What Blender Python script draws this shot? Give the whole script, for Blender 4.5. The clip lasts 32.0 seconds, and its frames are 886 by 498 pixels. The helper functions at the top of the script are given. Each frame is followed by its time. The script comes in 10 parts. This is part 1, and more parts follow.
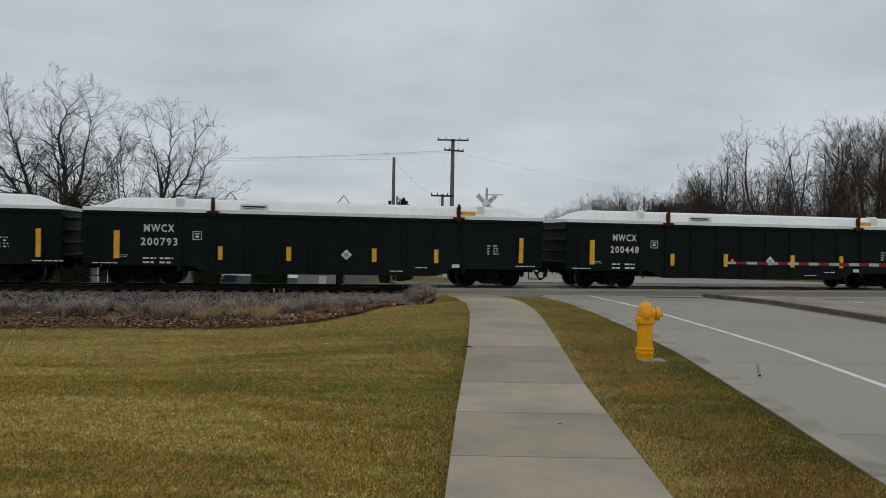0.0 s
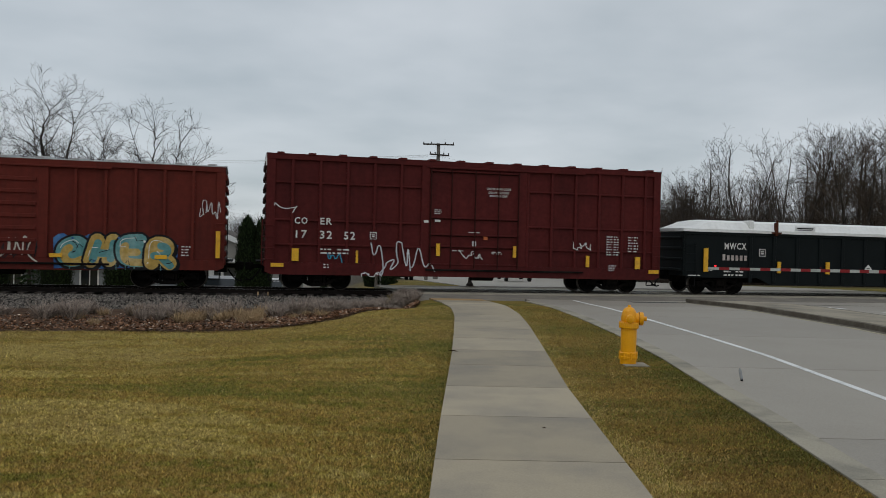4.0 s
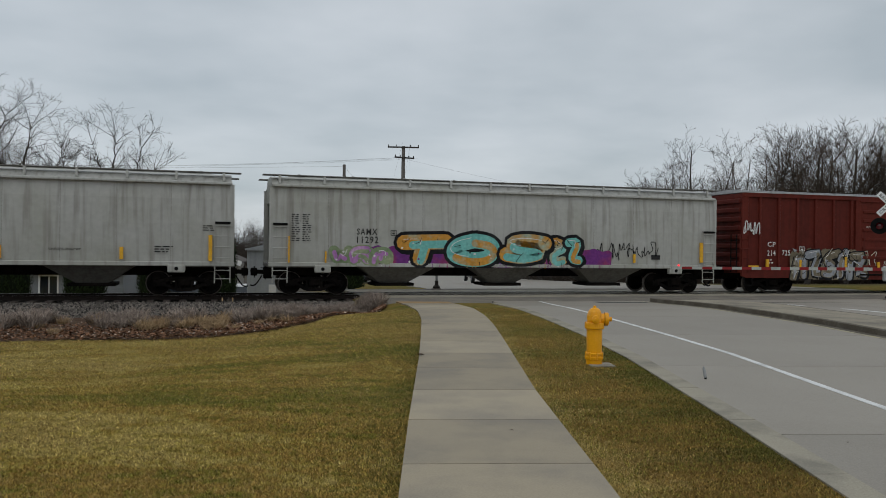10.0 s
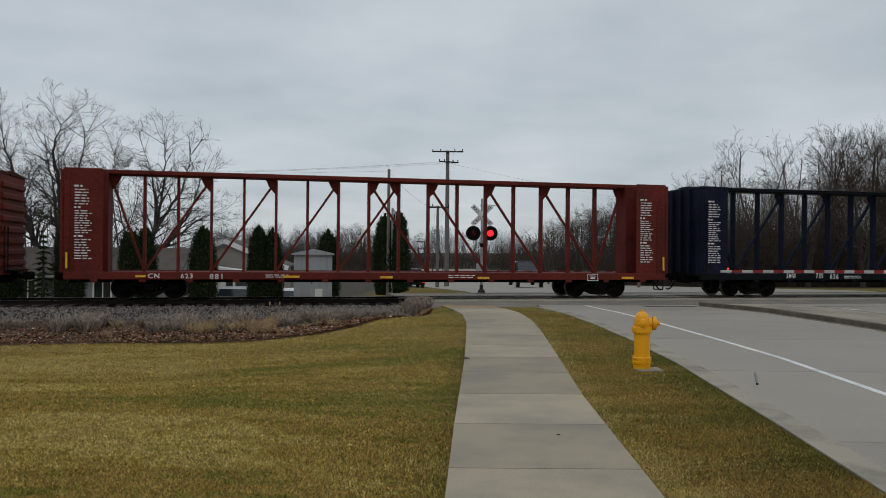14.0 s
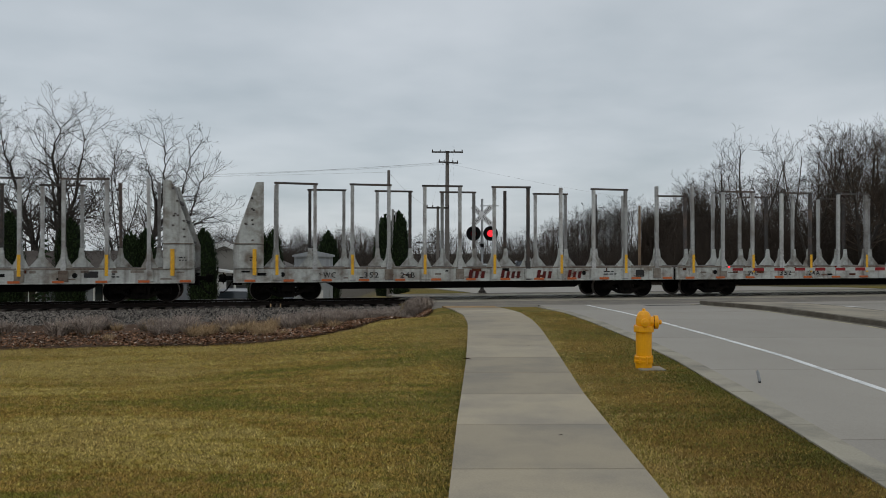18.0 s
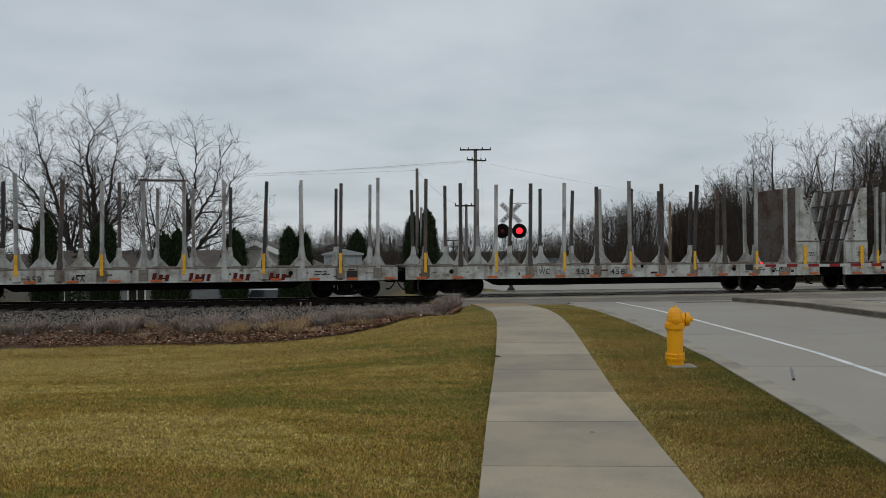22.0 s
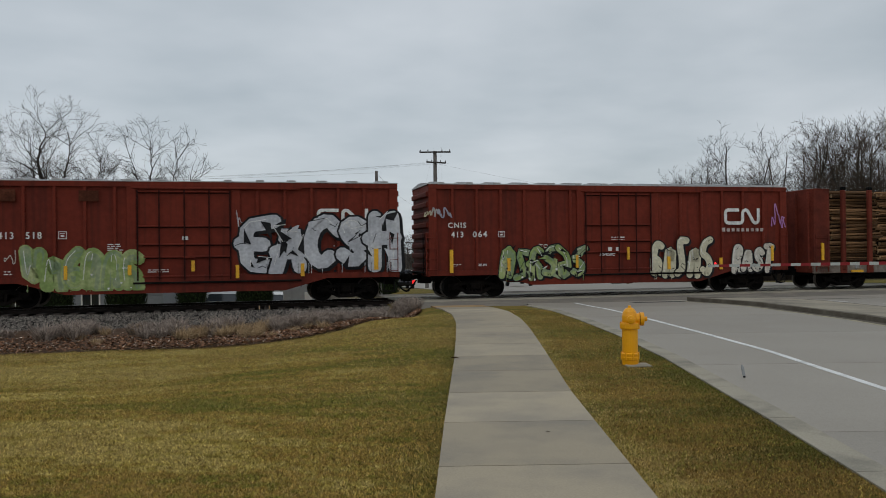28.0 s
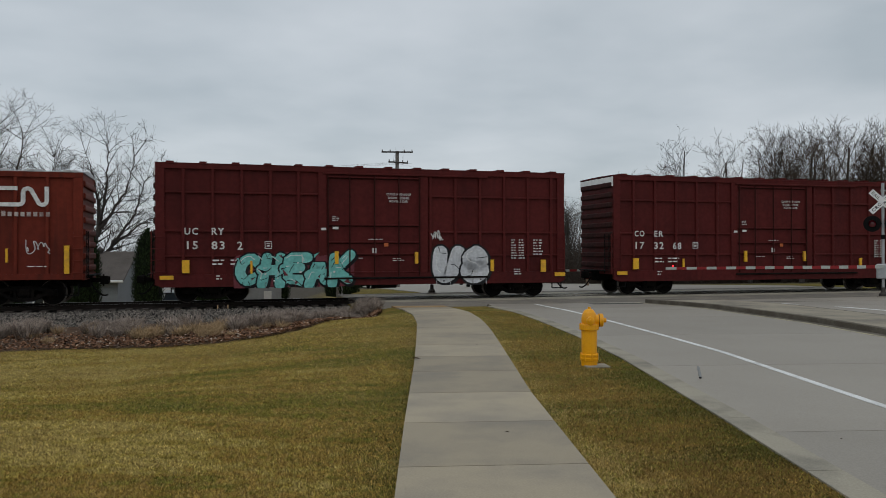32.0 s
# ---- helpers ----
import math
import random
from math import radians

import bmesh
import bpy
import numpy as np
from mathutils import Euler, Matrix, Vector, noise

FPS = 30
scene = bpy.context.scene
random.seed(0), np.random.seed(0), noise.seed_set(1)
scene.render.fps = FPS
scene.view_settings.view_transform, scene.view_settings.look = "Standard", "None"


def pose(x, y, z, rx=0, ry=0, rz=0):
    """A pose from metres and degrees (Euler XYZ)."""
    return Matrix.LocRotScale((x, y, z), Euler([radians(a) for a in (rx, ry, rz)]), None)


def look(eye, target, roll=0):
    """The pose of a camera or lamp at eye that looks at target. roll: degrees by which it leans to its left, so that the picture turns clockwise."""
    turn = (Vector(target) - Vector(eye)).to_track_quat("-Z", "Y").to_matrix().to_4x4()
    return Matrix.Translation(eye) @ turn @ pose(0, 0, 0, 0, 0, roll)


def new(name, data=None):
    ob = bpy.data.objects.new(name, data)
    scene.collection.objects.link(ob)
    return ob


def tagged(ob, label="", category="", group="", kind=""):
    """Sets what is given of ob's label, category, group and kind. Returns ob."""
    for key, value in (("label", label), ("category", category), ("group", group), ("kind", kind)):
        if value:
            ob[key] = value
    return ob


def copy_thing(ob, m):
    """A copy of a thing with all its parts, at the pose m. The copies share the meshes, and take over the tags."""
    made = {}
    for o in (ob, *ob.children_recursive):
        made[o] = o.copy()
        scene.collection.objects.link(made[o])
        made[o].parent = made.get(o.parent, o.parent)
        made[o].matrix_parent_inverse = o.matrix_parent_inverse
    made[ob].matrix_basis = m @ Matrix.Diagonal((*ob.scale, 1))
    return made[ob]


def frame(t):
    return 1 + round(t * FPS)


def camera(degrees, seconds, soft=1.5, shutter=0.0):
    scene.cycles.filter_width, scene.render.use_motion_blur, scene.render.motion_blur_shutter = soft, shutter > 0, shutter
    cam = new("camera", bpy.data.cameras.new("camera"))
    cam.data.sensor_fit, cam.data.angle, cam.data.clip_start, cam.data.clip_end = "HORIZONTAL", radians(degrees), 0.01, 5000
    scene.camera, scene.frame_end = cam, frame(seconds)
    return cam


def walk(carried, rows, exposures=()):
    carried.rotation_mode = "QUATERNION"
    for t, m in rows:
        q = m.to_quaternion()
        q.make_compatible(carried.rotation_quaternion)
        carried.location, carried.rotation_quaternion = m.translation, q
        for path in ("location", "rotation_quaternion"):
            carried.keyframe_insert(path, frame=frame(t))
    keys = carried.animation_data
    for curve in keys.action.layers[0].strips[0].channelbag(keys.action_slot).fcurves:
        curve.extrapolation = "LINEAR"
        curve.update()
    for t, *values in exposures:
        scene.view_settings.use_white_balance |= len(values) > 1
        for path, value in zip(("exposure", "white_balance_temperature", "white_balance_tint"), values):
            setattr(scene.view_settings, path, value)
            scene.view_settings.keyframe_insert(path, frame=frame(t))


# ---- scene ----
# ---- camera: a hand-held phone that pans slightly from one spot beside the path ----
cam = camera(57.5, 32.0, 0.6, 0.06)
PATH = [
    (0.0, pose(0.000, 0.000, 1.740, 89.38, -1.10, 0.00)),
    (0.5, pose(0.002, 0.007, 1.734, 89.48, -1.00, -0.03)),
    (1.0, pose(0.005, -0.006, 1.738, 89.41, -0.83, -0.13)),
    (1.5, pose(0.009, 0.011, 1.731, 89.41, -0.91, -0.28)),
    (2.0, pose(0.002, 0.014, 1.730, 89.41, -1.17, -0.38)),
    (2.5, pose(-0.008, 0.004, 1.731, 89.42, -1.30, -0.54)),
    (4.5, pose(0.003, -0.012, 1.737, 89.80, -1.33, -1.44)),
    (5.0, pose(0.015, -0.010, 1.738, 89.84, -1.15, -1.95)),
    (5.5, pose(0.013, -0.021, 1.739, 89.75, -1.01, -2.40)),
    (6.0, pose(0.008, -0.004, 1.742, 89.66, -0.91, -2.74)),
    (6.5, pose(0.014, -0.022, 1.736, 89.67, -0.96, -3.04)),
    (7.0, pose(0.022, -0.009, 1.737, 89.65, -1.10, -3.22)),
    (7.5, pose(0.007, -0.021, 1.739, 89.61, -1.22, -3.39)),
    (8.0, pose(0.007, -0.019, 1.745, 89.61, -1.11, -3.52)),
    (8.5, pose(0.011, -0.008, 1.738, 89.65, -1.08, -3.70)),
    (9.0, pose(-0.000, 0.009, 1.746, 89.71, -1.07, -3.80)),
    (9.5, pose(-0.007, 0.008, 1.747, 89.92, -1.05, -3.82)),
    (10.0, pose(0.004, -0.001, 1.747, 89.93, -0.71, -3.46)),
    (10.5, pose(0.007, -0.010, 1.749, 89.99, -0.41, -3.12)),
    (11.0, pose(0.010, -0.014, 1.749, 90.11, -0.33, -3.16)),
    (11.5, pose(0.006, 0.004, 1.754, 90.09, -0.06, -3.25)),
    (12.0, pose(-0.009, 0.011, 1.747, 90.09, -0.15, -1.03)),
    (12.5, pose(-0.013, 0.014, 1.742, 90.10, -0.46, 0.39)),
    (13.0, pose(-0.009, 0.007, 1.743, 90.06, -0.44, 0.09)),
    (13.5, pose(-0.004, 0.013, 1.748, 90.15, -0.47, -0.11)),
    (14.0, pose(-0.001, 0.013, 1.740, 90.19, -0.51, -0.30)),
    (14.5, pose(-0.002, 0.001, 1.749, 90.18, -0.65, -0.56)),
    (15.0, pose(-0.011, 0.001, 1.746, 90.26, -0.76, -0.72)),
    (15.5, pose(-0.016, -0.009, 1.750, 90.33, -0.72, -0.74)),
    (17.5, pose(-0.005, -0.005, 1.744, 90.20, -0.04, -0.78)),
    (18.0, pose(-0.008, 0.031, 1.740, 90.23, -0.04, -0.28)),
    (18.5, pose(-0.019, 0.018, 1.740, 90.26, 0.01, 2.57)),
    (19.0, pose(-0.017, 0.020, 1.746, 90.21, 0.16, 2.59)),
    (19.5, pose(-0.011, 0.022, 1.741, 90.23, 0.10, 2.48)),
    (20.0, pose(-0.020, 0.022, 1.739, 90.25, -0.01, 2.29)),
    (20.5, pose(-0.014, 0.021, 1.747, 90.21, 0.10, 2.10)),
    (21.0, pose(-0.012, 0.014, 1.736, 90.17, 0.21, 2.02)),
    (21.5, pose(-0.023, 0.011, 1.735, 90.07, 0.20, 1.82)),
    (22.0, pose(-0.011, 0.016, 1.736, 90.09, 0.30, 1.75)),
    (22.5, pose(-0.009, 0.025, 1.738, 90.13, 0.23, 1.68)),
    (23.0, pose(-0.008, 0.012, 1.738, 90.11, 0.02, 1.45)),
    (23.5, pose(0.000, 0.006, 1.738, 90.14, 0.03, 1.33)),
    (24.0, pose(0.005, -0.013, 1.742, 90.15, 0.17, 0.58)),
    (24.5, pose(0.017, -0.024, 1.739, 90.08, 0.16, -1.14)),
    (26.5, pose(-0.005, -0.001, 1.735, 90.17, 0.02, 0.32)),
    (27.0, pose(0.002, -0.007, 1.737, 90.19, 0.09, -0.07)),
    (27.5, pose(0.027, -0.015, 1.736, 90.18, 0.43, -0.46)),
    (28.0, pose(0.029, -0.036, 1.739, 90.22, 0.66, -1.04)),
    (28.5, pose(0.032, -0.043, 1.748, 90.27, 0.72, -1.44)),
    (29.0, pose(0.031, -0.042, 1.740, 90.31, 0.58, -1.80)),
    (29.5, pose(0.029, -0.050, 1.748, 90.32, 0.51, -2.17)),
    (30.0, pose(0.037, -0.036, 1.746, 90.34, 0.57, -2.49)),
    (30.5, pose(0.041, -0.031, 1.743, 90.23, 0.71, -2.83)),
    (31.0, pose(0.035, -0.036, 1.741, 90.25, 0.67, -3.23)),
    (31.5, pose(0.031, -0.039, 1.742, 90.20, 0.53, -3.62)),
    (32.0, pose(0.025, -0.021, 1.736, 90.23, 0.11, -3.79)),
]
walk(cam, PATH)

# Train: metres that it has rolled at each full second, and where each car sits in it.
ROLLED = [0.00, 14.84, 29.60, 44.24, 59.05, 74.03, 89.10, 104.24, 119.37, 134.48, 149.59, 164.71, 179.81, 194.91, 210.00, 225.10, 240.21, 255.37, 270.59, 285.86, 301.19, 316.56, 331.87, 347.16, 362.46, 377.75, 393.05, 408.36, 423.68, 438.85, 454.16, 469.52, 484.90]

# ---- light: a closed overcast sky, with a very weak and wide sun behind the cloud ----
world = bpy.data.worlds.new("overcast_sky")
scene.world = world
world.use_nodes = True


def sky_nodes():
    nt = world.node_tree
    N, L = nt.nodes, nt.links
    N.clear()
    out = N.new("ShaderNodeOutputWorld")
    bg = N.new("ShaderNodeBackground")
    co = N.new("ShaderNodeTexCoord")
    sep = N.new("ShaderNodeSeparateXYZ")
    L.new(co.outputs["Generated"], sep.inputs[0])
    # a flat cloud deck: direction divided by its height, so that the banks close up towards the horizon
    up = N.new("ShaderNodeMath"); up.operation = "MAXIMUM"; up.inputs[1].default_value = 0.0
    L.new(sep.outputs[2], up.inputs[0])
    lift = N.new("ShaderNodeMath"); lift.operation = "ADD"; lift.inputs[1].default_value = 0.16
    L.new(up.outputs[0], lift.inputs[0])
    dx = N.new("ShaderNodeMath"); dx.operation = "DIVIDE"
    dy = N.new("ShaderNodeMath"); dy.operation = "DIVIDE"
    L.new(sep.outputs[0], dx.inputs[0]); L.new(lift.outputs[0], dx.inputs[1])
    L.new(sep.outputs[1], dy.inputs[0]); L.new(lift.outputs[0], dy.inputs[1])
    deck = N.new("ShaderNodeCombineXYZ")
    L.new(dx.outputs[0], deck.inputs[0]); L.new(dy.outputs[0], deck.inputs[1])
    soft = N.new("ShaderNodeTexNoise"); soft.inputs["Scale"].default_value = 0.75; soft.inputs["Detail"].default_value = 5; soft.inputs["Roughness"].default_value = 0.5
    fine = N.new("ShaderNodeTexNoise"); fine.inputs["Scale"].default_value = 1.7; fine.inputs["Detail"].default_value = 4; fine.inputs["Roughness"].default_value = 0.45
    L.new(deck.outputs[0], soft.inputs["Vector"]); L.new(deck.outputs[0], fine.inputs["Vector"])
    mix = N.new("ShaderNodeMix"); mix.data_type = "FLOAT"; mix.inputs[0].default_value = 0.35
    L.new(soft.outputs["Fac"], mix.inputs[2]); L.new(fine.outputs["Fac"], mix.inputs[3])
    ramp = N.new("ShaderNodeValToRGB")
    ramp.color_ramp.elements[0].position = 0.36
    ramp.color_ramp.elements[0].color = (0.42, 0.472, 0.512, 1)
    ramp.color_ramp.elements[1].position = 0.64
    ramp.color_ramp.elements[1].color = (0.62, 0.66, 0.70, 1)
    L.new(mix.outputs[0], ramp.inputs[0])
    sky = N.new("ShaderNodeTexSky")
    sky.sky_type = "NISHITA"
    sky.sun_disc = False
    sky.sun_elevation = radians(28)
    sky.sun_rotation = radians(150)
    faint = N.new("ShaderNodeVectorMath"); faint.operation = "SCALE"; faint.inputs["Scale"].default_value = 0.01
    L.new(sky.outputs[0], faint.inputs[0])
    add = N.new("ShaderNodeVectorMath"); add.operation = "ADD"
    L.new(faint.outputs[0], add.inputs[0]); L.new(ramp.outputs[0], add.inputs[1])
    L.new(add.outputs[0], bg.inputs["Color"])
    bg.inputs["Strength"].default_value = 0.92
    L.new(bg.outputs[0], out.inputs[0])


sky_nodes()
sun = new("sun", bpy.data.lights.new("sun", "SUN"))
sun.data.energy, sun.data.angle, sun.data.color = 0.5, radians(40), (1.0, 0.97, 0.93)
sun.matrix_world = look((0, 0, 60), (18, 32, 0))

# ---- materials ----
def shade(name, color, rough=0.8, metal=0.0, vary=0.25, big=0.6, small=25.0, bump=0.15, other=None, amount=0.5, streak=0.0, streak_color=(0.05, 0.03, 0.02), island=0.0, each=0.0, spec=0.4):
    """A worn surface: base colour broken up at two scales, an optional second colour in patches, vertical rain streaks, and fine relief."""
    m = bpy.data.materials.new(name)
    m.use_nodes = True
    N, L = m.node_tree.nodes, m.node_tree.links
    bsdf = N["Principled BSDF"]
    co = N.new("ShaderNodeTexCoord")
    n1 = N.new("ShaderNodeTexNoise"); n1.inputs["Scale"].default_value = big; n1.inputs["Detail"].default_value = 6; n1.inputs["Roughness"].default_value = 0.6
    n2 = N.new("ShaderNodeTexNoise"); n2.inputs["Scale"].default_value = small; n2.inputs["Detail"].default_value = 4
    L.new(co.outputs["Object"], n1.inputs["Vector"]); L.new(co.outputs["Object"], n2.inputs["Vector"])
    c = (*color, 1)
    base = N.new("ShaderNodeMix"); base.data_type = "RGBA"
    base.inputs[6].default_value = c
    base.inputs[7].default_value = (*(other or [v * (1 - vary) for v in color]), 1)
    r1 = N.new("ShaderNodeValToRGB")
    r1.color_ramp.elements[0].position = 0.62 - 0.35 * amount; r1.color_ramp.elements[1].position = 0.80 - 0.25 * amount
    L.new(n1.outputs["Fac"], r1.inputs[0]); L.new(r1.outputs[0], base.inputs[0])
    grain = N.new("ShaderNodeMapRange"); grain.inputs[1].default_value = 0.25; grain.inputs[2].default_value = 0.75
    grain.inputs[3].default_value = 1 - vary; grain.inputs[4].default_value = 1 + vary
    L.new(n2.outputs["Fac"], grain.inputs[0])
    mul = N.new("ShaderNodeVectorMath"); mul.operation = "SCALE"
    L.new(base.outputs[2], mul.inputs[0]); L.new(grain.outputs[0], mul.inputs["Scale"])
    col = mul.outputs[0]
    for on, node, sock in ((island, "ShaderNodeNewGeometry", "Random Per Island"), (each, "ShaderNodeObjectInfo", "Random")):
        if on:
            g = N.new(node)
            mr = N.new("ShaderNodeMapRange"); mr.inputs[3].default_value = 1 - on; mr.inputs[4].default_value = 1 + on
            L.new(g.outputs[sock], mr.inputs[0])
            k = N.new("ShaderNodeVectorMath"); k.operation = "SCALE"
            L.new(col, k.inputs[0]); L.new(mr.outputs[0], k.inputs["Scale"])
            col = k.outputs[0]
    if streak:
        mp = N.new("ShaderNodeMapping"); mp.inputs["Scale"].default_value = (5.0, 5.0, 0.28)
        L.new(co.outputs["Object"], mp.inputs[0])
        n3 = N.new("ShaderNodeTexNoise"); n3.inputs["Scale"].default_value = 1.0; n3.inputs["Detail"].default_value = 5
        L.new(mp.outputs[0], n3.inputs["Vector"])
        r3 = N.new("ShaderNodeMapRange"); r3.inputs[1].default_value = 0.5; r3.inputs[2].default_value = 0.8; r3.inputs[4].default_value = streak
        L.new(n3.outputs["Fac"], r3.inputs[0])
        s = N.new("ShaderNodeMix"); s.data_type = "RGBA"; s.inputs[7].default_value = (*streak_color, 1)
        L.new(col, s.inputs[6]); L.new(r3.outputs[0], s.inputs[0])
        col = s.outputs[2]
    L.new(col, bsdf.inputs["Base Color"])
    bsdf.inputs["Roughness"].default_value = rough
    bsdf.inputs["Metallic"].default_value = metal
    bsdf.inputs["Specular IOR Level"].default_value = spec
    if bump:
        b = N.new("ShaderNodeBump"); b.inputs["Strength"].default_value = bump; b.inputs["Distance"].default_value = 0.02
        L.new(n2.outputs["Fac"], b.inputs["Height"]); L.new(b.outputs[0], bsdf.inputs["Normal"])
    return m


def glow(name, color, strength):
    m = bpy.data.materials.new(name)
    m.use_nodes = True
    b = m.node_tree.nodes["Principled BSDF"]
    b.inputs["Base Color"].default_value = (*color, 1)
    b.inputs["Emission Color"].default_value = (*color, 1)
    b.inputs["Emission Strength"].default_value = strength
    b.inputs["Roughness"].default_value = 0.3
    return m


def glassy(name, color=(0.02, 0.025, 0.03)):
    m = bpy.data.materials.new(name)
    m.use_nodes = True
    b = m.node_tree.nodes["Principled BSDF"]
    b.inputs["Base Color"].default_value = (*color, 1)
    b.inputs["Roughness"].default_value = 0.06
    b.inputs["Specular IOR Level"].default_value = 0.7
    return m


def turf(name, tones, grain=0.25, island=0.0, rough=0.95):
    """Worn grass: several tones in drifts at three sizes, so that blades and the earth below them change colour together."""
    m = bpy.data.materials.new(name)
    m.use_nodes = True
    N, L = m.node_tree.nodes, m.node_tree.links
    bsdf = N["Principled BSDF"]
    co = N.new("ShaderNodeTexCoord")
    mp = N.new("ShaderNodeMapping"); mp.inputs["Rotation"].default_value = (0, 0, -0.75); mp.inputs["Scale"].default_value = (0.5, 1.35, 1)
    L.new(co.outputs["Object"], mp.inputs[0])
    last = None
    for scale, share, src in ((0.42, 1.0, mp.outputs[0]), (1.9, 0.40, mp.outputs[0]), (8.0, 0.26, co.outputs["Object"])):
        n = N.new("ShaderNodeTexNoise"); n.inputs["Scale"].default_value = scale; n.inputs["Detail"].default_value = 4
        L.new(src, n.inputs["Vector"])
        if last is None:
            last = n.outputs["Fac"]
        else:
            mx = N.new("ShaderNodeMix"); mx.data_type = "FLOAT"; mx.inputs[0].default_value = share
            L.new(last, mx.inputs[2]); L.new(n.outputs["Fac"], mx.inputs[3])
            last = mx.outputs[0]
    # drier away from the path
    sep = N.new("ShaderNodeSeparateXYZ")
    L.new(co.outputs["Object"], sep.inputs[0])
    dry = N.new("ShaderNodeMapRange"); dry.inputs[1].default_value = -5.0; dry.inputs[2].default_value = 0.5; dry.inputs[3].default_value = -0.025; dry.inputs[4].default_value = 0.05
    L.new(sep.outputs[0], dry.inputs[0])
    sum_ = N.new("ShaderNodeMath"); sum_.operation = "ADD"
    L.new(last, sum_.inputs[0]); L.new(dry.outputs[0], sum_.inputs[1])
    last = sum_.outputs[0]
    ramp = N.new("ShaderNodeValToRGB")
    el = ramp.color_ramp.elements
    while len(el) < len(tones):
        el.new(0.5)
    for e, (at, c) in zip(el, tones):
        e.position, e.color = at, (*c, 1)
    L.new(last, ramp.inputs[0])
    col = ramp.outputs[0]
    fine = N.new("ShaderNodeTexNoise"); fine.inputs["Scale"].default_value = 55; fine.inputs["Detail"].default_value = 3
    L.new(co.outputs["Object"], fine.inputs["Vector"])
    k = N.new("ShaderNodeMapRange"); k.inputs[1].default_value = 0.3; k.inputs[2].default_value = 0.7; k.inputs[3].default_value = 1 - grain; k.inputs[4].default_value = 1 + grain
    L.new(fine.outputs["Fac"], k.inputs[0])
    v = N.new("ShaderNodeVectorMath"); v.operation = "SCALE"
    L.new(col, v.inputs[0]); L.new(k.outputs[0], v.inputs["Scale"])
    col = v.outputs[0]
    if island:
        g = N.new("ShaderNodeNewGeometry")
        k = N.new("ShaderNodeMapRange"); k.inputs[3].default_value = 1 - island; k.inputs[4].default_value = 1 + island
        L.new(g.outputs["Random Per Island"], k.inputs[0])
        v = N.new("ShaderNodeVectorMath"); v.operation = "SCALE"
        L.new(col, v.inputs[0]); L.new(k.outputs[0], v.inputs["Scale"])
        col = v.outputs[0]
    L.new(col, bsdf.inputs["Base Color"])
    bsdf.inputs["Roughness"].default_value = rough
    bsdf.inputs["Specular IOR Level"].default_value = 0.1
    b = N.new("ShaderNodeBump"); b.inputs["Strength"].default_value = 0.0 if island else 0.7; b.inputs["Distance"].default_value = 0.03
    L.new(fine.outputs["Fac"], b.inputs["Height"]); L.new(b.outputs[0], bsdf.inputs["Normal"])
    return m


M = {}
TONES = ((0.36, (0.42, 0.315, 0.085)), (0.43, (0.60, 0.47, 0.165)), (0.475, (0.40, 0.32, 0.072)), (0.515, (0.44, 0.285, 0.078)), (0.56, (0.28, 0.245, 0.048)), (0.64, (0.19, 0.195, 0.04)))
# earth at 0.46 of the tones: shadow gaps between blades painted into it
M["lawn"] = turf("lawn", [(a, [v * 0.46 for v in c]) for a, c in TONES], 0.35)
M["blade_green"] = turf("blade_mixed", [(a, [v * 0.97 for v in c]) for a, c in TONES], 0.3, 0.8)
M["blade_brown"] = shade("blade_brown", (0.28, 0.178, 0.055), 0.9, vary=0.3, big=0.5, small=8, bump=0, other=(0.22, 0.14, 0.045), island=0.5, spec=0.1)
M["blade_dark"] = shade("blade_dark_green", (0.125, 0.125, 0.027), 0.85, vary=0.3, big=0.5, small=8, bump=0, other=(0.11, 0.08, 0.024), island=0.6, spec=0.1)
M["blade_straw"] = shade("blade_straw", (0.50, 0.37, 0.135), 0.85, vary=0.3, big=0.5, small=8, bump=0, other=(0.40, 0.27, 0.11), island=0.45, spec=0.15)


def far_ground():
    """Past the tracks the lawn gives way to dull brown field."""
    nt = M["lawn"].node_tree
    N, L = nt.nodes, nt.links
    bsdf = N["Principled BSDF"]
    old = bsdf.inputs["Base Color"].links[0].from_socket
    co = N.new("ShaderNodeTexCoord")
    sep = N.new("ShaderNodeSeparateXYZ")
    L.new(co.outputs["Object"], sep.inputs[0])
    r = N.new("ShaderNodeMapRange"); r.inputs[1].default_value = 48; r.inputs[2].default_value = 70
    L.new(sep.outputs[1], r.inputs[0])
    m = N.new("ShaderNodeMix"); m.data_type = "RGBA"; m.inputs[7].default_value = (0.075, 0.064, 0.049, 1)
    L.new(r.outputs[0], m.inputs[0]); L.new(old, m.inputs[6]); L.new(m.outputs[2], bsdf.inputs["Base Color"])


far_ground()
M["concrete"] = shade("concrete", (0.355, 0.300, 0.215), 0.85, vary=0.13, big=0.7, small=70, bump=0.25, other=(0.25, 0.22, 0.175), amount=0.5, each=0.14)
M["road"] = shade("road_concrete", (0.298, 0.268, 0.224), 0.6, vary=0.12, big=0.4, small=60, bump=0.15, other=(0.275, 0.246, 0.203), amount=0.5, each=0.10, spec=0.35)
M["curb"] = shade("curb_concrete", (0.345, 0.31, 0.238), 0.8, vary=0.14, big=1.2, small=50, bump=0.3, other=(0.19, 0.175, 0.14))
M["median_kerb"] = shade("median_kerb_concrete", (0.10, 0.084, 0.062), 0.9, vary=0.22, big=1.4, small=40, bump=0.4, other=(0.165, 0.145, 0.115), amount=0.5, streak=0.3)
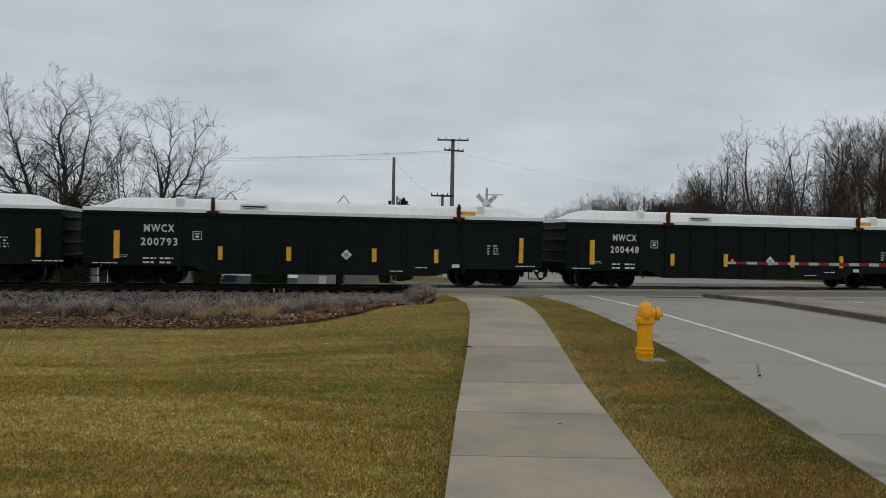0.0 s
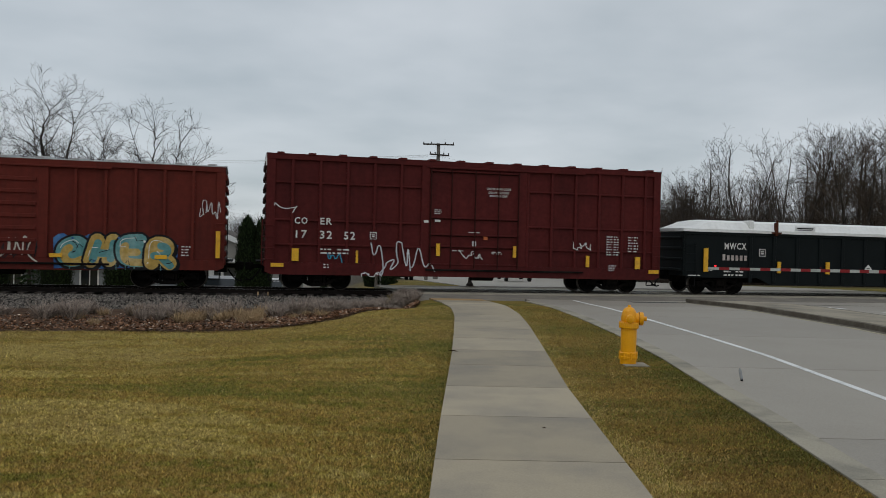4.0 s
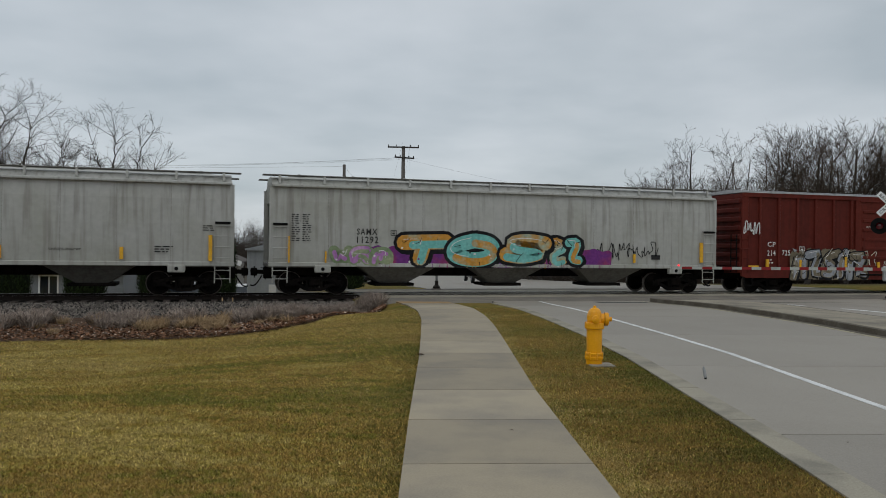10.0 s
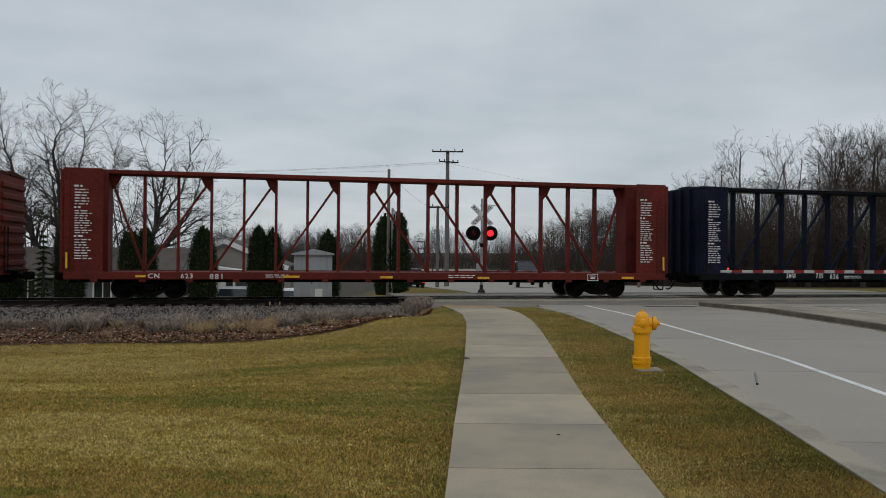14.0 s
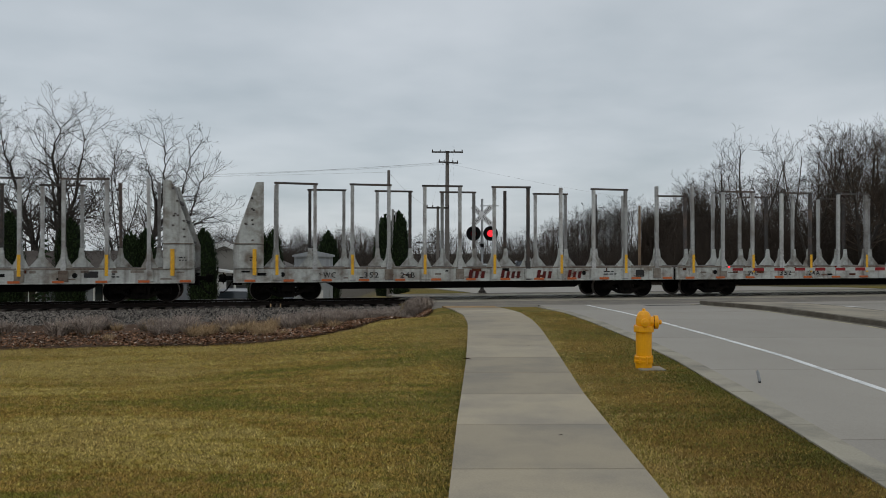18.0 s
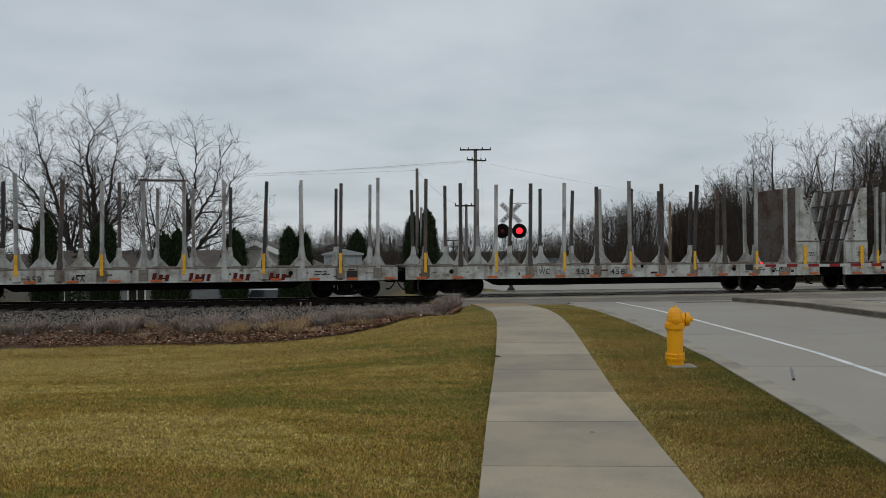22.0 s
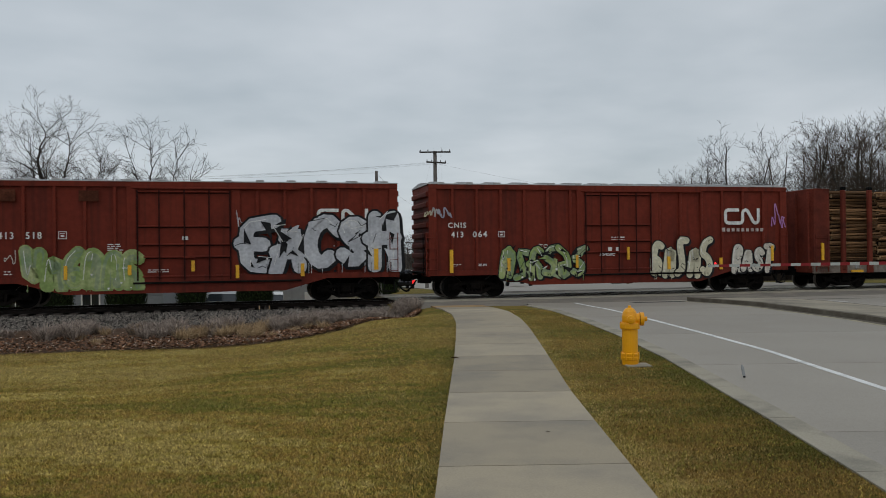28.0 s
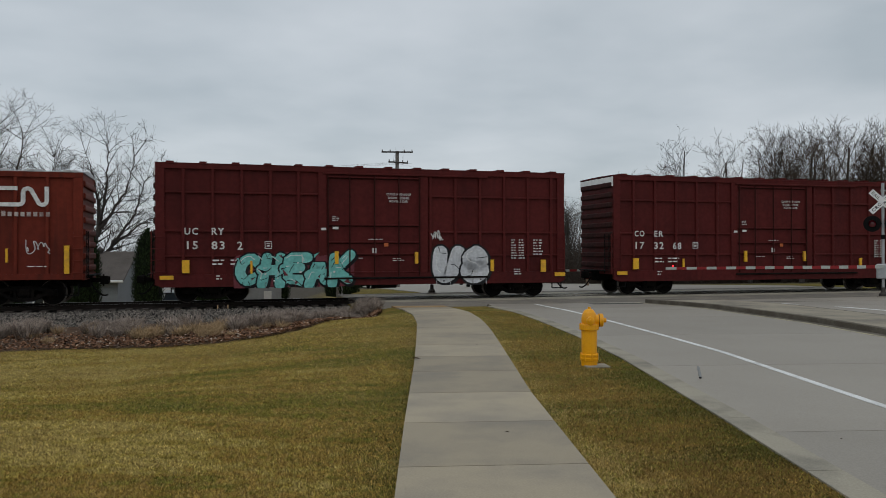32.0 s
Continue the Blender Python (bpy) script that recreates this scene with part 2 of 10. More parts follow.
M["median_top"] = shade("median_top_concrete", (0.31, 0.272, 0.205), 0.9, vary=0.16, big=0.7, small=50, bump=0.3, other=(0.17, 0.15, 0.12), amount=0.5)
M["gutter_paint"] = shade("worn_yellow_paint", (0.42, 0.37, 0.24), 0.85, vary=0.2, big=2, small=30, bump=0.1, other=(0.27, 0.25, 0.2), amount=0.6)
M["asphalt"] = shade("asphalt", (0.165, 0.148, 0.125), 0.9, vary=0.3, big=0.8, small=60, bump=0.4, other=(0.235, 0.205, 0.165))
M["joint"] = shade("dark_joint", (0.07, 0.065, 0.06), 0.95, vary=0.3, big=2, small=30)
M["tactile"] = shade("tactile_tan", (0.34, 0.22, 0.10), 0.9, vary=0.15, big=2, small=40, bump=0.3)
M["white_line"] = shade("road_paint_white", (0.72, 0.72, 0.70), 0.8, vary=0.1, big=2, small=40, other=(0.5, 0.5, 0.48), amount=0.4)
M["ballast"] = shade("ballast_stone", (0.108, 0.096, 0.084), 0.95, vary=0.35, big=1.5, small=12, bump=0.6, other=(0.13, 0.115, 0.10), island=0.95, spec=0.15)
M["ballast_bed"] = shade("ballast_grime", (0.045, 0.041, 0.037), 0.98, vary=0.5, big=2, small=14, bump=1.0, other=(0.07, 0.062, 0.055), spec=0.05)
M["soil"] = shade("mulch_soil", (0.080, 0.050, 0.034), 0.98, vary=0.55, big=1.3, small=24, bump=1.0, other=(0.125, 0.085, 0.06), amount=0.5, spec=0.05)
M["leaf_litter"] = shade("leaf_litter", (0.20, 0.105, 0.060), 0.9, vary=0.3, big=2, small=20, bump=0, island=0.85, spec=0.15)
M["leaf_pale"] = shade("pale_leaf", (0.50, 0.40, 0.32), 0.9, vary=0.3, big=2, small=20, bump=0, island=0.5, spec=0.15)
M["sage"] = shade("dry_sage", (0.30, 0.245, 0.205), 0.95, vary=0.25, big=0.8, small=15, bump=0, other=(0.25, 0.185, 0.14), amount=0.4, island=0.55, spec=0.1)
M["straw"] = shade("dry_grass", (0.40, 0.285, 0.165), 0.95, vary=0.25, big=0.8, small=15, bump=0, island=0.35, spec=0.1)
M["steel"] = shade("rail_steel", (0.68, 0.66, 0.64), 0.4, 0.7, vary=0.1, big=3, small=30, bump=0.05)
M["rust"] = shade("rusty_steel", (0.015, 0.011, 0.009), 0.9, 0.0, vary=0.3, big=2, small=30, bump=0.3, other=(0.02, 0.016, 0.014), spec=0.15)
M["tie"] = shade("tie_timber", (0.06, 0.048, 0.04), 0.95, vary=0.35, big=2, small=15, bump=0.5)
# iron taken near black: the darkness under the cars is in its colour
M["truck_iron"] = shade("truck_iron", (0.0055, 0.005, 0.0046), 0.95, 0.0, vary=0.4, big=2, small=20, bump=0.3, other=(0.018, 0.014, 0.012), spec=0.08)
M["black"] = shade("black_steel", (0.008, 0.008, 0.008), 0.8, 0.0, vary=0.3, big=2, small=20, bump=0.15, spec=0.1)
M["wheel_tread"] = shade("wheel_tread", (0.16, 0.14, 0.125), 0.5, 0.6, vary=0.2, big=3, small=20, bump=0.05)
M["hydrant"] = shade("hydrant_yellow", (0.86, 0.385, 0.004), 0.35, vary=0.06, big=3, small=40, bump=0.05, other=(0.76, 0.32, 0.004))
M["bark"] = shade("bare_bark", (0.045, 0.038, 0.033), 0.95, vary=0.35, big=1.5, small=14, bump=0.6, other=(0.07, 0.06, 0.052), each=0.15)
M["twig"] = shade("bare_twig", (0.042, 0.035, 0.029), 0.95, vary=0.25, big=0.5, small=5, bump=0, each=0.2)
M["twig_red"] = shade("bare_twig_reddish", (0.054, 0.039, 0.028), 0.95, vary=0.25, big=0.5, small=5, bump=0, each=0.2)
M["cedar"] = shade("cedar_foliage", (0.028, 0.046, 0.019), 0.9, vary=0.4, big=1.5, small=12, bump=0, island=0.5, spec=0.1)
# foliage green taken near black: the crown's inner shade is in the colour
M["cedar_core_shade"] = shade("cedar_core_shade", (0.012, 0.018, 0.009), 0.95, vary=0.4, big=1.5, small=12, bump=0.5, spec=0.1)
M["pole_wood"] = shade("pole_wood", (0.16, 0.145, 0.132), 0.95, vary=0.25, big=1, small=20, bump=0.4, streak=0.3)
M["pole_tan"] = shade("pole_tan", (0.20, 0.135, 0.085), 0.95, vary=0.3, big=1, small=16, bump=0.4, other=(0.11, 0.08, 0.055), streak=0.4)
M["pole_dark"] = shade("pole_wood_dark", (0.055, 0.048, 0.043), 0.95, vary=0.25, big=1, small=20, bump=0.4)
M["alu"] = shade("dull_aluminium", (0.42, 0.43, 0.44), 0.45, 0.5, vary=0.1, big=2, small=20, bump=0.05)
M["sign_white"] = shade("sign_white", (0.75, 0.75, 0.75), 0.5, vary=0.06, big=3, small=20, bump=0.02)
M["sign_red"] = shade("sign_red", (0.45, 0.03, 0.03), 0.5, vary=0.1, big=3, small=20, bump=0.02)
M["arm_red"] = shade("gate_arm_red", (0.24, 0.018, 0.02), 0.6, vary=0.15, big=3, small=20, bump=0.02, spec=0.2)
M["arm_white"] = shade("gate_arm_white", (0.42, 0.44, 0.41), 0.6, vary=0.12, big=3, small=20, bump=0.02, other=(0.33, 0.35, 0.32), spec=0.2)
M["yellow"] = shade("reflective_yellow", (0.78, 0.42, 0.02), 0.5, vary=0.15, big=4, small=25, bump=0.02, other=(0.6, 0.3, 0.03), amount=0.4)
M["orange"] = shade("reflective_orange", (0.5, 0.12, 0.03), 0.5, vary=0.2, big=4, small=25, bump=0.02)
M["stencil"] = shade("white_stencil", (0.70, 0.69, 0.66), 0.7, vary=0.12, big=3, small=30, bump=0, other=(0.45, 0.42, 0.4), amount=0.35)
M["stencil_worn"] = shade("worn_white_stencil", (0.50, 0.44, 0.41), 0.75, vary=0.2, big=3, small=18, bump=0, other=(0.24, 0.16, 0.14), amount=0.5)
M["stencil_dark"] = shade("black_stencil", (0.02, 0.02, 0.02), 0.7, vary=0.2, big=3, small=30, bump=0)
M["lamp_red"] = glow("signal_red_lit", (1.0, 0.02, 0.03), 1.7)
M["lamp_dark"] = glassy("signal_red_unlit", (0.10, 0.005, 0.01))
M["glass"] = glassy("window_glass")

# ---- helpers for meshes ----
TURN = math.atan(0.225)          # the track runs at this angle to the camera's first view
CU, SU = math.cos(TURN), math.sin(TURN)
RAIL_Z = -0.10                   # top of rail
HALF = 1.55                      # half the width of a car


def on_track(s, d=0.0, z=0.0):
    """A place s metres along the track and d metres beyond its centre line."""
    return Vector((CU * s - SU * (d + HALF), 31.0 + SU * s + CU * (d + HALF), z))


def off_track(x, y):
    """Metres along the track, and metres beyond its centre line."""
    return CU * x + SU * (y - 31.0), -SU * x + CU * (y - 31.0) - HALF


def step(a, b, v):
    t = min(1.0, max(0.0, (v - a) / (b - a)))
    return t * t * (3 - 2 * t)


def mesh_of(bm, name):
    me = bpy.data.meshes.new(name)
    bm.to_mesh(me)
    bm.free()
    return me


def part(name, bm, material, parent=None, label="", smooth=False):
    """Links a bmesh as one mesh object under a thing or a part. material: one, or a list for the faces' slots."""
    me = mesh_of(bm, name) if isinstance(bm, bmesh.types.BMesh) else bm
    if not me.materials:
        for m in (material if isinstance(material, (list, tuple)) else [material]):
            me.materials.append(m)
    if smooth:
        me.shade_smooth()
    ob = new(name, me)
    ob.parent = parent
    if label:
        ob["label"] = label
    return ob


def box(bm, x0, x1, y0, y1, z0, z1, slot=0, m=None):
    """An upright box between two corners; m: a pose it is set in."""
    vs = [bm.verts.new(m @ Vector(c) if m else c) for c in ((x0, y0, z0), (x1, y0, z0), (x1, y1, z0), (x0, y1, z0), (x0, y0, z1), (x1, y0, z1), (x1, y1, z1), (x0, y1, z1))]
    for q in ((0, 3, 2, 1), (4, 5, 6, 7), (0, 1, 5, 4), (1, 2, 6, 5), (2, 3, 7, 6), (3, 0, 4, 7)):
        bm.faces.new([vs[i] for i in q]).material_index = slot
    return vs


def soft_box(x0, x1, y0, y1, z0, z1, r=0.01, seg=1):
    bm = bmesh.new()
    box(bm, x0, x1, y0, y1, z0, z1)
    bmesh.ops.bevel(bm, geom=bm.edges[:], offset=r, segments=seg, affect="EDGES", profile=0.5)
    return bm


def rod(bm, a, b, r0, r1=None, n=6, slot=0, caps=True):
    """A tapered bar from a to b."""
    a, b = Vector(a), Vector(b)
    r1 = r0 if r1 is None else r1
    d = (b - a).normalized()
    e = d.orthogonal().normalized()
    f = d.cross(e)
    ring = [[bm.verts.new(p + r * (math.cos(k * math.tau / n) * e + math.sin(k * math.tau / n) * f)) for k in range(n)] for p, r in ((a, r0), (b, r1))]
    for k in range(n):
        bm.faces.new((ring[0][k], ring[0][(k + 1) % n], ring[1][(k + 1) % n], ring[1][k])).material_index = slot
    if caps and n > 2:
        bm.faces.new(ring[0][::-1]).material_index = slot
        bm.faces.new(ring[1]).material_index = slot


def beam(bm, a, b, w, h, slot=0, up=(0, 1, 0)):
    """A square bar from a to b, w across and h along 'up'."""
    a, b = Vector(a), Vector(b)
    d = (b - a).normalized()
    u = Vector(up)
    u = (u - d * u.dot(d)).normalized()
    v = d.cross(u)
    ps = []
    for p in (a, b):
        ps += [bm.verts.new(p + u * h / 2 * i + v * w / 2 * j) for i, j in ((-1, -1), (1, -1), (1, 1), (-1, 1))]
    for q in ((3, 2, 1, 0), (4, 5, 6, 7), (0, 1, 5, 4), (1, 2, 6, 5), (2, 3, 7, 6), (3, 0, 4, 7)):
        bm.faces.new([ps[i] for i in q]).material_index = slot


def lathe(bm, rows, n=20, centre=(0, 0, 0), axis="Z", slot=0):
    """Turns a profile of (radius, height) about an upright axis (or about Y)."""
    c = Vector(centre)
    rings = []
    for r, h in rows:
        ring = []
        for k in range(n):
            a, b = r * math.cos(k * math.tau / n), r * math.sin(k * math.tau / n)
            ring.append(bm.verts.new(c + (Vector((a, b, h)) if axis == "Z" else Vector((a, h, b)) if axis == "Y" else Vector((h, a, b)))))
        rings.append(ring)
    for p, q in zip(rings, rings[1:]):
        for k in range(n):
            bm.faces.new((p[k], p[(k + 1) % n], q[(k + 1) % n], q[k])).material_index = slot
    bm.faces.new(rings[0][::-1]).material_index = slot
    bm.faces.new(rings[-1]).material_index = slot


def tube(bm, pts, r, n=5):
    """One continuous round bar through pts."""
    rings = []
    for i, p in enumerate(pts):
        d = (Vector(pts[min(i + 1, len(pts) - 1)]) - Vector(pts[max(i - 1, 0)])).normalized()
        u = d.cross(Vector((0.31, 0.93, 0.17))).normalized()
        v = d.cross(u)
        rings.append([bm.verts.new(Vector(p) + r * (math.cos(k * math.tau / n) * u + math.sin(k * math.tau / n) * v)) for k in range(n)])
    for p, q in zip(rings, rings[1:]):
        for k in range(n):
            bm.faces.new((p[k], p[(k + 1) % n], q[(k + 1) % n], q[k]))
    bm.faces.new(rings[0][::-1])
    bm.faces.new(rings[-1])


def lines(verts, faces, name):
    me = bpy.data.meshes.new(name)
    me.from_pydata(verts, [], faces)
    me.validate()
    return me


# ---- the lie of the land ----
def ground_z(x, y):
    s, d = off_track(x, y)
    left = step(0.2, -5.0, x)
    z = -0.30 * left * step(7.0, 15.0, y)
    across = step(-2.5, -0.8, s) * (1 - step(24.0, 27.0, s))
    side = -0.12 * across + -0.62 * (1 - across)
    z += (side - z) * step(-11.0, -5.0, d)
    far = -0.12 - 0.036 * max(0.0, d - 4.0)
    far = max(far, -2.3)
    low = max(-0.62 - 0.105 * max(0.0, d - 4.0), -2.2)
    west = step(0.5, -3.5, s - 0.10 * max(0.0, d))
    far = far * (1 - west) + low * west
    z += (far - z) * step(2.0, 6.0, d)
    roll = noise.noise(Vector((x * 0.23, y * 0.23, 0))) * 0.03 * step(-0.2, -3.0, x)
    return z + roll


# one sheet out to the horizon, finer near the path
def ground_sheet():
    def spread(near, mid, far):
        v = [-far, -far * 0.6, -800, -400, -200, -120] + list(np.arange(-80, mid[0], 4.0)) + list(np.arange(mid[0], near[0], 1.0)) + list(np.arange(near[0], near[1], 0.4)) + list(np.arange(near[1], mid[1], 1.0)) + list(np.arange(mid[1], 120.1, 5.0)) + [160, 200, 400, 800, far * 0.6, far]
        return [float(q) for q in v]
    xs, ys = spread((-12, 5), (-30, 30), 2500), spread((3, 38), (-4, 50), 2500)
    def under(x, y):
        """How far the earth lies below its own line where slabs cover it."""
        s, d = off_track(x, y)
        if -5.4 < d < 3.6 and -0.9 < s < 24.4:
            return 0.16
        if d >= 3.4 and d < 140 and 2.9 + 0.13 * d < s < 23.5 + 0.13 * d:
            return 0.22
        if d <= -4.6 and y > -5.6 and curve_at(KERB, y) + 0.45 < x < 21.5:
            return 0.1
        return 0.0
    vs = [(x, y, ground_z(x, y) - under(x, y) if abs(x) < 900 and abs(y) < 900 else (-2.3 if y > 0 else -0.3)) for y in ys for x in xs]
    n = len(xs)
    fs = [(j * n + i, j * n + i + 1, j * n + n + i + 1, j * n + n + i) for j in range(len(ys) - 1) for i in range(n - 1)]
    me = lines(vs, fs, "ground")
    me.shade_smooth()
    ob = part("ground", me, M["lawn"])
    return tagged(ob, "worn autumn lawn, part green and part straw", "ground", kind="structure")



def strip(name, edge_a, edge_b, z, thick, material, parent=None, label="", ends=True, rel=True):
    """A slab between two edges given as lists of places, set z above the land."""
    bm = bmesh.new()
    top = [[bm.verts.new((x, y, (ground_z(x, y) if rel else 0) + z)) for x, y in e] for e in (edge_a, edge_b)]
    bot = [[bm.verts.new(v.co - Vector((0, 0, thick))) for v in e] for e in top]
    for i in range(len(edge_a) - 1):
        bm.faces.new((top[0][i], top[1][i], top[1][i + 1], top[0][i + 1]))
        bm.faces.new((top[0][i], top[0][i + 1], bot[0][i + 1], bot[0][i]))
        bm.faces.new((top[1][i + 1], top[1][i], bot[1][i], bot[1][i + 1]))
    bm.faces.new((top[0][0], bot[0][0], bot[1][0], top[1][0]))
    bm.faces.new((top[0][-1], top[1][-1], bot[1][-1], bot[0][-1]))
    bmesh.ops.recalc_face_normals(bm, faces=bm.faces[:])
    return part(name, bm, material, parent, label)


def curve_at(rows, y):
    """x on a line given by (y, x) rows."""
    for (y0, x0), (y1, x1) in zip(rows, rows[1:]):
        if y <= y1:
            t = (y - y0) / (y1 - y0)
            return x0 + (x1 - x0) * t
    return rows[-1][1]


# ---- pavement of cast slabs ----
PATH_LEFT = [(-6, -0.45), (5.7, 0.06), (8.1, 0.17), (12.6, 0.41), (15.9, 0.55), (19.6, 0.69), (22.5, 0.66), (25.6, 0.43), (29.0, -0.2)]
PATH_RIGHT = [(-6, 1.1), (5.7, 1.60), (7.4, 1.66), (9.8, 1.75), (15.0, 2.09), (18.0, 2.27), (20.5, 2.36), (23.5, 2.3), (25.8, 2.12), (29.0, 1.6)]


def pavement():
    root = tagged(new("pavement"), "pale grey concrete pavement of square cast slabs", "pavement", kind="structure")
    cuts = [-4.19, -2.53, -0.87, 0.8, 2.45, 3.95, 4.75, 6.41, 8.07, 9.78, 11.55, 13.2, 14.9, 16.6, 18.3, 20.0, 21.7, 23.4, 25.1, 26.6]
    for y0, y1 in zip(cuts, cuts[1:]):
        rows = [y0 + 0.009, (y0 + y1) / 2, y1 - 0.009]
        strip("slab", [(curve_at(PATH_LEFT, y), y) for y in rows], [(curve_at(PATH_RIGHT, y), y) for y in rows], 0.03, 0.12, M["concrete"], root)
    ys = [-4 + 0.9 * i for i in range(35)]
    ys = [y for y in ys if y < 26.6]
    strip("joint_bed", [(curve_at(PATH_LEFT, y) + 0.02, y) for y in ys], [(curve_at(PATH_RIGHT, y) - 0.02, y) for y in ys], 0.012, 0.1, M["joint"], root)


pavement()

# ---- road ----
KERB = [(-6, 2.2), (6.1, 3.31), (8.1, 3.48), (10.0, 3.61), (12.8, 3.80), (16.1, 3.87), (19.9, 3.80), (23.5, 3.6), (27.3, 3.33), (33, 2.9)]
MEDIAN = [(-6, 9.6), (10, 10.1), (19.0, 10.36), (24, 9.9), (28.7, 9.3), (40, 8.6)]


def road():
    root = tagged(new("road"), "grey concrete road in large cast bays", "road", kind="structure")
    cuts = [-6, -1.5, 3.0, 7.5, 12.0, 16.5, 21.0, 25.2, 28.6]
    far = 22.0
    for y0, y1 in zip(cuts, cuts[1:]):
        rows = [y0 + 0.008, (y0 + y1) / 2, y1 - 0.008]
        lane = lambda y, t: curve_at(KERB, y) + 0.27 + t * (far - curve_at(KERB, y))
        for a, b in ((0.0, 0.335), (0.336, 0.66), (0.661, 1.0)):
            strip("bay", [(lane(y, a), y) for y in rows], [(lane(y, b), y) for y in rows], 0.006, 0.1, M["road"], root)
    ys = [-6 + 1.5 * i for i in range(24)]
    ys = [y for y in ys if y <= 28.6]
    strip("joint_bed", [(curve_at(KERB, y) + 0.25, y) for y in ys], [(22.1, y) for y in ys], -0.004, 0.1, M["joint"], root)
    # beyond the track the carriageway falls away
    ds = [3.2, 6, 10, 15, 20, 28, 38, 50, 70, 100, 150]
    place = lambda s, d: tuple(on_track(s, d)[:2])
    strip("far_carriageway", [place(2.2 + 0.13 * d, d) for d in ds], [place(24 + 0.13 * d, d) for d in ds], 0.03, 0.2, M["road"], root)
    # kerb: pale upstand beside the grass
    ys = [-6, -2, 2, 6.1, 8.1, 10, 12.8, 16.1, 19.9, 23.5, 27.3]
    for y0, y1 in zip(ys, ys[1:]):
        rows = [y0 + 0.006, (y0 + y1) / 2, y1 - 0.006]
        strip("kerb_stone", [(curve_at(KERB, y) - 0.03, y) for y in rows], [(curve_at(KERB, y) + 0.26, y) for y in rows], 0.022, 0.15, M["curb"], root)
    line = [(-6, 4.9), (10.2, 5.60), (13.5, 5.75), (16.4, 5.68), (20.0, 5.52), (24.2, 5.31), (28.4, 5.19)]
    ys = [-6, -1, 4, 8, 10.2, 12, 13.5, 15, 16.4, 18, 20, 22, 24.2, 26, 28.4]
    strip("edge_line", [(curve_at(line, y) - 0.055, y) for y in ys], [(curve_at(line, y) + 0.055, y) for y in ys], 0.012, 0.005, M["white_line"], root)
    strip("lane_line", [(13.75 + (25.0 - y) * 0.3, y) for y in (18, 21, 24, 26.6)], [(13.95 + (25.0 - y) * 0.3, y) for y in (18, 21, 24, 26.6)], 0.012, 0.005, M["white_line"], root)


ground_sheet()
road()


def median():
    root = tagged(new("median"), "raised concrete median with rounded kerb", "median", kind="structure")
    ys = [-6, 0, 5, 10, 14, 17, 19, 21.5, 24, 26, 27.6, 28.5, 28.8]
    a = [(curve_at(MEDIAN, y), y) for y in ys]
    b = [(curve_at(MEDIAN, y) + (2.3 if y < 27 else 1.6 if y < 28 else 0.9 if y < 28.6 else 0.4), y) for y in ys]
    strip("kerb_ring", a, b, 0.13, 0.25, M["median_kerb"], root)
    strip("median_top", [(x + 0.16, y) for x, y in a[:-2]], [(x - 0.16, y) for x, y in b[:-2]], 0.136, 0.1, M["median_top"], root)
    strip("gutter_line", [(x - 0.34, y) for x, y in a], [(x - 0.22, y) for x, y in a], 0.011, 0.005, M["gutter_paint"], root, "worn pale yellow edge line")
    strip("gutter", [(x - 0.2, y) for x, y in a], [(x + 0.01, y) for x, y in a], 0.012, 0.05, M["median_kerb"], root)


median()


# ---- track ----
def ballast_bed():
    """The shouldered heap of stone: a solid core and loose stones on the side that is seen."""
    bm = bmesh.new()
    prof = [(-4.3, -0.68), (-2.6, -0.43), (-1.5, -0.345), (1.5, -0.345), (2.6, -0.43), (4.3, -0.72)]
    runs = [(-640, -40), (-40, -1.6), (25.5, 60), (60, 640)]
    for s0, s1 in runs:
        n = max(2, int(min(60, (s1 - s0) / 1.0)))
        rows = []
        for i in range(n + 1):
            s = s0 + (s1 - s0) * i / n
            near = 0.05 if -41 < s < 61 else 0.0
            rows.append([bm.verts.new(on_track(s, d + random.uniform(-near, near), z + random.uniform(-near, near) * 0.5)) for d, z in prof])
        for p, q in zip(rows, rows[1:]):
            for k in range(len(prof) - 1):
                bm.faces.new((p[k], q[k], q[k + 1], p[k + 1]))
    bed = part("ballast_bed", bm, M["ballast_bed"])
    tagged(bed, "grey crushed-stone ballast shoulder of the railway", "ballast", kind="structure")
    rnd = np.random.RandomState(4)
    vs, fs = [], []
    shape = np.array([(1, 0, 0), (-1, 0, 0), (0, 1, 0), (0, -1, 0), (0, 0, 1), (0, 0, -1)], float)
    tri = [(0, 2, 4), (2, 1, 4), (1, 3, 4), (3, 0, 4), (2, 0, 5), (1, 2, 5), (3, 1, 5), (0, 3, 5)]
    for i in range(26000):
        s = rnd.uniform(-24, -1.4)
        d = rnd.uniform(-4.6, -1.45)
        z = np.interp(d, [q[0] for q in prof], [q[1] for q in prof])
        r = rnd.uniform(0.025, 0.068)
        c = on_track(s, d, z + r * 0.3)
        p = shape * r * rnd.uniform(0.6, 1.3, (6, 3))
        a = rnd.uniform(0, 6.28)
        rot = np.array([[math.cos(a), -math.sin(a), 0], [math.sin(a), math.cos(a), 0.3], [0.2, 0.3, 0.9]])
        k = len(vs)
        vs += [tuple(v) for v in (p @ rot.T + np.array(c))]
        fs += [(k + a, k + b, k + e) for a, b, e in tri]
    ob = part("loose_ballast", lines(vs, fs, "loose_ballast"), M["ballast"])
    tagged(ob, "loose grey crushed stones beside the rails", "ballast", kind="stuff")


ballast_bed()


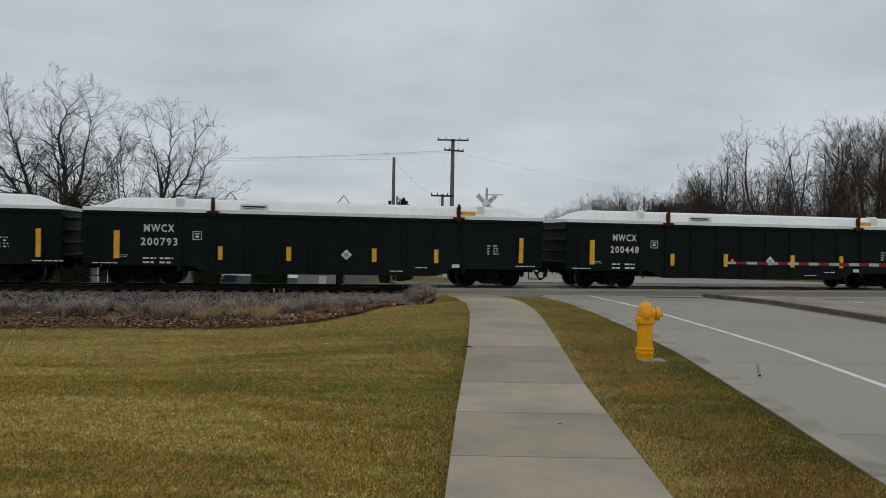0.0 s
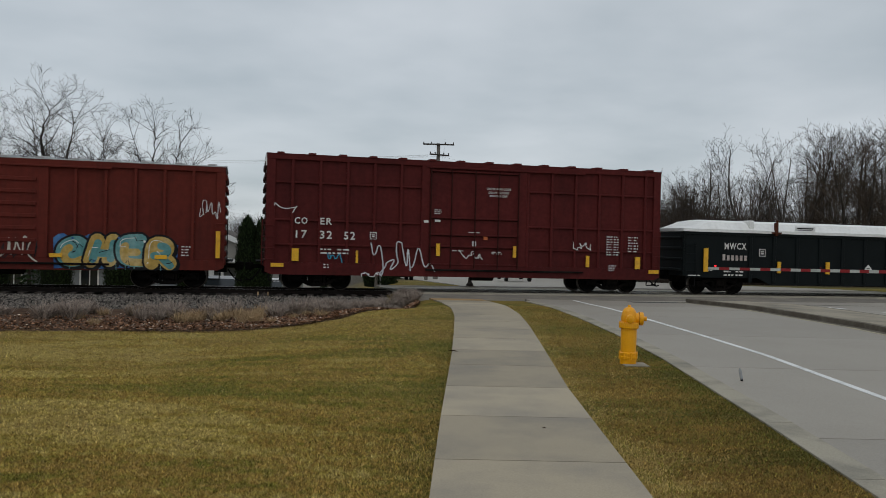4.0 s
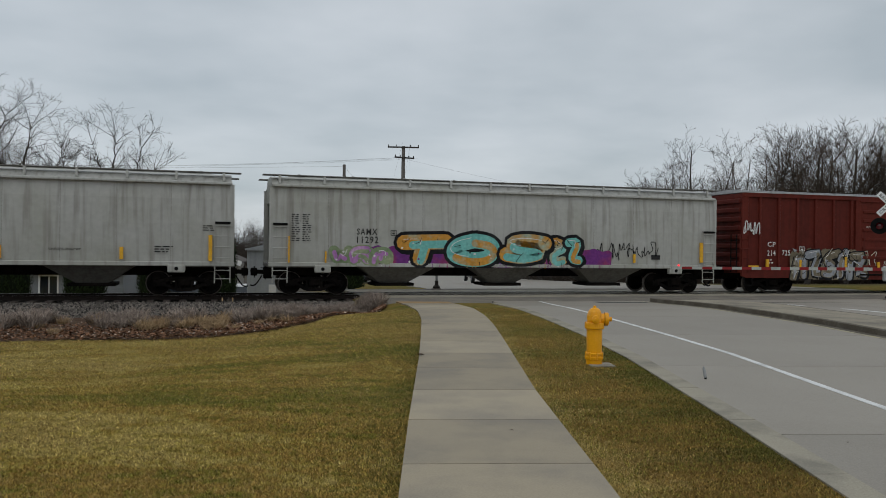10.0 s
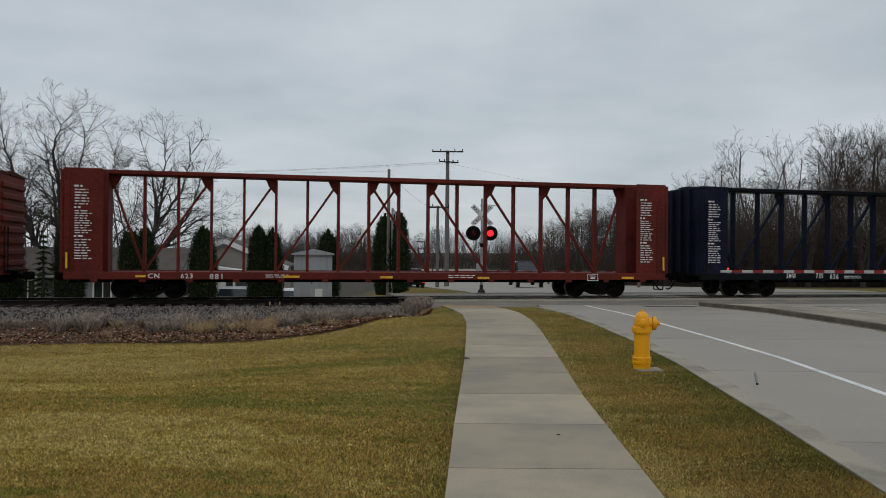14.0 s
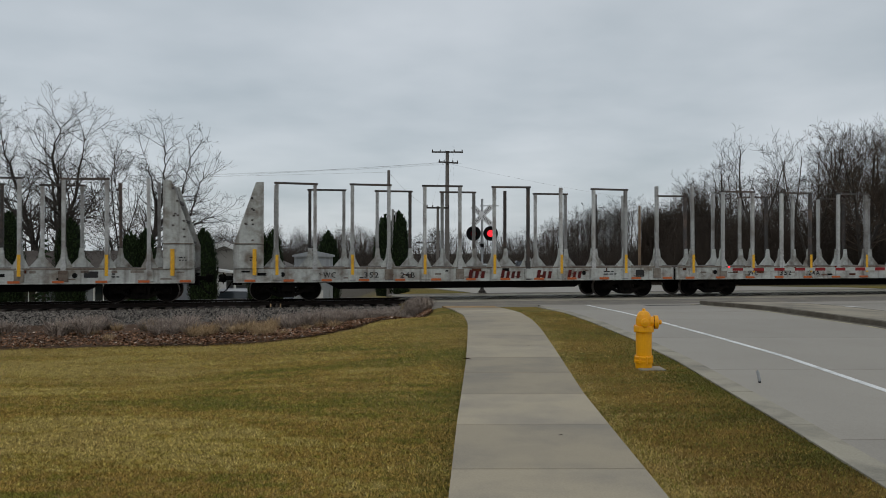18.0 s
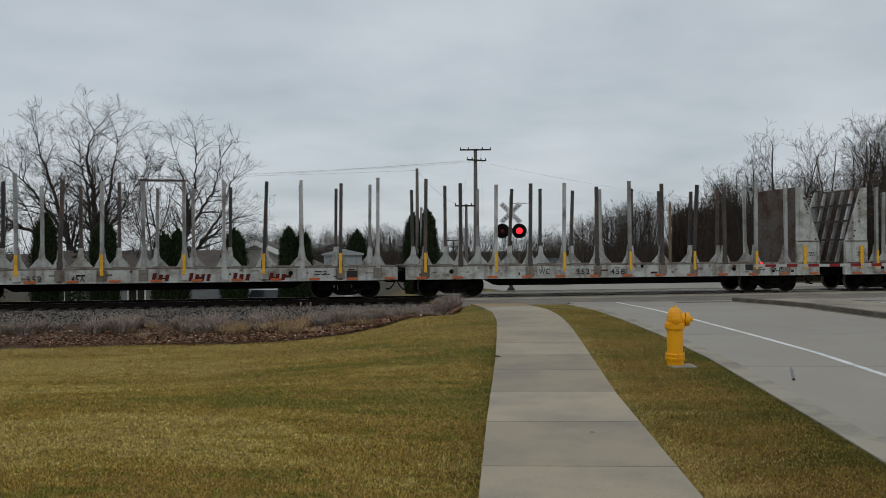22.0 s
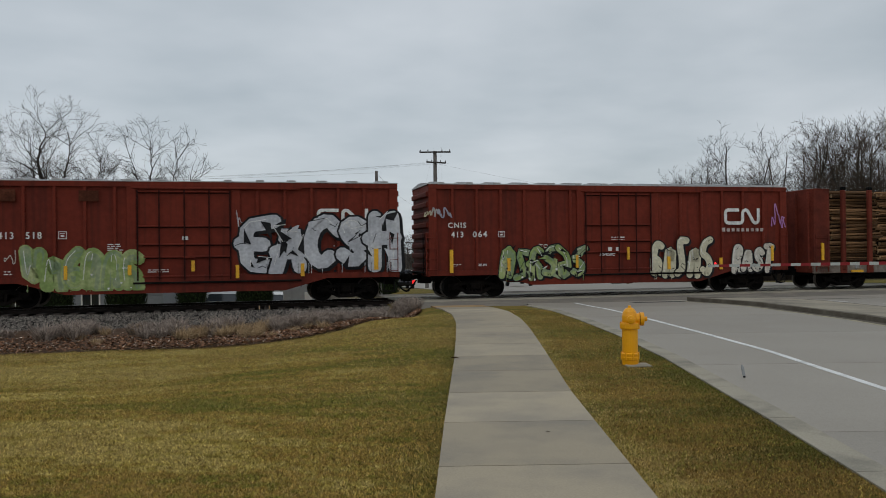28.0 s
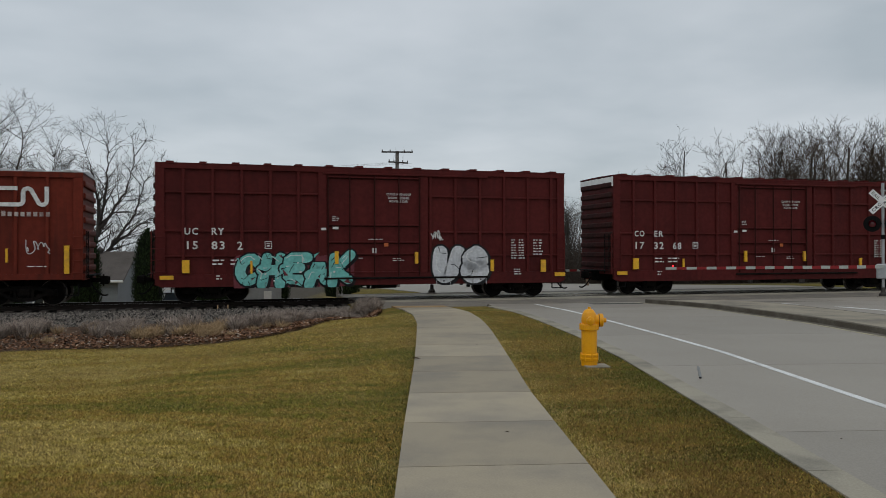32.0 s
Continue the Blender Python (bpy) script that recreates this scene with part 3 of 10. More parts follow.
def rails():
    for k, d in enumerate((-0.75, 0.75)):
        bm = bmesh.new()
        prof = [(-0.07, -0.17), (-0.07, -0.155), (-0.012, -0.13), (-0.012, -0.045), (-0.036, -0.032), (-0.036, -0.004), (-0.028, 0.0), (0.028, 0.0), (0.036, -0.004), (0.036, -0.032), (0.012, -0.045), (0.012, -0.13), (0.07, -0.155), (0.07, -0.17)]
        rows = [[bm.verts.new(on_track(s, d + a, RAIL_Z + b)) for a, b in prof] for s in (-650, 650)]
        for i in range(len(prof)):
            j = (i + 1) % len(prof)
            f = bm.faces.new((rows[0][i], rows[1][i], rows[1][j], rows[0][j]))
            f.material_index = 1 if i == 6 else 0
        tagged(part("rail", bm, [M["rust"], M["steel"]]), "long steel rail, rusty sides and a polished head", "rail", "rails", "structure")
    sleeper = None
    for i in range(-90, 110):
        s = i * 0.55
        if -1.2 < s < 25:
            continue
        m = Matrix.Translation(on_track(s, 0, -0.35)) @ Matrix.Rotation(TURN, 4, "Z")
        if sleeper is None:
            sleeper = part("sleeper", soft_box(-0.115, 0.115, -1.3, 1.3, 0.0, 0.095, 0.012), M["tie"])
            tagged(sleeper, "dark tarred timber sleeper in the ballast", "sleeper", "sleepers under the rails")
            sleeper.matrix_world = m
        else:
            copy_thing(sleeper, m)


rails()


def level_crossing():
    root = tagged(new("level_crossing"), "asphalt and concrete road panels between the rails", "crossing", kind="structure")
    for name, d0, d1, mat_ in (("approach", -5.2, -2.6, "asphalt"), ("edge_panel", -2.55, -0.83, "curb"), ("gauge_panel", -0.66, 0.66, "curb"), ("edge_panel", 0.83, 2.55, "curb"), ("approach", 2.6, 3.5, "asphalt")):
        n = 1 if name == "approach" else 11
        a, b = -1.2, 24.9
        for i in range(n):
            s0, s1 = a + (b - a) * i / n + 0.01, a + (b - a) * (i + 1) / n - 0.01
            bm = bmesh.new()
            z = RAIL_Z - 0.012
            ps = [on_track(s, d, z if name != "approach" else z + 0.004) for s, d in ((s0, d0), (s1, d0), (s1, d1), (s0, d1))]
            if d0 == -5.2:
                for q in (0, 1):
                    ps[q].z = ground_z(ps[q].x, ps[q].y) + 0.012
            top = [bm.verts.new(p) for p in ps]
            bot = [bm.verts.new(p - Vector((0, 0, 0.25))) for p in ps]
            bm.faces.new(top)
            for k in range(4):
                bm.faces.new((top[k], bot[k], bot[(k + 1) % 4], top[(k + 1) % 4]))
            part(name, bm, M[mat_], root)


level_crossing()


def apron():
    """Concrete that fills the wedge between the last bays and the crossing, and the tactile strip at the path's end."""
    root = bpy.data.objects["level_crossing"]
    for i in range(5):
        a, b = 2.75 + i * 4.43, 2.75 + (i + 1) * 4.43 - 0.012
        ds = [-10.5, -9, -7.5, -6.2, -5.15]
        strip("apron_slab", [tuple(on_track(a, d)[:2]) for d in ds], [tuple(on_track(b, d)[:2]) for d in ds], 0.002, 0.08, M["road"], root)
    ys = [26.6, 27.0, 27.45]
    strip("tactile_strip", [(curve_at(PATH_LEFT, y), y + 0.02) for y in ys], [(curve_at(PATH_RIGHT, y), y + 0.1) for y in ys], 0.034, 0.1, M["tactile"], root, "tan tactile strip")


apron()

# ---- train: paints ----
M["box_brown"] = shade("boxcar_brown", (0.120, 0.0195, 0.0125), 0.62, vary=0.15, big=0.35, small=5, bump=0.04, other=(0.088, 0.0145, 0.0105), streak=0.6, streak_color=(0.042, 0.011, 0.008), spec=0.15)
M["box_oxide"] = shade("boxcar_oxide", (0.155, 0.026, 0.0145), 0.65, vary=0.16, big=0.35, small=5, bump=0.05, other=(0.105, 0.019, 0.012), streak=0.75, streak_color=(0.045, 0.014, 0.010), spec=0.12)
M["box_maroon"] = shade("boxcar_maroon", (0.088, 0.0145, 0.0135), 0.6, vary=0.18, big=0.45, small=7, bump=0.05, other=(0.062, 0.011, 0.0105), streak=0.4, streak_color=(0.028, 0.008, 0.007), spec=0.1)
M["end_maroon"] = shade("end_maroon", (0.040, 0.016, 0.015), 0.8, vary=0.3, big=1.0, small=8, bump=0.1, other=(0.07, 0.02, 0.018), streak=0.5, spec=0.1)
M["box_pink"] = shade("boxcar_faded_pink", (0.36, 0.072, 0.085), 0.75, vary=0.16, big=0.45, small=7, bump=0.06, other=(0.27, 0.052, 0.06), streak=0.5, streak_color=(0.13, 0.035, 0.03), spec=0.1)
M["rust_patch"] = shade("rust_patch", (0.065, 0.021, 0.012), 0.9, vary=0.35, big=2, small=12, bump=0.2, other=(0.12, 0.04, 0.022), spec=0.1)
M["roof_galv"] = shade("galvanised_roof", (0.42, 0.42, 0.42), 0.5, 0.4, vary=0.15, big=1, small=12, bump=0.05, streak=0.5, streak_color=(0.14, 0.08, 0.06))
M["gondola"] = shade("gondola_black_green", (0.0045, 0.0072, 0.0078), 0.6, vary=0.15, big=0.5, small=9, bump=0.05, other=(0.007, 0.0105, 0.011), streak=0.2, streak_color=(0.014, 0.016, 0.016), spec=0.12)
M["cover_white"] = shade("cover_white", (0.80, 0.80, 0.78), 0.5, vary=0.05, big=0.8, small=9, bump=0.03, other=(0.72, 0.72, 0.70), streak=0.2, streak_color=(0.42, 0.40, 0.37))
M["hopper"] = shade("hopper_grey", (0.44, 0.44, 0.415), 0.65, vary=0.07, big=0.30, small=5, bump=0.03, other=(0.36, 0.36, 0.315), amount=0.5, streak=0.7, streak_color=(0.15, 0.135, 0.105), spec=0.2)
M["hopper_seam"] = shade("hopper_seam", (0.29, 0.285, 0.255), 0.8, vary=0.2, big=1.0, small=10, bump=0.1)
M["hopper_dirt"] = shade("hopper_grimy", (0.15, 0.145, 0.13), 0.8, vary=0.25, big=1.0, small=10, bump=0.1, streak=0.4)
M["beam_navy"] = shade("centre_beam_navy", (0.006, 0.0085, 0.021), 0.7, vary=0.25, big=0.8, small=9, bump=0.05, other=(0.010, 0.013, 0.030), streak=0.2, spec=0.1)
M["beam_black"] = shade("centre_beam_black", (0.006, 0.007, 0.009), 0.75, vary=0.3, big=0.8, small=9, bump=0.05, spec=0.1)
M["beam_red"] = shade("centre_beam_red", (0.135, 0.022, 0.016), 0.7, vary=0.2, big=0.8, small=9, bump=0.06, other=(0.09, 0.017, 0.013), streak=0.4, spec=0.12)
M["flat_white"] = shade("log_car_white", (0.46, 0.475, 0.45), 0.75, vary=0.16, big=1.6, small=9, bump=0.06, other=(0.20, 0.175, 0.145), amount=0.45, streak=0.85, streak_color=(0.075, 0.048, 0.034), spec=0.15)
M["flat_dirty"] = shade("log_car_dirty", (0.22, 0.195, 0.165), 0.85, vary=0.25, big=1.4, small=10, bump=0.1, other=(0.10, 0.068, 0.05), amount=0.5, streak=0.7, streak_color=(0.07, 0.035, 0.022), spec=0.12)
M["stake_grey"] = shade("stake_grey", (0.38, 0.385, 0.375), 0.7, vary=0.25, big=0.8, small=12, bump=0.08, other=(0.15, 0.13, 0.115), amount=0.45, streak=0.6, streak_color=(0.07, 0.045, 0.035), each=0.35)
M["hauler_red"] = shade("hauler_red", (0.10, 0.018, 0.016), 0.7, vary=0.25, big=3, small=14, bump=0, other=(0.03, 0.015, 0.014), amount=0.4, spec=0.1)
M["stake_dark"] = shade("stake_dark", (0.05, 0.045, 0.043), 0.75, vary=0.3, big=1.5, small=12, bump=0.1, other=(0.10, 0.07, 0.055), each=0.3)
M["stake_brown"] = shade("stake_brown", (0.15, 0.032, 0.02), 0.75, vary=0.2, big=1.5, small=12, bump=0.08, other=(0.09, 0.022, 0.015), each=0.15, spec=0.1)
M["log_bark"] = shade("log_bark", (0.20, 0.108, 0.052), 0.95, vary=0.5, big=2.5, small=16, bump=0.9, other=(0.065, 0.042, 0.028), amount=0.5, each=0.75, spec=0.1)
# near black: the shade in the gaps between logs, put into the colour
M["heap_gap_shade"] = shade("heap_gap_shade", (0.03, 0.02, 0.013), 0.95, vary=0.4, big=2.5, small=12, bump=0.7, spec=0.05)
# grime and rust streaks, with the outer face's shade also in the base colour
M["bulkhead_shaded"] = shade("bulkhead_grime_shade", (0.12, 0.105, 0.093), 0.9, vary=0.3, big=1.2, small=9, bump=0.1, other=(0.075, 0.042, 0.03), amount=0.5, streak=0.9, streak_color=(0.06, 0.03, 0.022), spec=0.1)
M["door_iron"] = shade("door_hardware", (0.035, 0.010, 0.008), 0.8, vary=0.3, big=1.2, small=9, bump=0.1, spec=0.1)
M["log_end"] = shade("log_end", (0.45, 0.30, 0.16), 0.9, vary=0.2, big=6, small=30, bump=0.3, each=0.25)
M["timber_deck"] = shade("timber_deck", (0.07, 0.055, 0.045), 0.95, vary=0.3, big=2, small=15, bump=0.4)
PAINT = {
    "sky": ((0.03, 0.33, 0.50), (0.05, 0.42, 0.6)), "aqua": ((0.16, 0.46, 0.42), (0.22, 0.52, 0.48)), "silver": ((0.42, 0.43, 0.46), (0.55, 0.56, 0.58)),
    "chrome": ((0.50, 0.51, 0.53), (0.62, 0.63, 0.65)), "cream": ((0.52, 0.49, 0.36), (0.62, 0.58, 0.42)), "ivory": ((0.56, 0.53, 0.46), (0.45, 0.40, 0.33)),
    "lilac": ((0.33, 0.33, 0.42), (0.5, 0.44, 0.25)), "teal": ((0.10, 0.26, 0.26), (0.20, 0.36, 0.36)), "steelblue": ((0.17, 0.24, 0.32), (0.33, 0.40, 0.45)),
    "leaf": ((0.22, 0.30, 0.10), (0.45, 0.48, 0.24)), "moss": ((0.20, 0.27, 0.15), (0.33, 0.36, 0.22)), "mustard": ((0.45, 0.30, 0.08), (0.55, 0.42, 0.2)),
    "amber": ((0.55, 0.27, 0.05), (0.25, 0.45, 0.40)), "violet": ((0.16, 0.04, 0.20), (0.30, 0.05, 0.10)), "ink": ((0.012, 0.012, 0.014), (0.03, 0.03, 0.03)),
    "white": ((0.70, 0.70, 0.68), (0.55, 0.55, 0.53)), "pinkish": ((0.17, 0.045, 0.055), (0.10, 0.03, 0.035)), "tan": ((0.33, 0.19, 0.10), (0.28, 0.14, 0.08)),
    "royal": ((0.03, 0.09, 0.25), (0.08, 0.2, 0.4)), "green": ((0.03, 0.22, 0.13), (0.10, 0.30, 0.2)), "orchid": ((0.40, 0.18, 0.42), (0.5, 0.3, 0.5)),
    "olive": ((0.15, 0.125, 0.085), (0.30, 0.26, 0.19)), "slate": ((0.27, 0.285, 0.31), (0.36, 0.37, 0.39)),
    "buff": ((0.60, 0.55, 0.44), (0.52, 0.46, 0.36)),
}
for key, (c1, c2) in PAINT.items():
    c1, c2 = [min(0.85, v * 1.05) for v in c1], [min(0.85, v * 1.05) for v in c2]
    M["spray_" + key] = shade("spray_" + key, c1, 0.7, vary=0.2, big=1.6, small=9, bump=0.02, other=c2, amount=0.5, streak=0.4, streak_color=[v * 0.4 for v in c1], spec=0.12)

ALL_CARS = []
FACE = -HALF
GLYPHS = {}


# ---- train: lettering and paint ----
def lettering(car, words, x0, x1, z0, z1, material="stencil", lift=0.012, name="stencil"):
    """Words set between two edges on the side of a car."""
    if words not in GLYPHS:
        cu = bpy.data.curves.new("words", "FONT")
        cu.body, cu.size, cu.resolution_u, cu.offset = words, 1.0, 2, 0.016
        cu.space_character = 1.22
        ob = bpy.data.objects.new("words", cu)
        me = bpy.data.meshes.new_from_object(ob)
        bpy.data.objects.remove(ob)
        GLYPHS[words] = np.array([v.co[:] for v in me.vertices]), [tuple(p.vertices) for p in me.polygons]
        bpy.data.meshes.remove(me)
    co, fs = GLYPHS[words]
    lo, hi = co.min(0), co.max(0)
    u, v = (co[:, 0] - lo[0]) / (hi[0] - lo[0]), (co[:, 1] - lo[1]) / (hi[1] - lo[1])
    vs = [(x0 + (x1 - x0) * a, FACE - lift, z0 + (z1 - z0) * b) for a, b in zip(u, v)]
    return part(name, lines(vs, fs, name), M[material], car, "painted characters")


def plate(bm, x0, x1, z0, z1, lift=0.012, thick=0.004, slot=0):
    box(bm, x0, x1, FACE - lift - thick, FACE - lift, z0, z1, slot)


def bars(car, x0, x1, z0, z1, rows, material="stencil", cols=1, seed=1, name="small_print"):
    """Small print too fine to read: rows of short bars."""
    rnd = random.Random(seed * 31 + rows)
    bm = bmesh.new()
    h = (z1 - z0) / rows
    for r in range(rows):
        for c in range(cols):
            a = x0 + (x1 - x0) * (c / cols)
            b = a + (x1 - x0) / cols * (0.86 if cols > 1 else 1) * rnd.uniform(0.62, 1.0)
            while a < b - 0.02:
                w = min(rnd.uniform(0.12, 0.4) * max(0.35, (x1 - x0) / cols), b - a)
                plate(bm, a, a + w, z0 + h * r + 0.26 * h, z0 + h * r + 0.68 * h)
                a += w + 0.05
    return tagged(part(name, bm, M[material], car), kind="stuff")


def blocks(car, x0, x1, z0, z1, n, material="stencil", slant=0.0, name="wordmark", lift=0.012):
    """A word of the owner's name as plain bars, one for each letter."""
    bm = bmesh.new()
    w, h = (x1 - x0) / n, z1 - z0
    for i in range(n):
        top = 1.0 if i == 0 else 0.84
        q = [(x0 + w * (i + u), z0 + h * v) for u, v in ((0.04, 0.06), (0.66, 0.06), (0.66, top), (0.04, top))]
        bm.faces.new([bm.verts.new((x + slant * (z - z0), FACE - lift, z)) for x, z in q])
    return tagged(part(name, bm, M["stencil_worn" if material == "stencil" and n > 3 else material], car), kind="stuff")


def band(pts, w):
    """The two edges of a ribbon of width w along a line."""
    out = []
    for i, p in enumerate(pts):
        a, b = pts[max(0, i - 1)], pts[min(len(pts) - 1, i + 1)]
        d = Vector((b[0] - a[0], b[1] - a[1])).normalized()
        n = Vector((-d.y, d.x)) * w / 2
        out.append(((p[0] + n.x, p[1] + n.y), (p[0] - n.x, p[1] - n.y)))
    return out


def emblem(car, x0, x1, z0, z1, material="white"):
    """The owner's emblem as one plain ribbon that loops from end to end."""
    w, h = x1 - x0, z1 - z0
    t = h * 0.2
    r = h * 0.2
    bm = bmesh.new()

    def bend(cx, cz, rr, a0, a1):
        return [(cx + rr * math.cos(radians(a0 + (a1 - a0) * i / 6)), cz + rr * math.sin(radians(a0 + (a1 - a0) * i / 6))) for i in range(7)]
    l, b, tp = x0 + t / 2, z0 + t / 2, z1 - t / 2
    p = [(x0 + w * 0.42, tp)] + bend(l + r, tp - r, r, 90, 180) + bend(l + r, b + r, r, 180, 270) + bend(x0 + w * 0.44, b + r, r, 270, 360)
    q = x0 + w * 0.44 + r
    p += bend(q + r, tp - r, r, 180, 40) + bend(x1 - t / 2 - r, b + r, r, 220, 360) + [(x1 - t / 2, z1)]
    edge = [[bm.verts.new((x, FACE - 0.013, z)) for x, z in e] for e in band(p, t)]
    for e, f in zip(edge, edge[1:]):
        bm.faces.new((e[0], f[0], f[1], e[1]))
    return part("emblem", bm, M[material if material in M else "spray_" + material], car, "pale painted ribbon emblem")


def mark_square(car, x0, x1, z0, z1, material="stencil"):
    bm = bmesh.new()
    t = 0.022
    for a in ((x0, x1, z0, z0 + t), (x0, x1, z1 - t, z1), (x0, x0 + t, z0 + t, z1 - t), (x1 - t, x1, z0 + t, z1 - t)):
        plate(bm, *a)
    plate(bm, x0 + 0.3 * (x1 - x0), x1 - 0.3 * (x1 - x0), z0 + 0.28 * (z1 - z0), z0 + 0.52 * (z1 - z0))
    plate(bm, x0 + 0.22 * (x1 - x0), x1 - 0.22 * (x1 - x0), z0 + 0.66 * (z1 - z0), z0 + 0.76 * (z1 - z0))
    return part("clearance_mark", bm, M[material], car)


def diamond(car, x, z, r, material="stencil"):
    bm = bmesh.new()
    for a, b in ((r, 0.0),):
        vs = [bm.verts.new((x + i * a, FACE - 0.013, z + j * a)) for i, j in ((-1, 0), (0, -1), (1, 0), (0, 1))]
        bm.faces.new(vs)
    for k in (-0.3, 0.1):
        plate(bm, x - r * 0.4, x + r * 0.4, z + k * r, z + (k + 0.16) * r, 0.016, 0.002, 1)
    return part("placard", bm, [M[material], M["stencil_dark"]], car)


def reflector(car, x0, x1, z0, z1, material="yellow", name="reflector"):
    bm = bmesh.new()
    plate(bm, x0, x1, z0, z1, 0.012, 0.06)
    return part(name, bm, M[material], car)


def patch(car, x0, x1, z0, z1, material, name="panel_patch"):
    bm = bmesh.new()
    plate(bm, x0, x1, z0, z1, 0.004, 0.006)
    return part(name, bm, M[material], car)


def round_off(pts):
    """The same line with its corners cut."""
    out = [pts[0]]
    for p, q in zip(pts, pts[1:]):
        out += [(p[0] * 0.75 + q[0] * 0.25, p[1] * 0.75 + q[1] * 0.25), (p[0] * 0.25 + q[0] * 0.75, p[1] * 0.25 + q[1] * 0.75)]
    return out + [pts[-1]]


STROKES = {
    "A": (((0, 0), (0.45, 1), (1, 0)), ((0.2, 0.33), (0.82, 0.33))),
    "C": (((0.95, 0.82), (0.6, 1), (0.15, 0.82), (0, 0.45), (0.2, 0.1), (0.6, 0), (1, 0.2)),),
    "E": (((1, 1), (0.1, 0.95), (0, 0.5), (0.1, 0.05), (1, 0)), ((0.1, 0.5), (0.8, 0.52))),
    "G": (((0.95, 0.85), (0.6, 1), (0.15, 0.82), (0, 0.45), (0.2, 0.1), (0.6, 0), (0.95, 0.15), (1, 0.48), (0.55, 0.45)),),
    "H": (((0, 0), (0.08, 1)), ((1, 0), (0.92, 1)), ((0.05, 0.5), (0.95, 0.5))),
    "I": (((0.5, 0), (0.5, 1)),),
    "K": (((0, 0), (0.05, 1)), ((0.95, 1), (0.12, 0.45), (1, 0))),
    "M": (((0, 0), (0.08, 1), (0.5, 0.4), (0.92, 1), (1, 0)),),
    "O": (((0.5, 1), (0.1, 0.8), (0, 0.45), (0.15, 0.1), (0.5, 0), (0.88, 0.12), (1, 0.5), (0.85, 0.88), (0.5, 1)),),
    "R": (((0, 0), (0.05, 1), (0.7, 1), (0.92, 0.76), (0.65, 0.5), (0.1, 0.48)), ((0.42, 0.48), (1, 0))),
    "S": (((0.95, 0.85), (0.5, 1), (0.08, 0.8), (0.3, 0.55), (0.75, 0.45), (0.95, 0.2), (0.5, 0), (0, 0.15)),),
    "T": (((0, 0.95), (1, 1)), ((0.5, 1), (0.45, 0))),
    "U": (((0, 1), (0.02, 0.3), (0.4, 0), (0.85, 0.2), (1, 1)),),
    "Y": (((0, 1), (0.5, 0.5), (1, 1)), ((0.5, 0.5), (0.48, 0))),
    "8": (((0.5, 1), (0.1, 0.85), (0.2, 0.58), (0.75, 0.45), (1, 0.22), (0.5, 0), (0, 0.22), (0.25, 0.45), (0.82, 0.6), (0.9, 0.85), (0.5, 1)),),
}
# forms that spell nothing: hooks, arches, bolts and legs
FORMS = (
    (((0, 0.1), (0.05, 0.9), (0.5, 1), (0.95, 0.8), (0.9, 0)), ((0.5, 0.95), (0.45, 0.35))),
    (((1, 0.95), (0.3, 0.9), (0.0, 0.6), (0.6, 0.5), (1, 0.3), (0.7, 0.0), (0.0, 0.08)),),
    (((0, 1), (0.2, 0.1), (0.5, 0.7), (0.75, 0.05), (1, 1)),),
    (((0.1, 0), (0.0, 0.7), (0.4, 1), (0.9, 0.9)), ((0.0, 0.45), (0.7, 0.5), (0.95, 0.0))),
    (((0.9, 1), (0.1, 0.75), (0.05, 0.15), (0.8, 0.0), (0.95, 0.45), (0.4, 0.45)),),
    (((0, 0.9), (1, 0.95), (0.2, 0.1), (1, 0.0)),),
    (((0, 0), (0.3, 1), (0.55, 0.3), (0.85, 1), (1, 0.0)),),
)


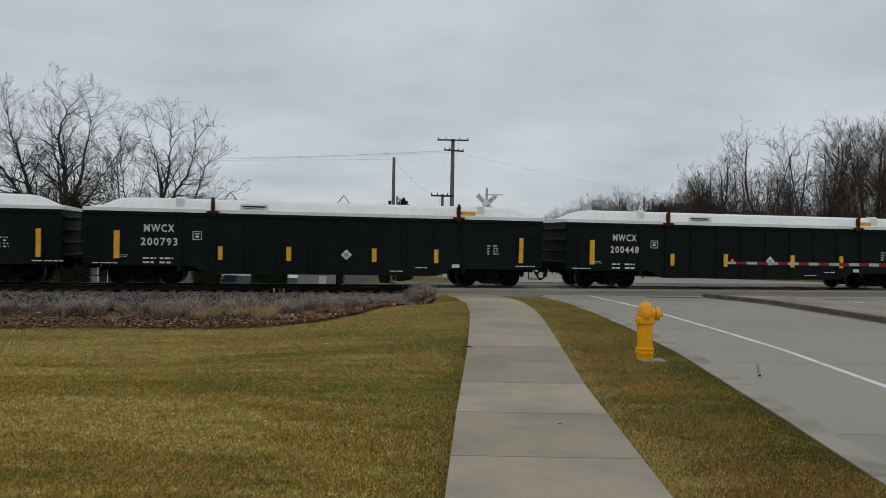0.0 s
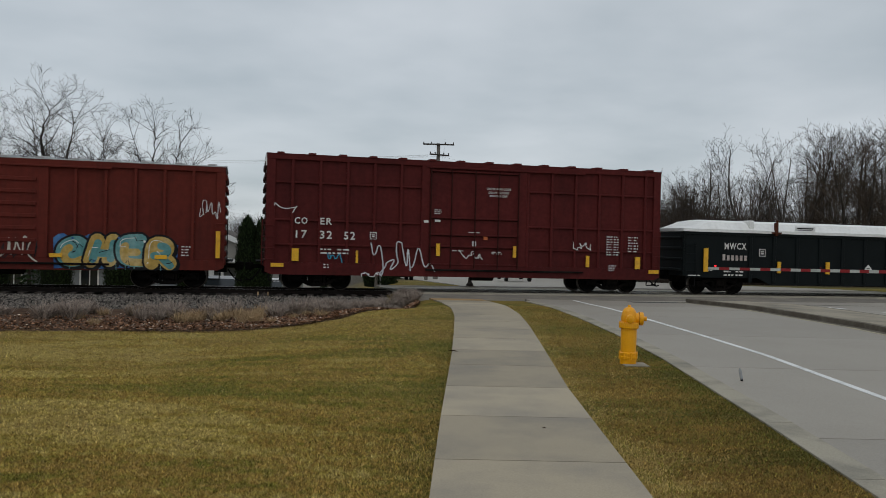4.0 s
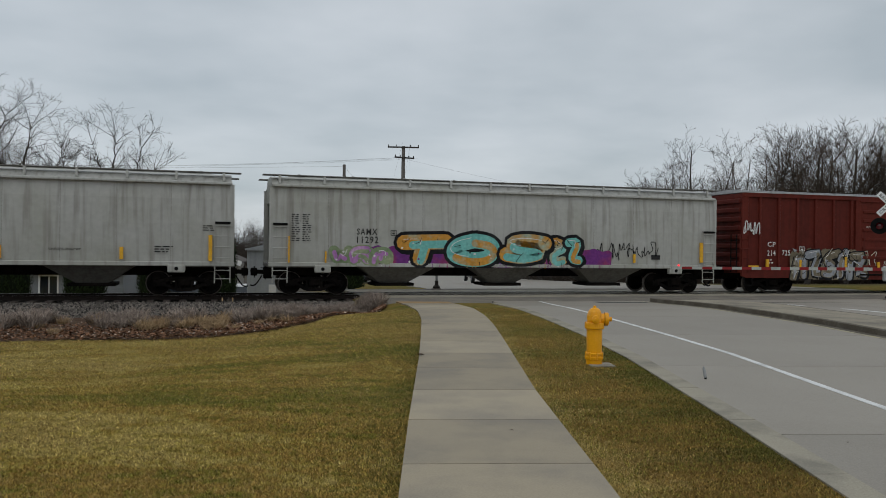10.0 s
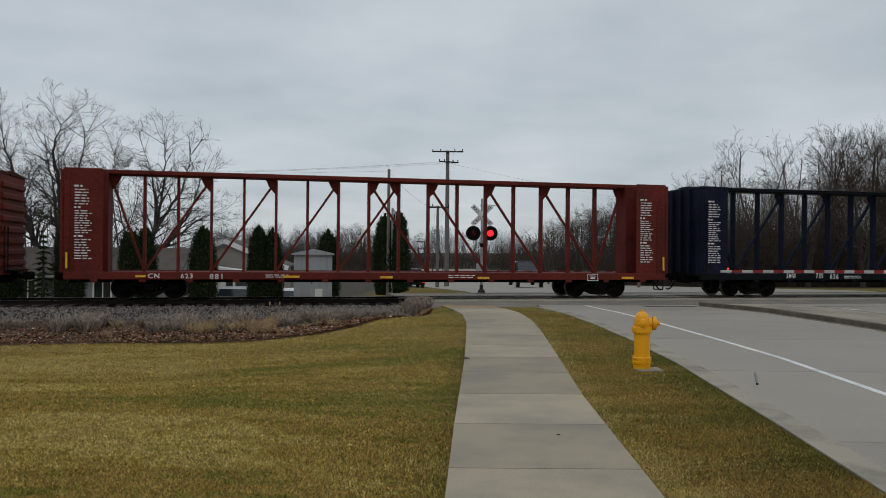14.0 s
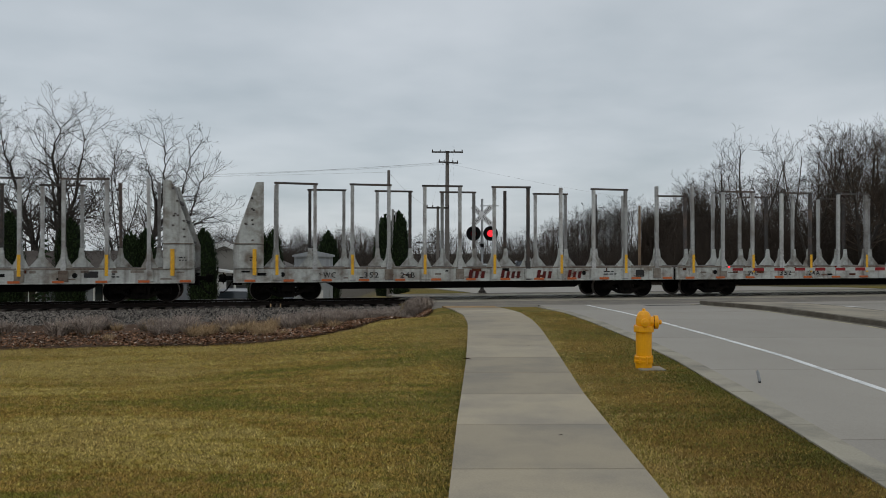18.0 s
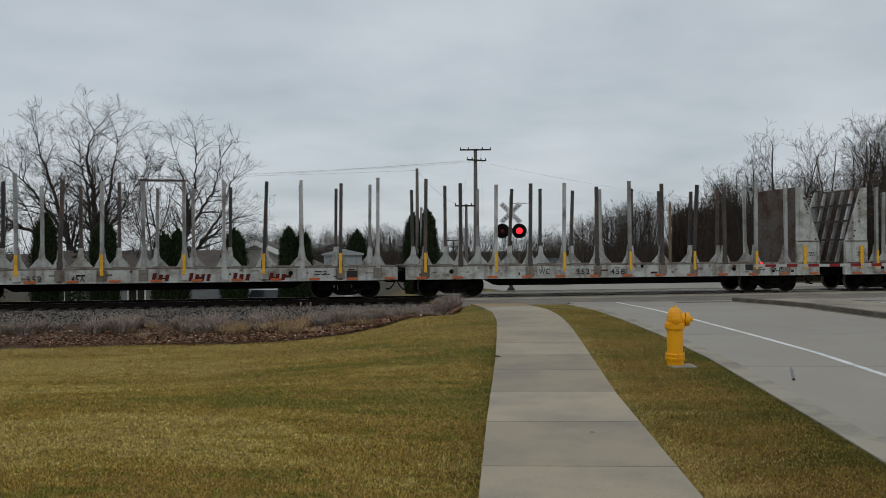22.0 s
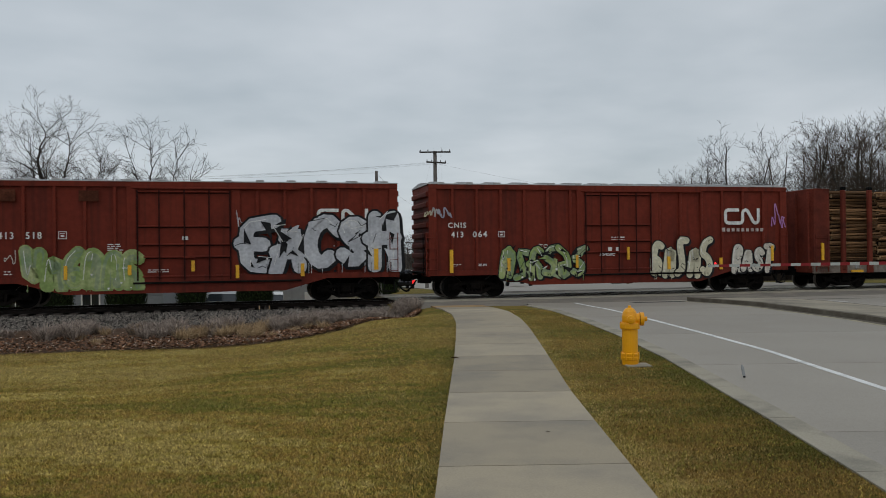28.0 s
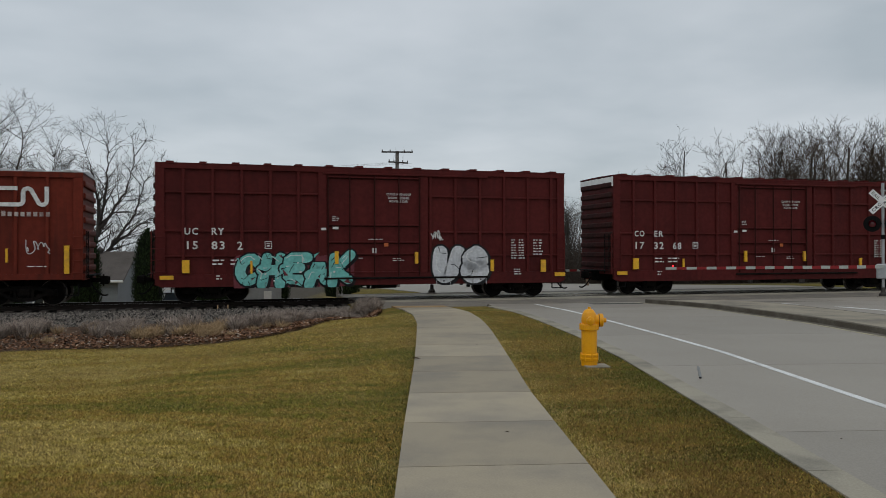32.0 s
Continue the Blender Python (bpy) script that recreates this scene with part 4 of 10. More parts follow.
def graffiti(car, x0, x1, z0, z1, n, fill, line="ink", halo=None, seed=1, fat=0.21, jag=0.0, tag=False, second=None, word="", base=0.014, forms=True):
    """Sprayed lettering: a cloud of halo colour, then form by form a dark outline, a fill in two tones, highlights and drips, each a hair above the last."""
    rnd = random.Random(seed)
    names = [fill, line, halo or line, "white", second or fill]
    mats = [M["spray_" + k] for k in names]
    bm = bmesh.new()
    lift = [base]

    def flat(pts, slot):
        vs = [bm.verts.new((px, FACE - lift[0], max(pz, z0 - 0.03))) for px, pz in pts]
        bm.faces.new(vs).material_index = slot

    def stroke(pts, r, slot, caps=True):
        lift[0] += 0.0003
        edges = band(pts, 2 * r)
        for (a, b), (c, d) in zip(edges, edges[1:]):
            flat([b, d, c, a], slot)
        if caps:
            for p in (pts[0], pts[-1]):
                lift[0] += 0.0001
                flat([(p[0] + r * math.cos(i * math.tau / 10), p[1] + r * math.sin(i * math.tau / 10)) for i in range(10)], slot)
    w, h = (x1 - x0) / n, z1 - z0
    if tag:
        # a quick scrawl of loops and spikes that spells nothing
        pts = []
        for i in range(n * 6):
            u = (i + rnd.uniform(-2.2, 2.2)) / (n * 6 - 1)
            v = rnd.choice((0.1, 0.35, 0.55, 0.9)) + rnd.uniform(-0.1, 0.1)
            pts.append((x0 + (x1 - x0) * min(max(u, 0), 1), z0 + h * v))
        cut = len(pts) // 2
        for run_ in (pts[:cut + 1], pts[cut:]) if n > 3 else (pts,):
            if len(run_) > 2:
                stroke(round_off(round_off(run_)), fat * 0.8, 0)
        return tagged(part("sprayed_tag", bm, mats, car, "thin sprayed scrawl"), kind="stuff")
    count = len(word) or n
    w = (x1 - x0) / count
    r = min(0.21 * h, 0.26 * w) if not jag else min(0.16 * h, 0.22 * w)
    o = min(0.075, 0.32 * r) if fat < 0.4 else 0.13
    letters = []
    for i in range(count):
        form = STROKES[word[i]] if word else rnd.choice(FORMS)
        turned = not word and rnd.random() < 0.5
        lean, drop, grow = rnd.uniform(-0.05, 0.22), rnd.uniform(-0.05, 0.05) * h, rnd.uniform(0.92, 1.08)
        runs = []
        for pts in form:
            q = []
            for u, v in pts:
                u = 1 - u if turned else u
                u, v = u + rnd.uniform(-0.06, 0.06), v + rnd.uniform(-0.04, 0.04)
                xx = x0 + w * i + 0.75 * r + u * max(0.1, w - 1.35 * r) + lean * (v - 0.5) * h * 0.5
                zz = z0 + r + o * 0.6 + v * (h - 2 * r - o) * grow + drop
                q.append((min(max(xx, x0 + r * 0.6), x1 - r * 0.6), min(max(zz, z0 + r * 0.7), z1 - r * 0.5)))
            q = round_off(q) if jag else round_off(round_off(q))
            if jag:
                # pointed ends thrown past the form
                a, b = Vector(q[0]), Vector(q[1])
                e = a + (a - b).normalized() * r * 0.8
                q = [tuple(e)] + q
            runs.append(q)
        letters.append(runs)
    if halo:
        for i in range(count * 4):
            a = x0 + (x1 - x0) * (i + 0.5) / (count * 4)
            tall = z0 + h * rnd.uniform(0.8, 1.03)
            lift[0] += 0.0002
            b = w * 0.22
            flat([(a - b, z0 + rnd.uniform(-0.02, 0.05) * h), (a + b, z0 + rnd.uniform(-0.02, 0.05) * h), (a + b * 1.2, tall - 0.1 * h), (a + b * 0.4, tall), (a - b * 0.5, tall - 0.03 * h), (a - b * 1.2, tall - 0.14 * h)], 2)
    lift[0] = max(lift[0], 0.018)
    if not forms:
        letters = []
    # a shadow of the outline's colour behind all the forms
    for runs in letters:
        for q in runs:
            stroke([(a + 0.05, b - 0.05) for a, b in q], r + o, 1)
    for i, runs in enumerate(letters):
        c0, c1 = (4, 0) if second and i % 2 else (0, 4)
        for q in runs:
            stroke(q, r + o, 1)
        for q in runs:
            stroke(q, r, c0)
        for q in runs:
            if second:
                low = [(a + 0.1 * r, b - 0.34 * r) for a, b in q]
                stroke(low[len(low) // 3:], 0.52 * r, c1)
            stroke([(a - 0.4 * r, b + 0.42 * r) for a, b in q[1:max(3, len(q) // 2)]], 0.012, 3)
        for j in range(2):
            q = rnd.choice(runs)
            k = rnd.randrange(len(q))
            a, b = q[k]
            stroke([(a - r * rnd.uniform(0.2, 0.8), b + r * rnd.uniform(-0.9, 0.9)), (a, b), (a + r * rnd.uniform(0.2, 0.9), b + r * rnd.uniform(-0.9, 0.9))], 0.013, 1)
    if jag and forms:
        # shards and scratches thrown over the forms
        for i in range(count * 5):
            a, b = rnd.uniform(x0, x1), z0 + h * rnd.uniform(0.1, 0.95)
            k = rnd.uniform(0.08, 0.26) * h
            t = rnd.uniform(0, 6.28)
            lift[0] += 0.0002
            tri = [(a + k * math.cos(t), b + k * math.sin(t)), (a + 0.35 * k * math.cos(t + 1.9), b + 0.35 * k * math.sin(t + 1.9)), (a + 0.5 * k * math.cos(t + 3.6), b + 0.5 * k * math.sin(t + 3.6))]
            flat([(min(max(px, x0), x1), min(pz, z1)) for px, pz in tri], rnd.choice((0, 4, 4, 2, 1)))
            stroke([tri[0], tri[1]], 0.012, rnd.choice((1, 1, 3)))
    # bubbles and drips
    for i in range(count * 2):
        a = rnd.uniform(x0, x1)
        stroke([(a, z0 + h * 0.15), (a + rnd.uniform(-0.01, 0.01), z0 - h * rnd.uniform(0.0, 0.1))], 0.009, rnd.choice((0, 1, 2)))
        lift[0] += 0.0002
        c = (rnd.uniform(x0, x1), z0 + h * rnd.uniform(0.0, 1.0))
        rr = rnd.uniform(0.02, 0.05)
        flat([(c[0] + rr * math.cos(k * math.tau / 8), c[1] + rr * math.sin(k * math.tau / 8)) for k in range(8)], rnd.choice((0, 2, 2, 3)))
    return tagged(part("graffiti", bm, mats, car, "sprayed graffiti in %s" % names[0]), kind="stuff")


# ---- train: running gear, shared by all cars ----
def side_frame_mesh(flip):
    bm = bmesh.new()
    y = -1.0 * flip
    for a, b, w, h in (((-0.98, y, 0.47), (-0.42, y, 0.62), 0.16, 0.15), ((-0.42, y, 0.62), (0.42, y, 0.62), 0.17, 0.15), ((0.42, y, 0.62), (0.98, y, 0.47), 0.16, 0.15), ((-0.72, y, 0.44), (-0.3, y, 0.22), 0.14, 0.12), ((-0.3, y, 0.22), (0.3, y, 0.22), 0.15, 0.13), ((0.3, y, 0.22), (0.72, y, 0.44), 0.14, 0.12)):
        beam(bm, a, b, h, w)
    for x in (-0.27, 0.27):
        box(bm, x - 0.05, x + 0.05, y - 0.08, y + 0.08, 0.26, 0.6)
    for x in (-0.89, 0.89):
        box(bm, x - 0.17, x + 0.17, y - 0.10, y + 0.10, 0.33, 0.56)
    for x in (-0.13, 0.0, 0.13):
        lathe(bm, ((0.055, 0.27), (0.062, 0.34), (0.055, 0.40), (0.062, 0.47), (0.055, 0.53)), 8, (x, y, 0))
    bmesh.ops.bevel(bm, geom=[e for e in bm.edges if e.calc_length() > 0.12], offset=0.012, segments=1, affect="EDGES")
    return mesh_of(bm, "side_frame")


def wheelset_mesh():
    bm = bmesh.new()
    for sgn in (-1, 1):
        prof = [(0.10, 0.80), (0.16, 0.83), (0.30, 0.79), (0.36, 0.82), (0.415, 0.81), (0.42, 0.72), (0.45, 0.70), (0.45, 0.675), (0.36, 0.68), (0.28, 0.72), (0.12, 0.70)]
        lathe(bm, [(r, h * sgn) for r, h in prof], 28, axis="Y")
        lathe(bm, [(0.085, 0.88 * sgn), (0.12, 0.90 * sgn), (0.12, 1.10 * sgn), (0.09, 1.13 * sgn), (0.05, 1.14 * sgn)], 12, axis="Y")
        for k in range(3):
            a = k * math.tau / 3
            rod(bm, (0.06 * math.cos(a), 1.13 * sgn, 0.06 * math.sin(a)), (0.06 * math.cos(a), 1.16 * sgn, 0.06 * math.sin(a)), 0.018, n=6)
    lathe(bm, ((0.08, -0.7), (0.075, 0.0), (0.08, 0.7)), 12, axis="Y")
    for f in bm.faces:
        c = f.calc_center_median()
        if 0.40 < math.hypot(c.x, c.z):
            f.material_index = 1
    bmesh.ops.recalc_face_normals(bm, faces=bm.faces[:])
    return mesh_of(bm, "wheelset")


SIDE_FRAMES = [side_frame_mesh(1), side_frame_mesh(-1)]
WHEELSET = wheelset_mesh()
AXLES = []


def bolster_mesh():
    bm = bmesh.new()
    box(bm, -0.2, 0.2, -1.12, 1.12, 0.36, 0.60)
    lathe(bm, ((0.24, 0.60), (0.22, 0.74)), 16)
    for x in (-0.45, 0.45):
        box(bm, x - 0.06, x + 0.06, -0.95, 0.95, 0.30, 0.42)
    bmesh.ops.bevel(bm, geom=[e for e in bm.edges if e.calc_length() > 0.15], offset=0.02, segments=1, affect="EDGES")
    return mesh_of(bm, "bogie")


BOLSTER = bolster_mesh()


def coupler_mesh():
    bm = bmesh.new()
    box(bm, -0.05, 0.42, -0.075, 0.075, 0.77, 0.93)
    box(bm, 0.38, 0.66, -0.17, 0.06, 0.70, 1.0)
    box(bm, 0.46, 0.70, 0.06, 0.19, 0.72, 0.98)
    rod(bm, (0.5, -0.13, 0.62), (0.5, -0.13, 1.06), 0.03, n=8)
    beam(bm, (0.1, 0.1, 0.98), (0.1, -1.35, 0.98), 0.03, 0.03, up=(0, 0, 1))
    box(bm, -0.35, 0.08, -0.35, 0.35, 0.6, 1.05)
    bmesh.ops.bevel(bm, geom=[e for e in bm.edges if e.calc_length() > 0.1], offset=0.018, segments=1, affect="EDGES")
    return mesh_of(bm, "coupler")


def hose_mesh():
    bm = bmesh.new()
    pts = [Vector((0.12 + 0.55 * t, -0.32, 0.72 - 0.42 * math.sin(t * math.pi * 0.62))) for t in [i / 9 for i in range(10)]]
    tube(bm, pts, 0.03, 6)
    return mesh_of(bm, "brake_hose")


COUPLER, HOSE = coupler_mesh(), hose_mesh()
IRON = [M["truck_iron"], M["wheel_tread"]]


def running_gear(car, length, inset, reach=0.62):
    """Two bogies, couplers and hoses under a car."""
    for x in (-length / 2 + inset, length / 2 - inset):
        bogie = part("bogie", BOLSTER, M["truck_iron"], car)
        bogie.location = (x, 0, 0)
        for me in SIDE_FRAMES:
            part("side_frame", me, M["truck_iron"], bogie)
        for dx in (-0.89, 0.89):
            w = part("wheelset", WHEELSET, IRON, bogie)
            w.location = (dx, 0, 0.45)
            AXLES.append((w, len(ALL_CARS) - 1, dx))
    for x, a in ((-length / 2, 180), (length / 2, 0)):
        c = part("coupler", COUPLER, M["truck_iron"], car)
        c.matrix_local = pose(x, 0, 0, 0, 0, a) @ Matrix.Diagonal((reach / 0.62, 1, 1, 1))
        h = part("brake_hose", HOSE, M["black"], car)
        h.matrix_local = pose(x, 0, 0, 0, 0, a) @ Matrix.Diagonal((reach / 0.62, 1, 1, 1))


def ladder(car, x0, x1, z0, z1, n, y=None, material="black", name="ladder"):
    y = FACE - 0.05 if y is None else y
    bm = bmesh.new()
    for x in (x0, x1):
        beam(bm, (x, y, z0), (x, y, z1), 0.035, 0.02)
    for i in range(n):
        z = z0 + (z1 - z0) * (i + 0.5) / n
        rod(bm, (x0, y - 0.015, z), (x1, y - 0.015, z), 0.014, n=6)
    for x in (x0, x1):
        for z in (z0 + 0.08, z1 - 0.08):
            box(bm, x - 0.02, x + 0.02, y, y + 0.06, z - 0.015, z + 0.015)
    return part(name, bm, M[material], car)


def stirrup(car, x, material="black"):
    bm = bmesh.new()
    for a, b in (((x - 0.2, FACE + 0.03, 0.75), (x - 0.2, FACE + 0.03, 0.38)), ((x + 0.2, FACE + 0.03, 0.75), (x + 0.2, FACE + 0.03, 0.38)), ((x - 0.21, FACE + 0.03, 0.38), (x + 0.21, FACE + 0.03, 0.38))):
        beam(bm, a, b, 0.04, 0.02)
    part("step", bm, M[material], car)


def enter(car, l, r):
    ALL_CARS.append((car, (l + r) / 2))
    return car


def side_profile(bm, pts, y0, y1, slot=0):
    """An upright sheet with outline pts (x, z), between two depths."""
    a = [bm.verts.new((x, y0, z)) for x, z in pts]
    b = [bm.verts.new((x, y1, z)) for x, z in pts]
    bm.faces.new(a).material_index = slot
    bm.faces.new(b[::-1]).material_index = slot
    for i in range(len(pts)):
        j = (i + 1) % len(pts)
        bm.faces.new((a[j], a[i], b[i], b[j])).material_index = slot


# ---- boxcar ----
def boxcar(label, l, r, paint, style, top, door, roof="roof_galv", ends=None, sill=None):
    """style: 'ribbed' (upright posts), 'plug' (posts and a braced plug door), 'grid' (tall car with posts and belts)."""
    n = r - l
    car = enter(tagged(new("boxcar"), label, "boxcar", "freight cars of the train"), l, r)
    mat_ = M[paint]
    h = n / 2
    tall = style == "grid"
    low, mid = (0.92, 0.50) if style == "plug" else (0.60, 0.60) if tall else (0.70, 0.64)
    rec = 0.09
    eave = top - (0.05 if tall else 0.16)
    bm = bmesh.new()
    box(bm, -h + 0.02, h - 0.02, FACE + rec, -FACE - rec, 0.98, eave)
    body = part("body", bm, mat_, car)
    for y0, y1 in ((FACE, FACE + 0.10), (-FACE - 0.10, -FACE)):
        bm = bmesh.new()
        if style == "plug":
            pts = [(-h, 1.12), (-h, low), (-h * 0.66, low), (-h * 0.47, mid), (h * 0.47, mid), (h * 0.66, low), (h, low), (h, 1.12)]
        else:
            pts = [(-h, 1.05), (-h, low + 0.1), (-h * 0.97, low), (-h * 0.5, low), (-h * 0.45, mid), (h * 0.45, mid), (h * 0.5, low), (h * 0.97, low), (h, low + 0.1), (h, 1.05)]
        side_profile(bm, pts, y0, y1)
        bmesh.ops.recalc_face_normals(bm, faces=bm.faces[:])
        part("side_sill", bm, mat_, car)
        part("top_chord", soft_box(-h, h, y0, y1, eave - 0.17, eave + 0.02, 0.012), mat_, car)
    # upright posts
    d0, d1 = door
    post = mesh_of(soft_box(-0.055, 0.055, FACE + 0.0, FACE + 0.11, 1.04, eave - 0.16, 0.015), "side_post")
    wide = mesh_of(soft_box(-0.16, 0.16, FACE + 0.002, FACE + 0.11, 1.04, eave - 0.16, 0.015), "corner_post")
    pitch = 1.02 if tall else 0.98
    xs = [x for x in np.arange(-h + 0.95, h - 0.5, pitch) if not d0 - 0.3 < x < d1 + 0.3]
    for x in xs:
        for s in (1, -1):
            p = part("side_post", post, mat_, car)
            p.matrix_local = pose(float(x), 0, 0, 0, 0, 0 if s == 1 else 180)
    for x in (-h + 0.16, h - 0.16, d0 - 0.14, d1 + 0.14):
        p = part("corner_post", wide, mat_, car)
        p.location.x = x
    if tall:
        for z in (1.72, 2.62, eave - 1.0):
            for a, b in ((-h + 0.3, d0 - 0.3), (d1 + 0.3, h - 0.3)):
                part("belt_rail", soft_box(a, b, FACE + 0.012, FACE + 0.11, z - 0.035, z + 0.035, 0.012), mat_, car)
    # door and its tracks
    leaf = part("door", soft_box(d0, d1, FACE + (0.0 if style == "ribbed" else 0.055), FACE + 0.11, 0.92, eave - 0.22, 0.012), mat_, car)
    if style == "ribbed":
        step_ = 0.21 if paint == "box_pink" else 0.42
        for i in range(int((eave - 1.4) / step_)):
            z = 1.16 + i * step_
            part("door_rib", soft_box(d0 + 0.08, d1 - 0.08, FACE - 0.045, FACE + 0.02, z, z + step_ * 0.32, 0.012), mat_, leaf)
    else:
        for z in (1.05, 1.75, 2.2, 2.85, eave - 0.36):
            part("door_rib", soft_box(d0 + 0.05, d1 - 0.05, FACE - 0.03, FACE + 0.07, z, z + 0.06, 0.01), mat_, leaf)
            # dark strip added below the rib as its painted shadow
            part("rib_shadow", soft_box(d0 + 0.05, d1 - 0.05, FACE + 0.035, FACE + 0.07, z - 0.035, z - 0.005, 0.006), M["door_iron"], leaf)
        for x in (d0 + 0.06, d0 + (d1 - d0) * 0.24, (d0 + d1) / 2, d1 - (d1 - d0) * 0.24, d1 - 0.06):
            bm = bmesh.new()
            rod(bm, (x, FACE - 0.05, 0.95), (x, FACE - 0.05, eave - 0.28), 0.026, n=8)
            part("lock_bar", bm, M["door_iron"], leaf)
        part("operating_lever", soft_box((d0 + d1) / 2 - 0.05, (d0 + d1) / 2 + 0.35, FACE - 0.07, FACE - 0.03, 1.72, 1.80, 0.01), mat_, leaf)
    for z, b in ((eave - 0.20, 0.055), (0.86, 0.07)):
        part("door_track", soft_box(d0 - 0.1, d1 + (d1 - d0) * 0.75, FACE - b, FACE + 0.02, z - 0.035, z + 0.035, 0.01), mat_ if z > 2 else M["truck_iron"], car)
    # roof with raised seams
    bm = bmesh.new()
    rise = 0.05 if tall else 0.15
    side_profile(bm, [(FACE, 0), (-FACE, 0), (-FACE, 0.03), (0.3, rise), (-0.3, rise), (FACE, 0.03)], -h - 0.02, h + 0.02)
    for v in bm.verts:
        v.co = Vector((v.co.y, v.co.x, eave + 0.02 + v.co.z))
    bmesh.ops.recalc_face_normals(bm, faces=bm.faces[:])
    top_ = part("roof", bm, M[roof] if not tall else mat_, car)
    seam = bmesh.new()
    side_profile(seam, [(FACE - 0.02, 0.0), (-FACE + 0.02, 0.0), (-FACE + 0.02, 0.085), (0.3, rise + 0.06), (-0.3, rise + 0.06), (FACE - 0.02, 0.085)], -0.13, 0.13)
    for v in seam.verts:
        v.co = Vector((v.co.y, v.co.x, eave + 0.02 + v.co.z))
    bmesh.ops.recalc_face_normals(seam, faces=seam.faces[:])
    sm = mesh_of(seam, "roof_seam")
    k = 14
    for i in range(k):
        p = part("roof_seam", sm, M[roof] if not tall else mat_, top_)
        p.location.x = -h + 0.5 + (n - 1.0) * i / (k - 1)
    # corrugated ends
    rib = mesh_of(soft_box(-0.09, 0.02, FACE + 0.12, -FACE - 0.12, -0.11, 0.11, 0.05, 2), "end_rib")
    em = M[ends] if ends else mat_
    for sgn in (-1, 1):
        for i in range(9 if tall else 8):
            z = 1.3 + i * (eave - 1.65) / (8 if tall else 7)
            p = part("end_rib", rib, em, car)
            p.matrix_local = pose(-h + 0.02 if sgn < 0 else h - 0.02, 0, z, 0, 0, 0 if sgn < 0 else 180)
        if tall:
            part("end_panel", soft_box(sgn * h - 0.03, sgn * h + 0.03, FACE + 0.05, -FACE - 0.05, eave - 0.42, eave - 0.02, 0.01), M["cover_white"], car)
        bm = bmesh.new()
        box(bm, sgn * h - 0.05, sgn * h + 0.05, FACE + 0.04, -FACE - 0.04, 0.9, 1.12)
        part("end_sill", bm, mat_, car)
        part("end_platform", soft_box(min(sgn * h, sgn * (h + 0.3)), max(sgn * h, sgn * (h + 0.3)), -1.1, 1.1, 1.02, 1.07, 0.008), M["black"], car)
        ladder(car, sgn * (h - 0.10) - 0.22 - (0 if sgn > 0 else -0.0), sgn * (h - 0.10) + 0.22 if sgn < 0 else h - 0.02, 0.95, 2.6, 4, FACE - 0.035, paint)
        stirrup(car, sgn * (h - 0.35))
        bm = bmesh.new()
        ye = FACE + 0.25
        for y in (ye, ye + 0.4):
            beam(bm, (sgn * (h + 0.09), y, 0.95), (sgn * (h + 0.09), y, 2.6), 0.03, 0.03)
        for i in range(4):
            rod(bm, (sgn * (h + 0.1), ye, 1.15 + 0.4 * i), (sgn * (h + 0.1), ye + 0.4, 1.15 + 0.4 * i), 0.014, n=6)
        part("end_ladder", bm, M["black"], car)
    bm = bmesh.new()
    box(bm, -h + 0.3, h - 0.3, -0.32, 0.32, 0.66, 0.98)
    for x in np.linspace(-h * 0.55, h * 0.55, 7):
        box(bm, x - 0.05, x + 0.05, FACE + 0.12, -FACE - 0.12, 0.78, 0.98)
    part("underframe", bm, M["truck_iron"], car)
    bm = bmesh.new()
    lathe(bm, ((0.10, -0.5), (0.19, -0.45), (0.19, 0.45), (0.10, 0.5)), 14, (0.6, -0.6, 0.62), "X")
    part("air_tank", bm, M["truck_iron"], car)
    running_gear(car, n, 1.95)
    return car


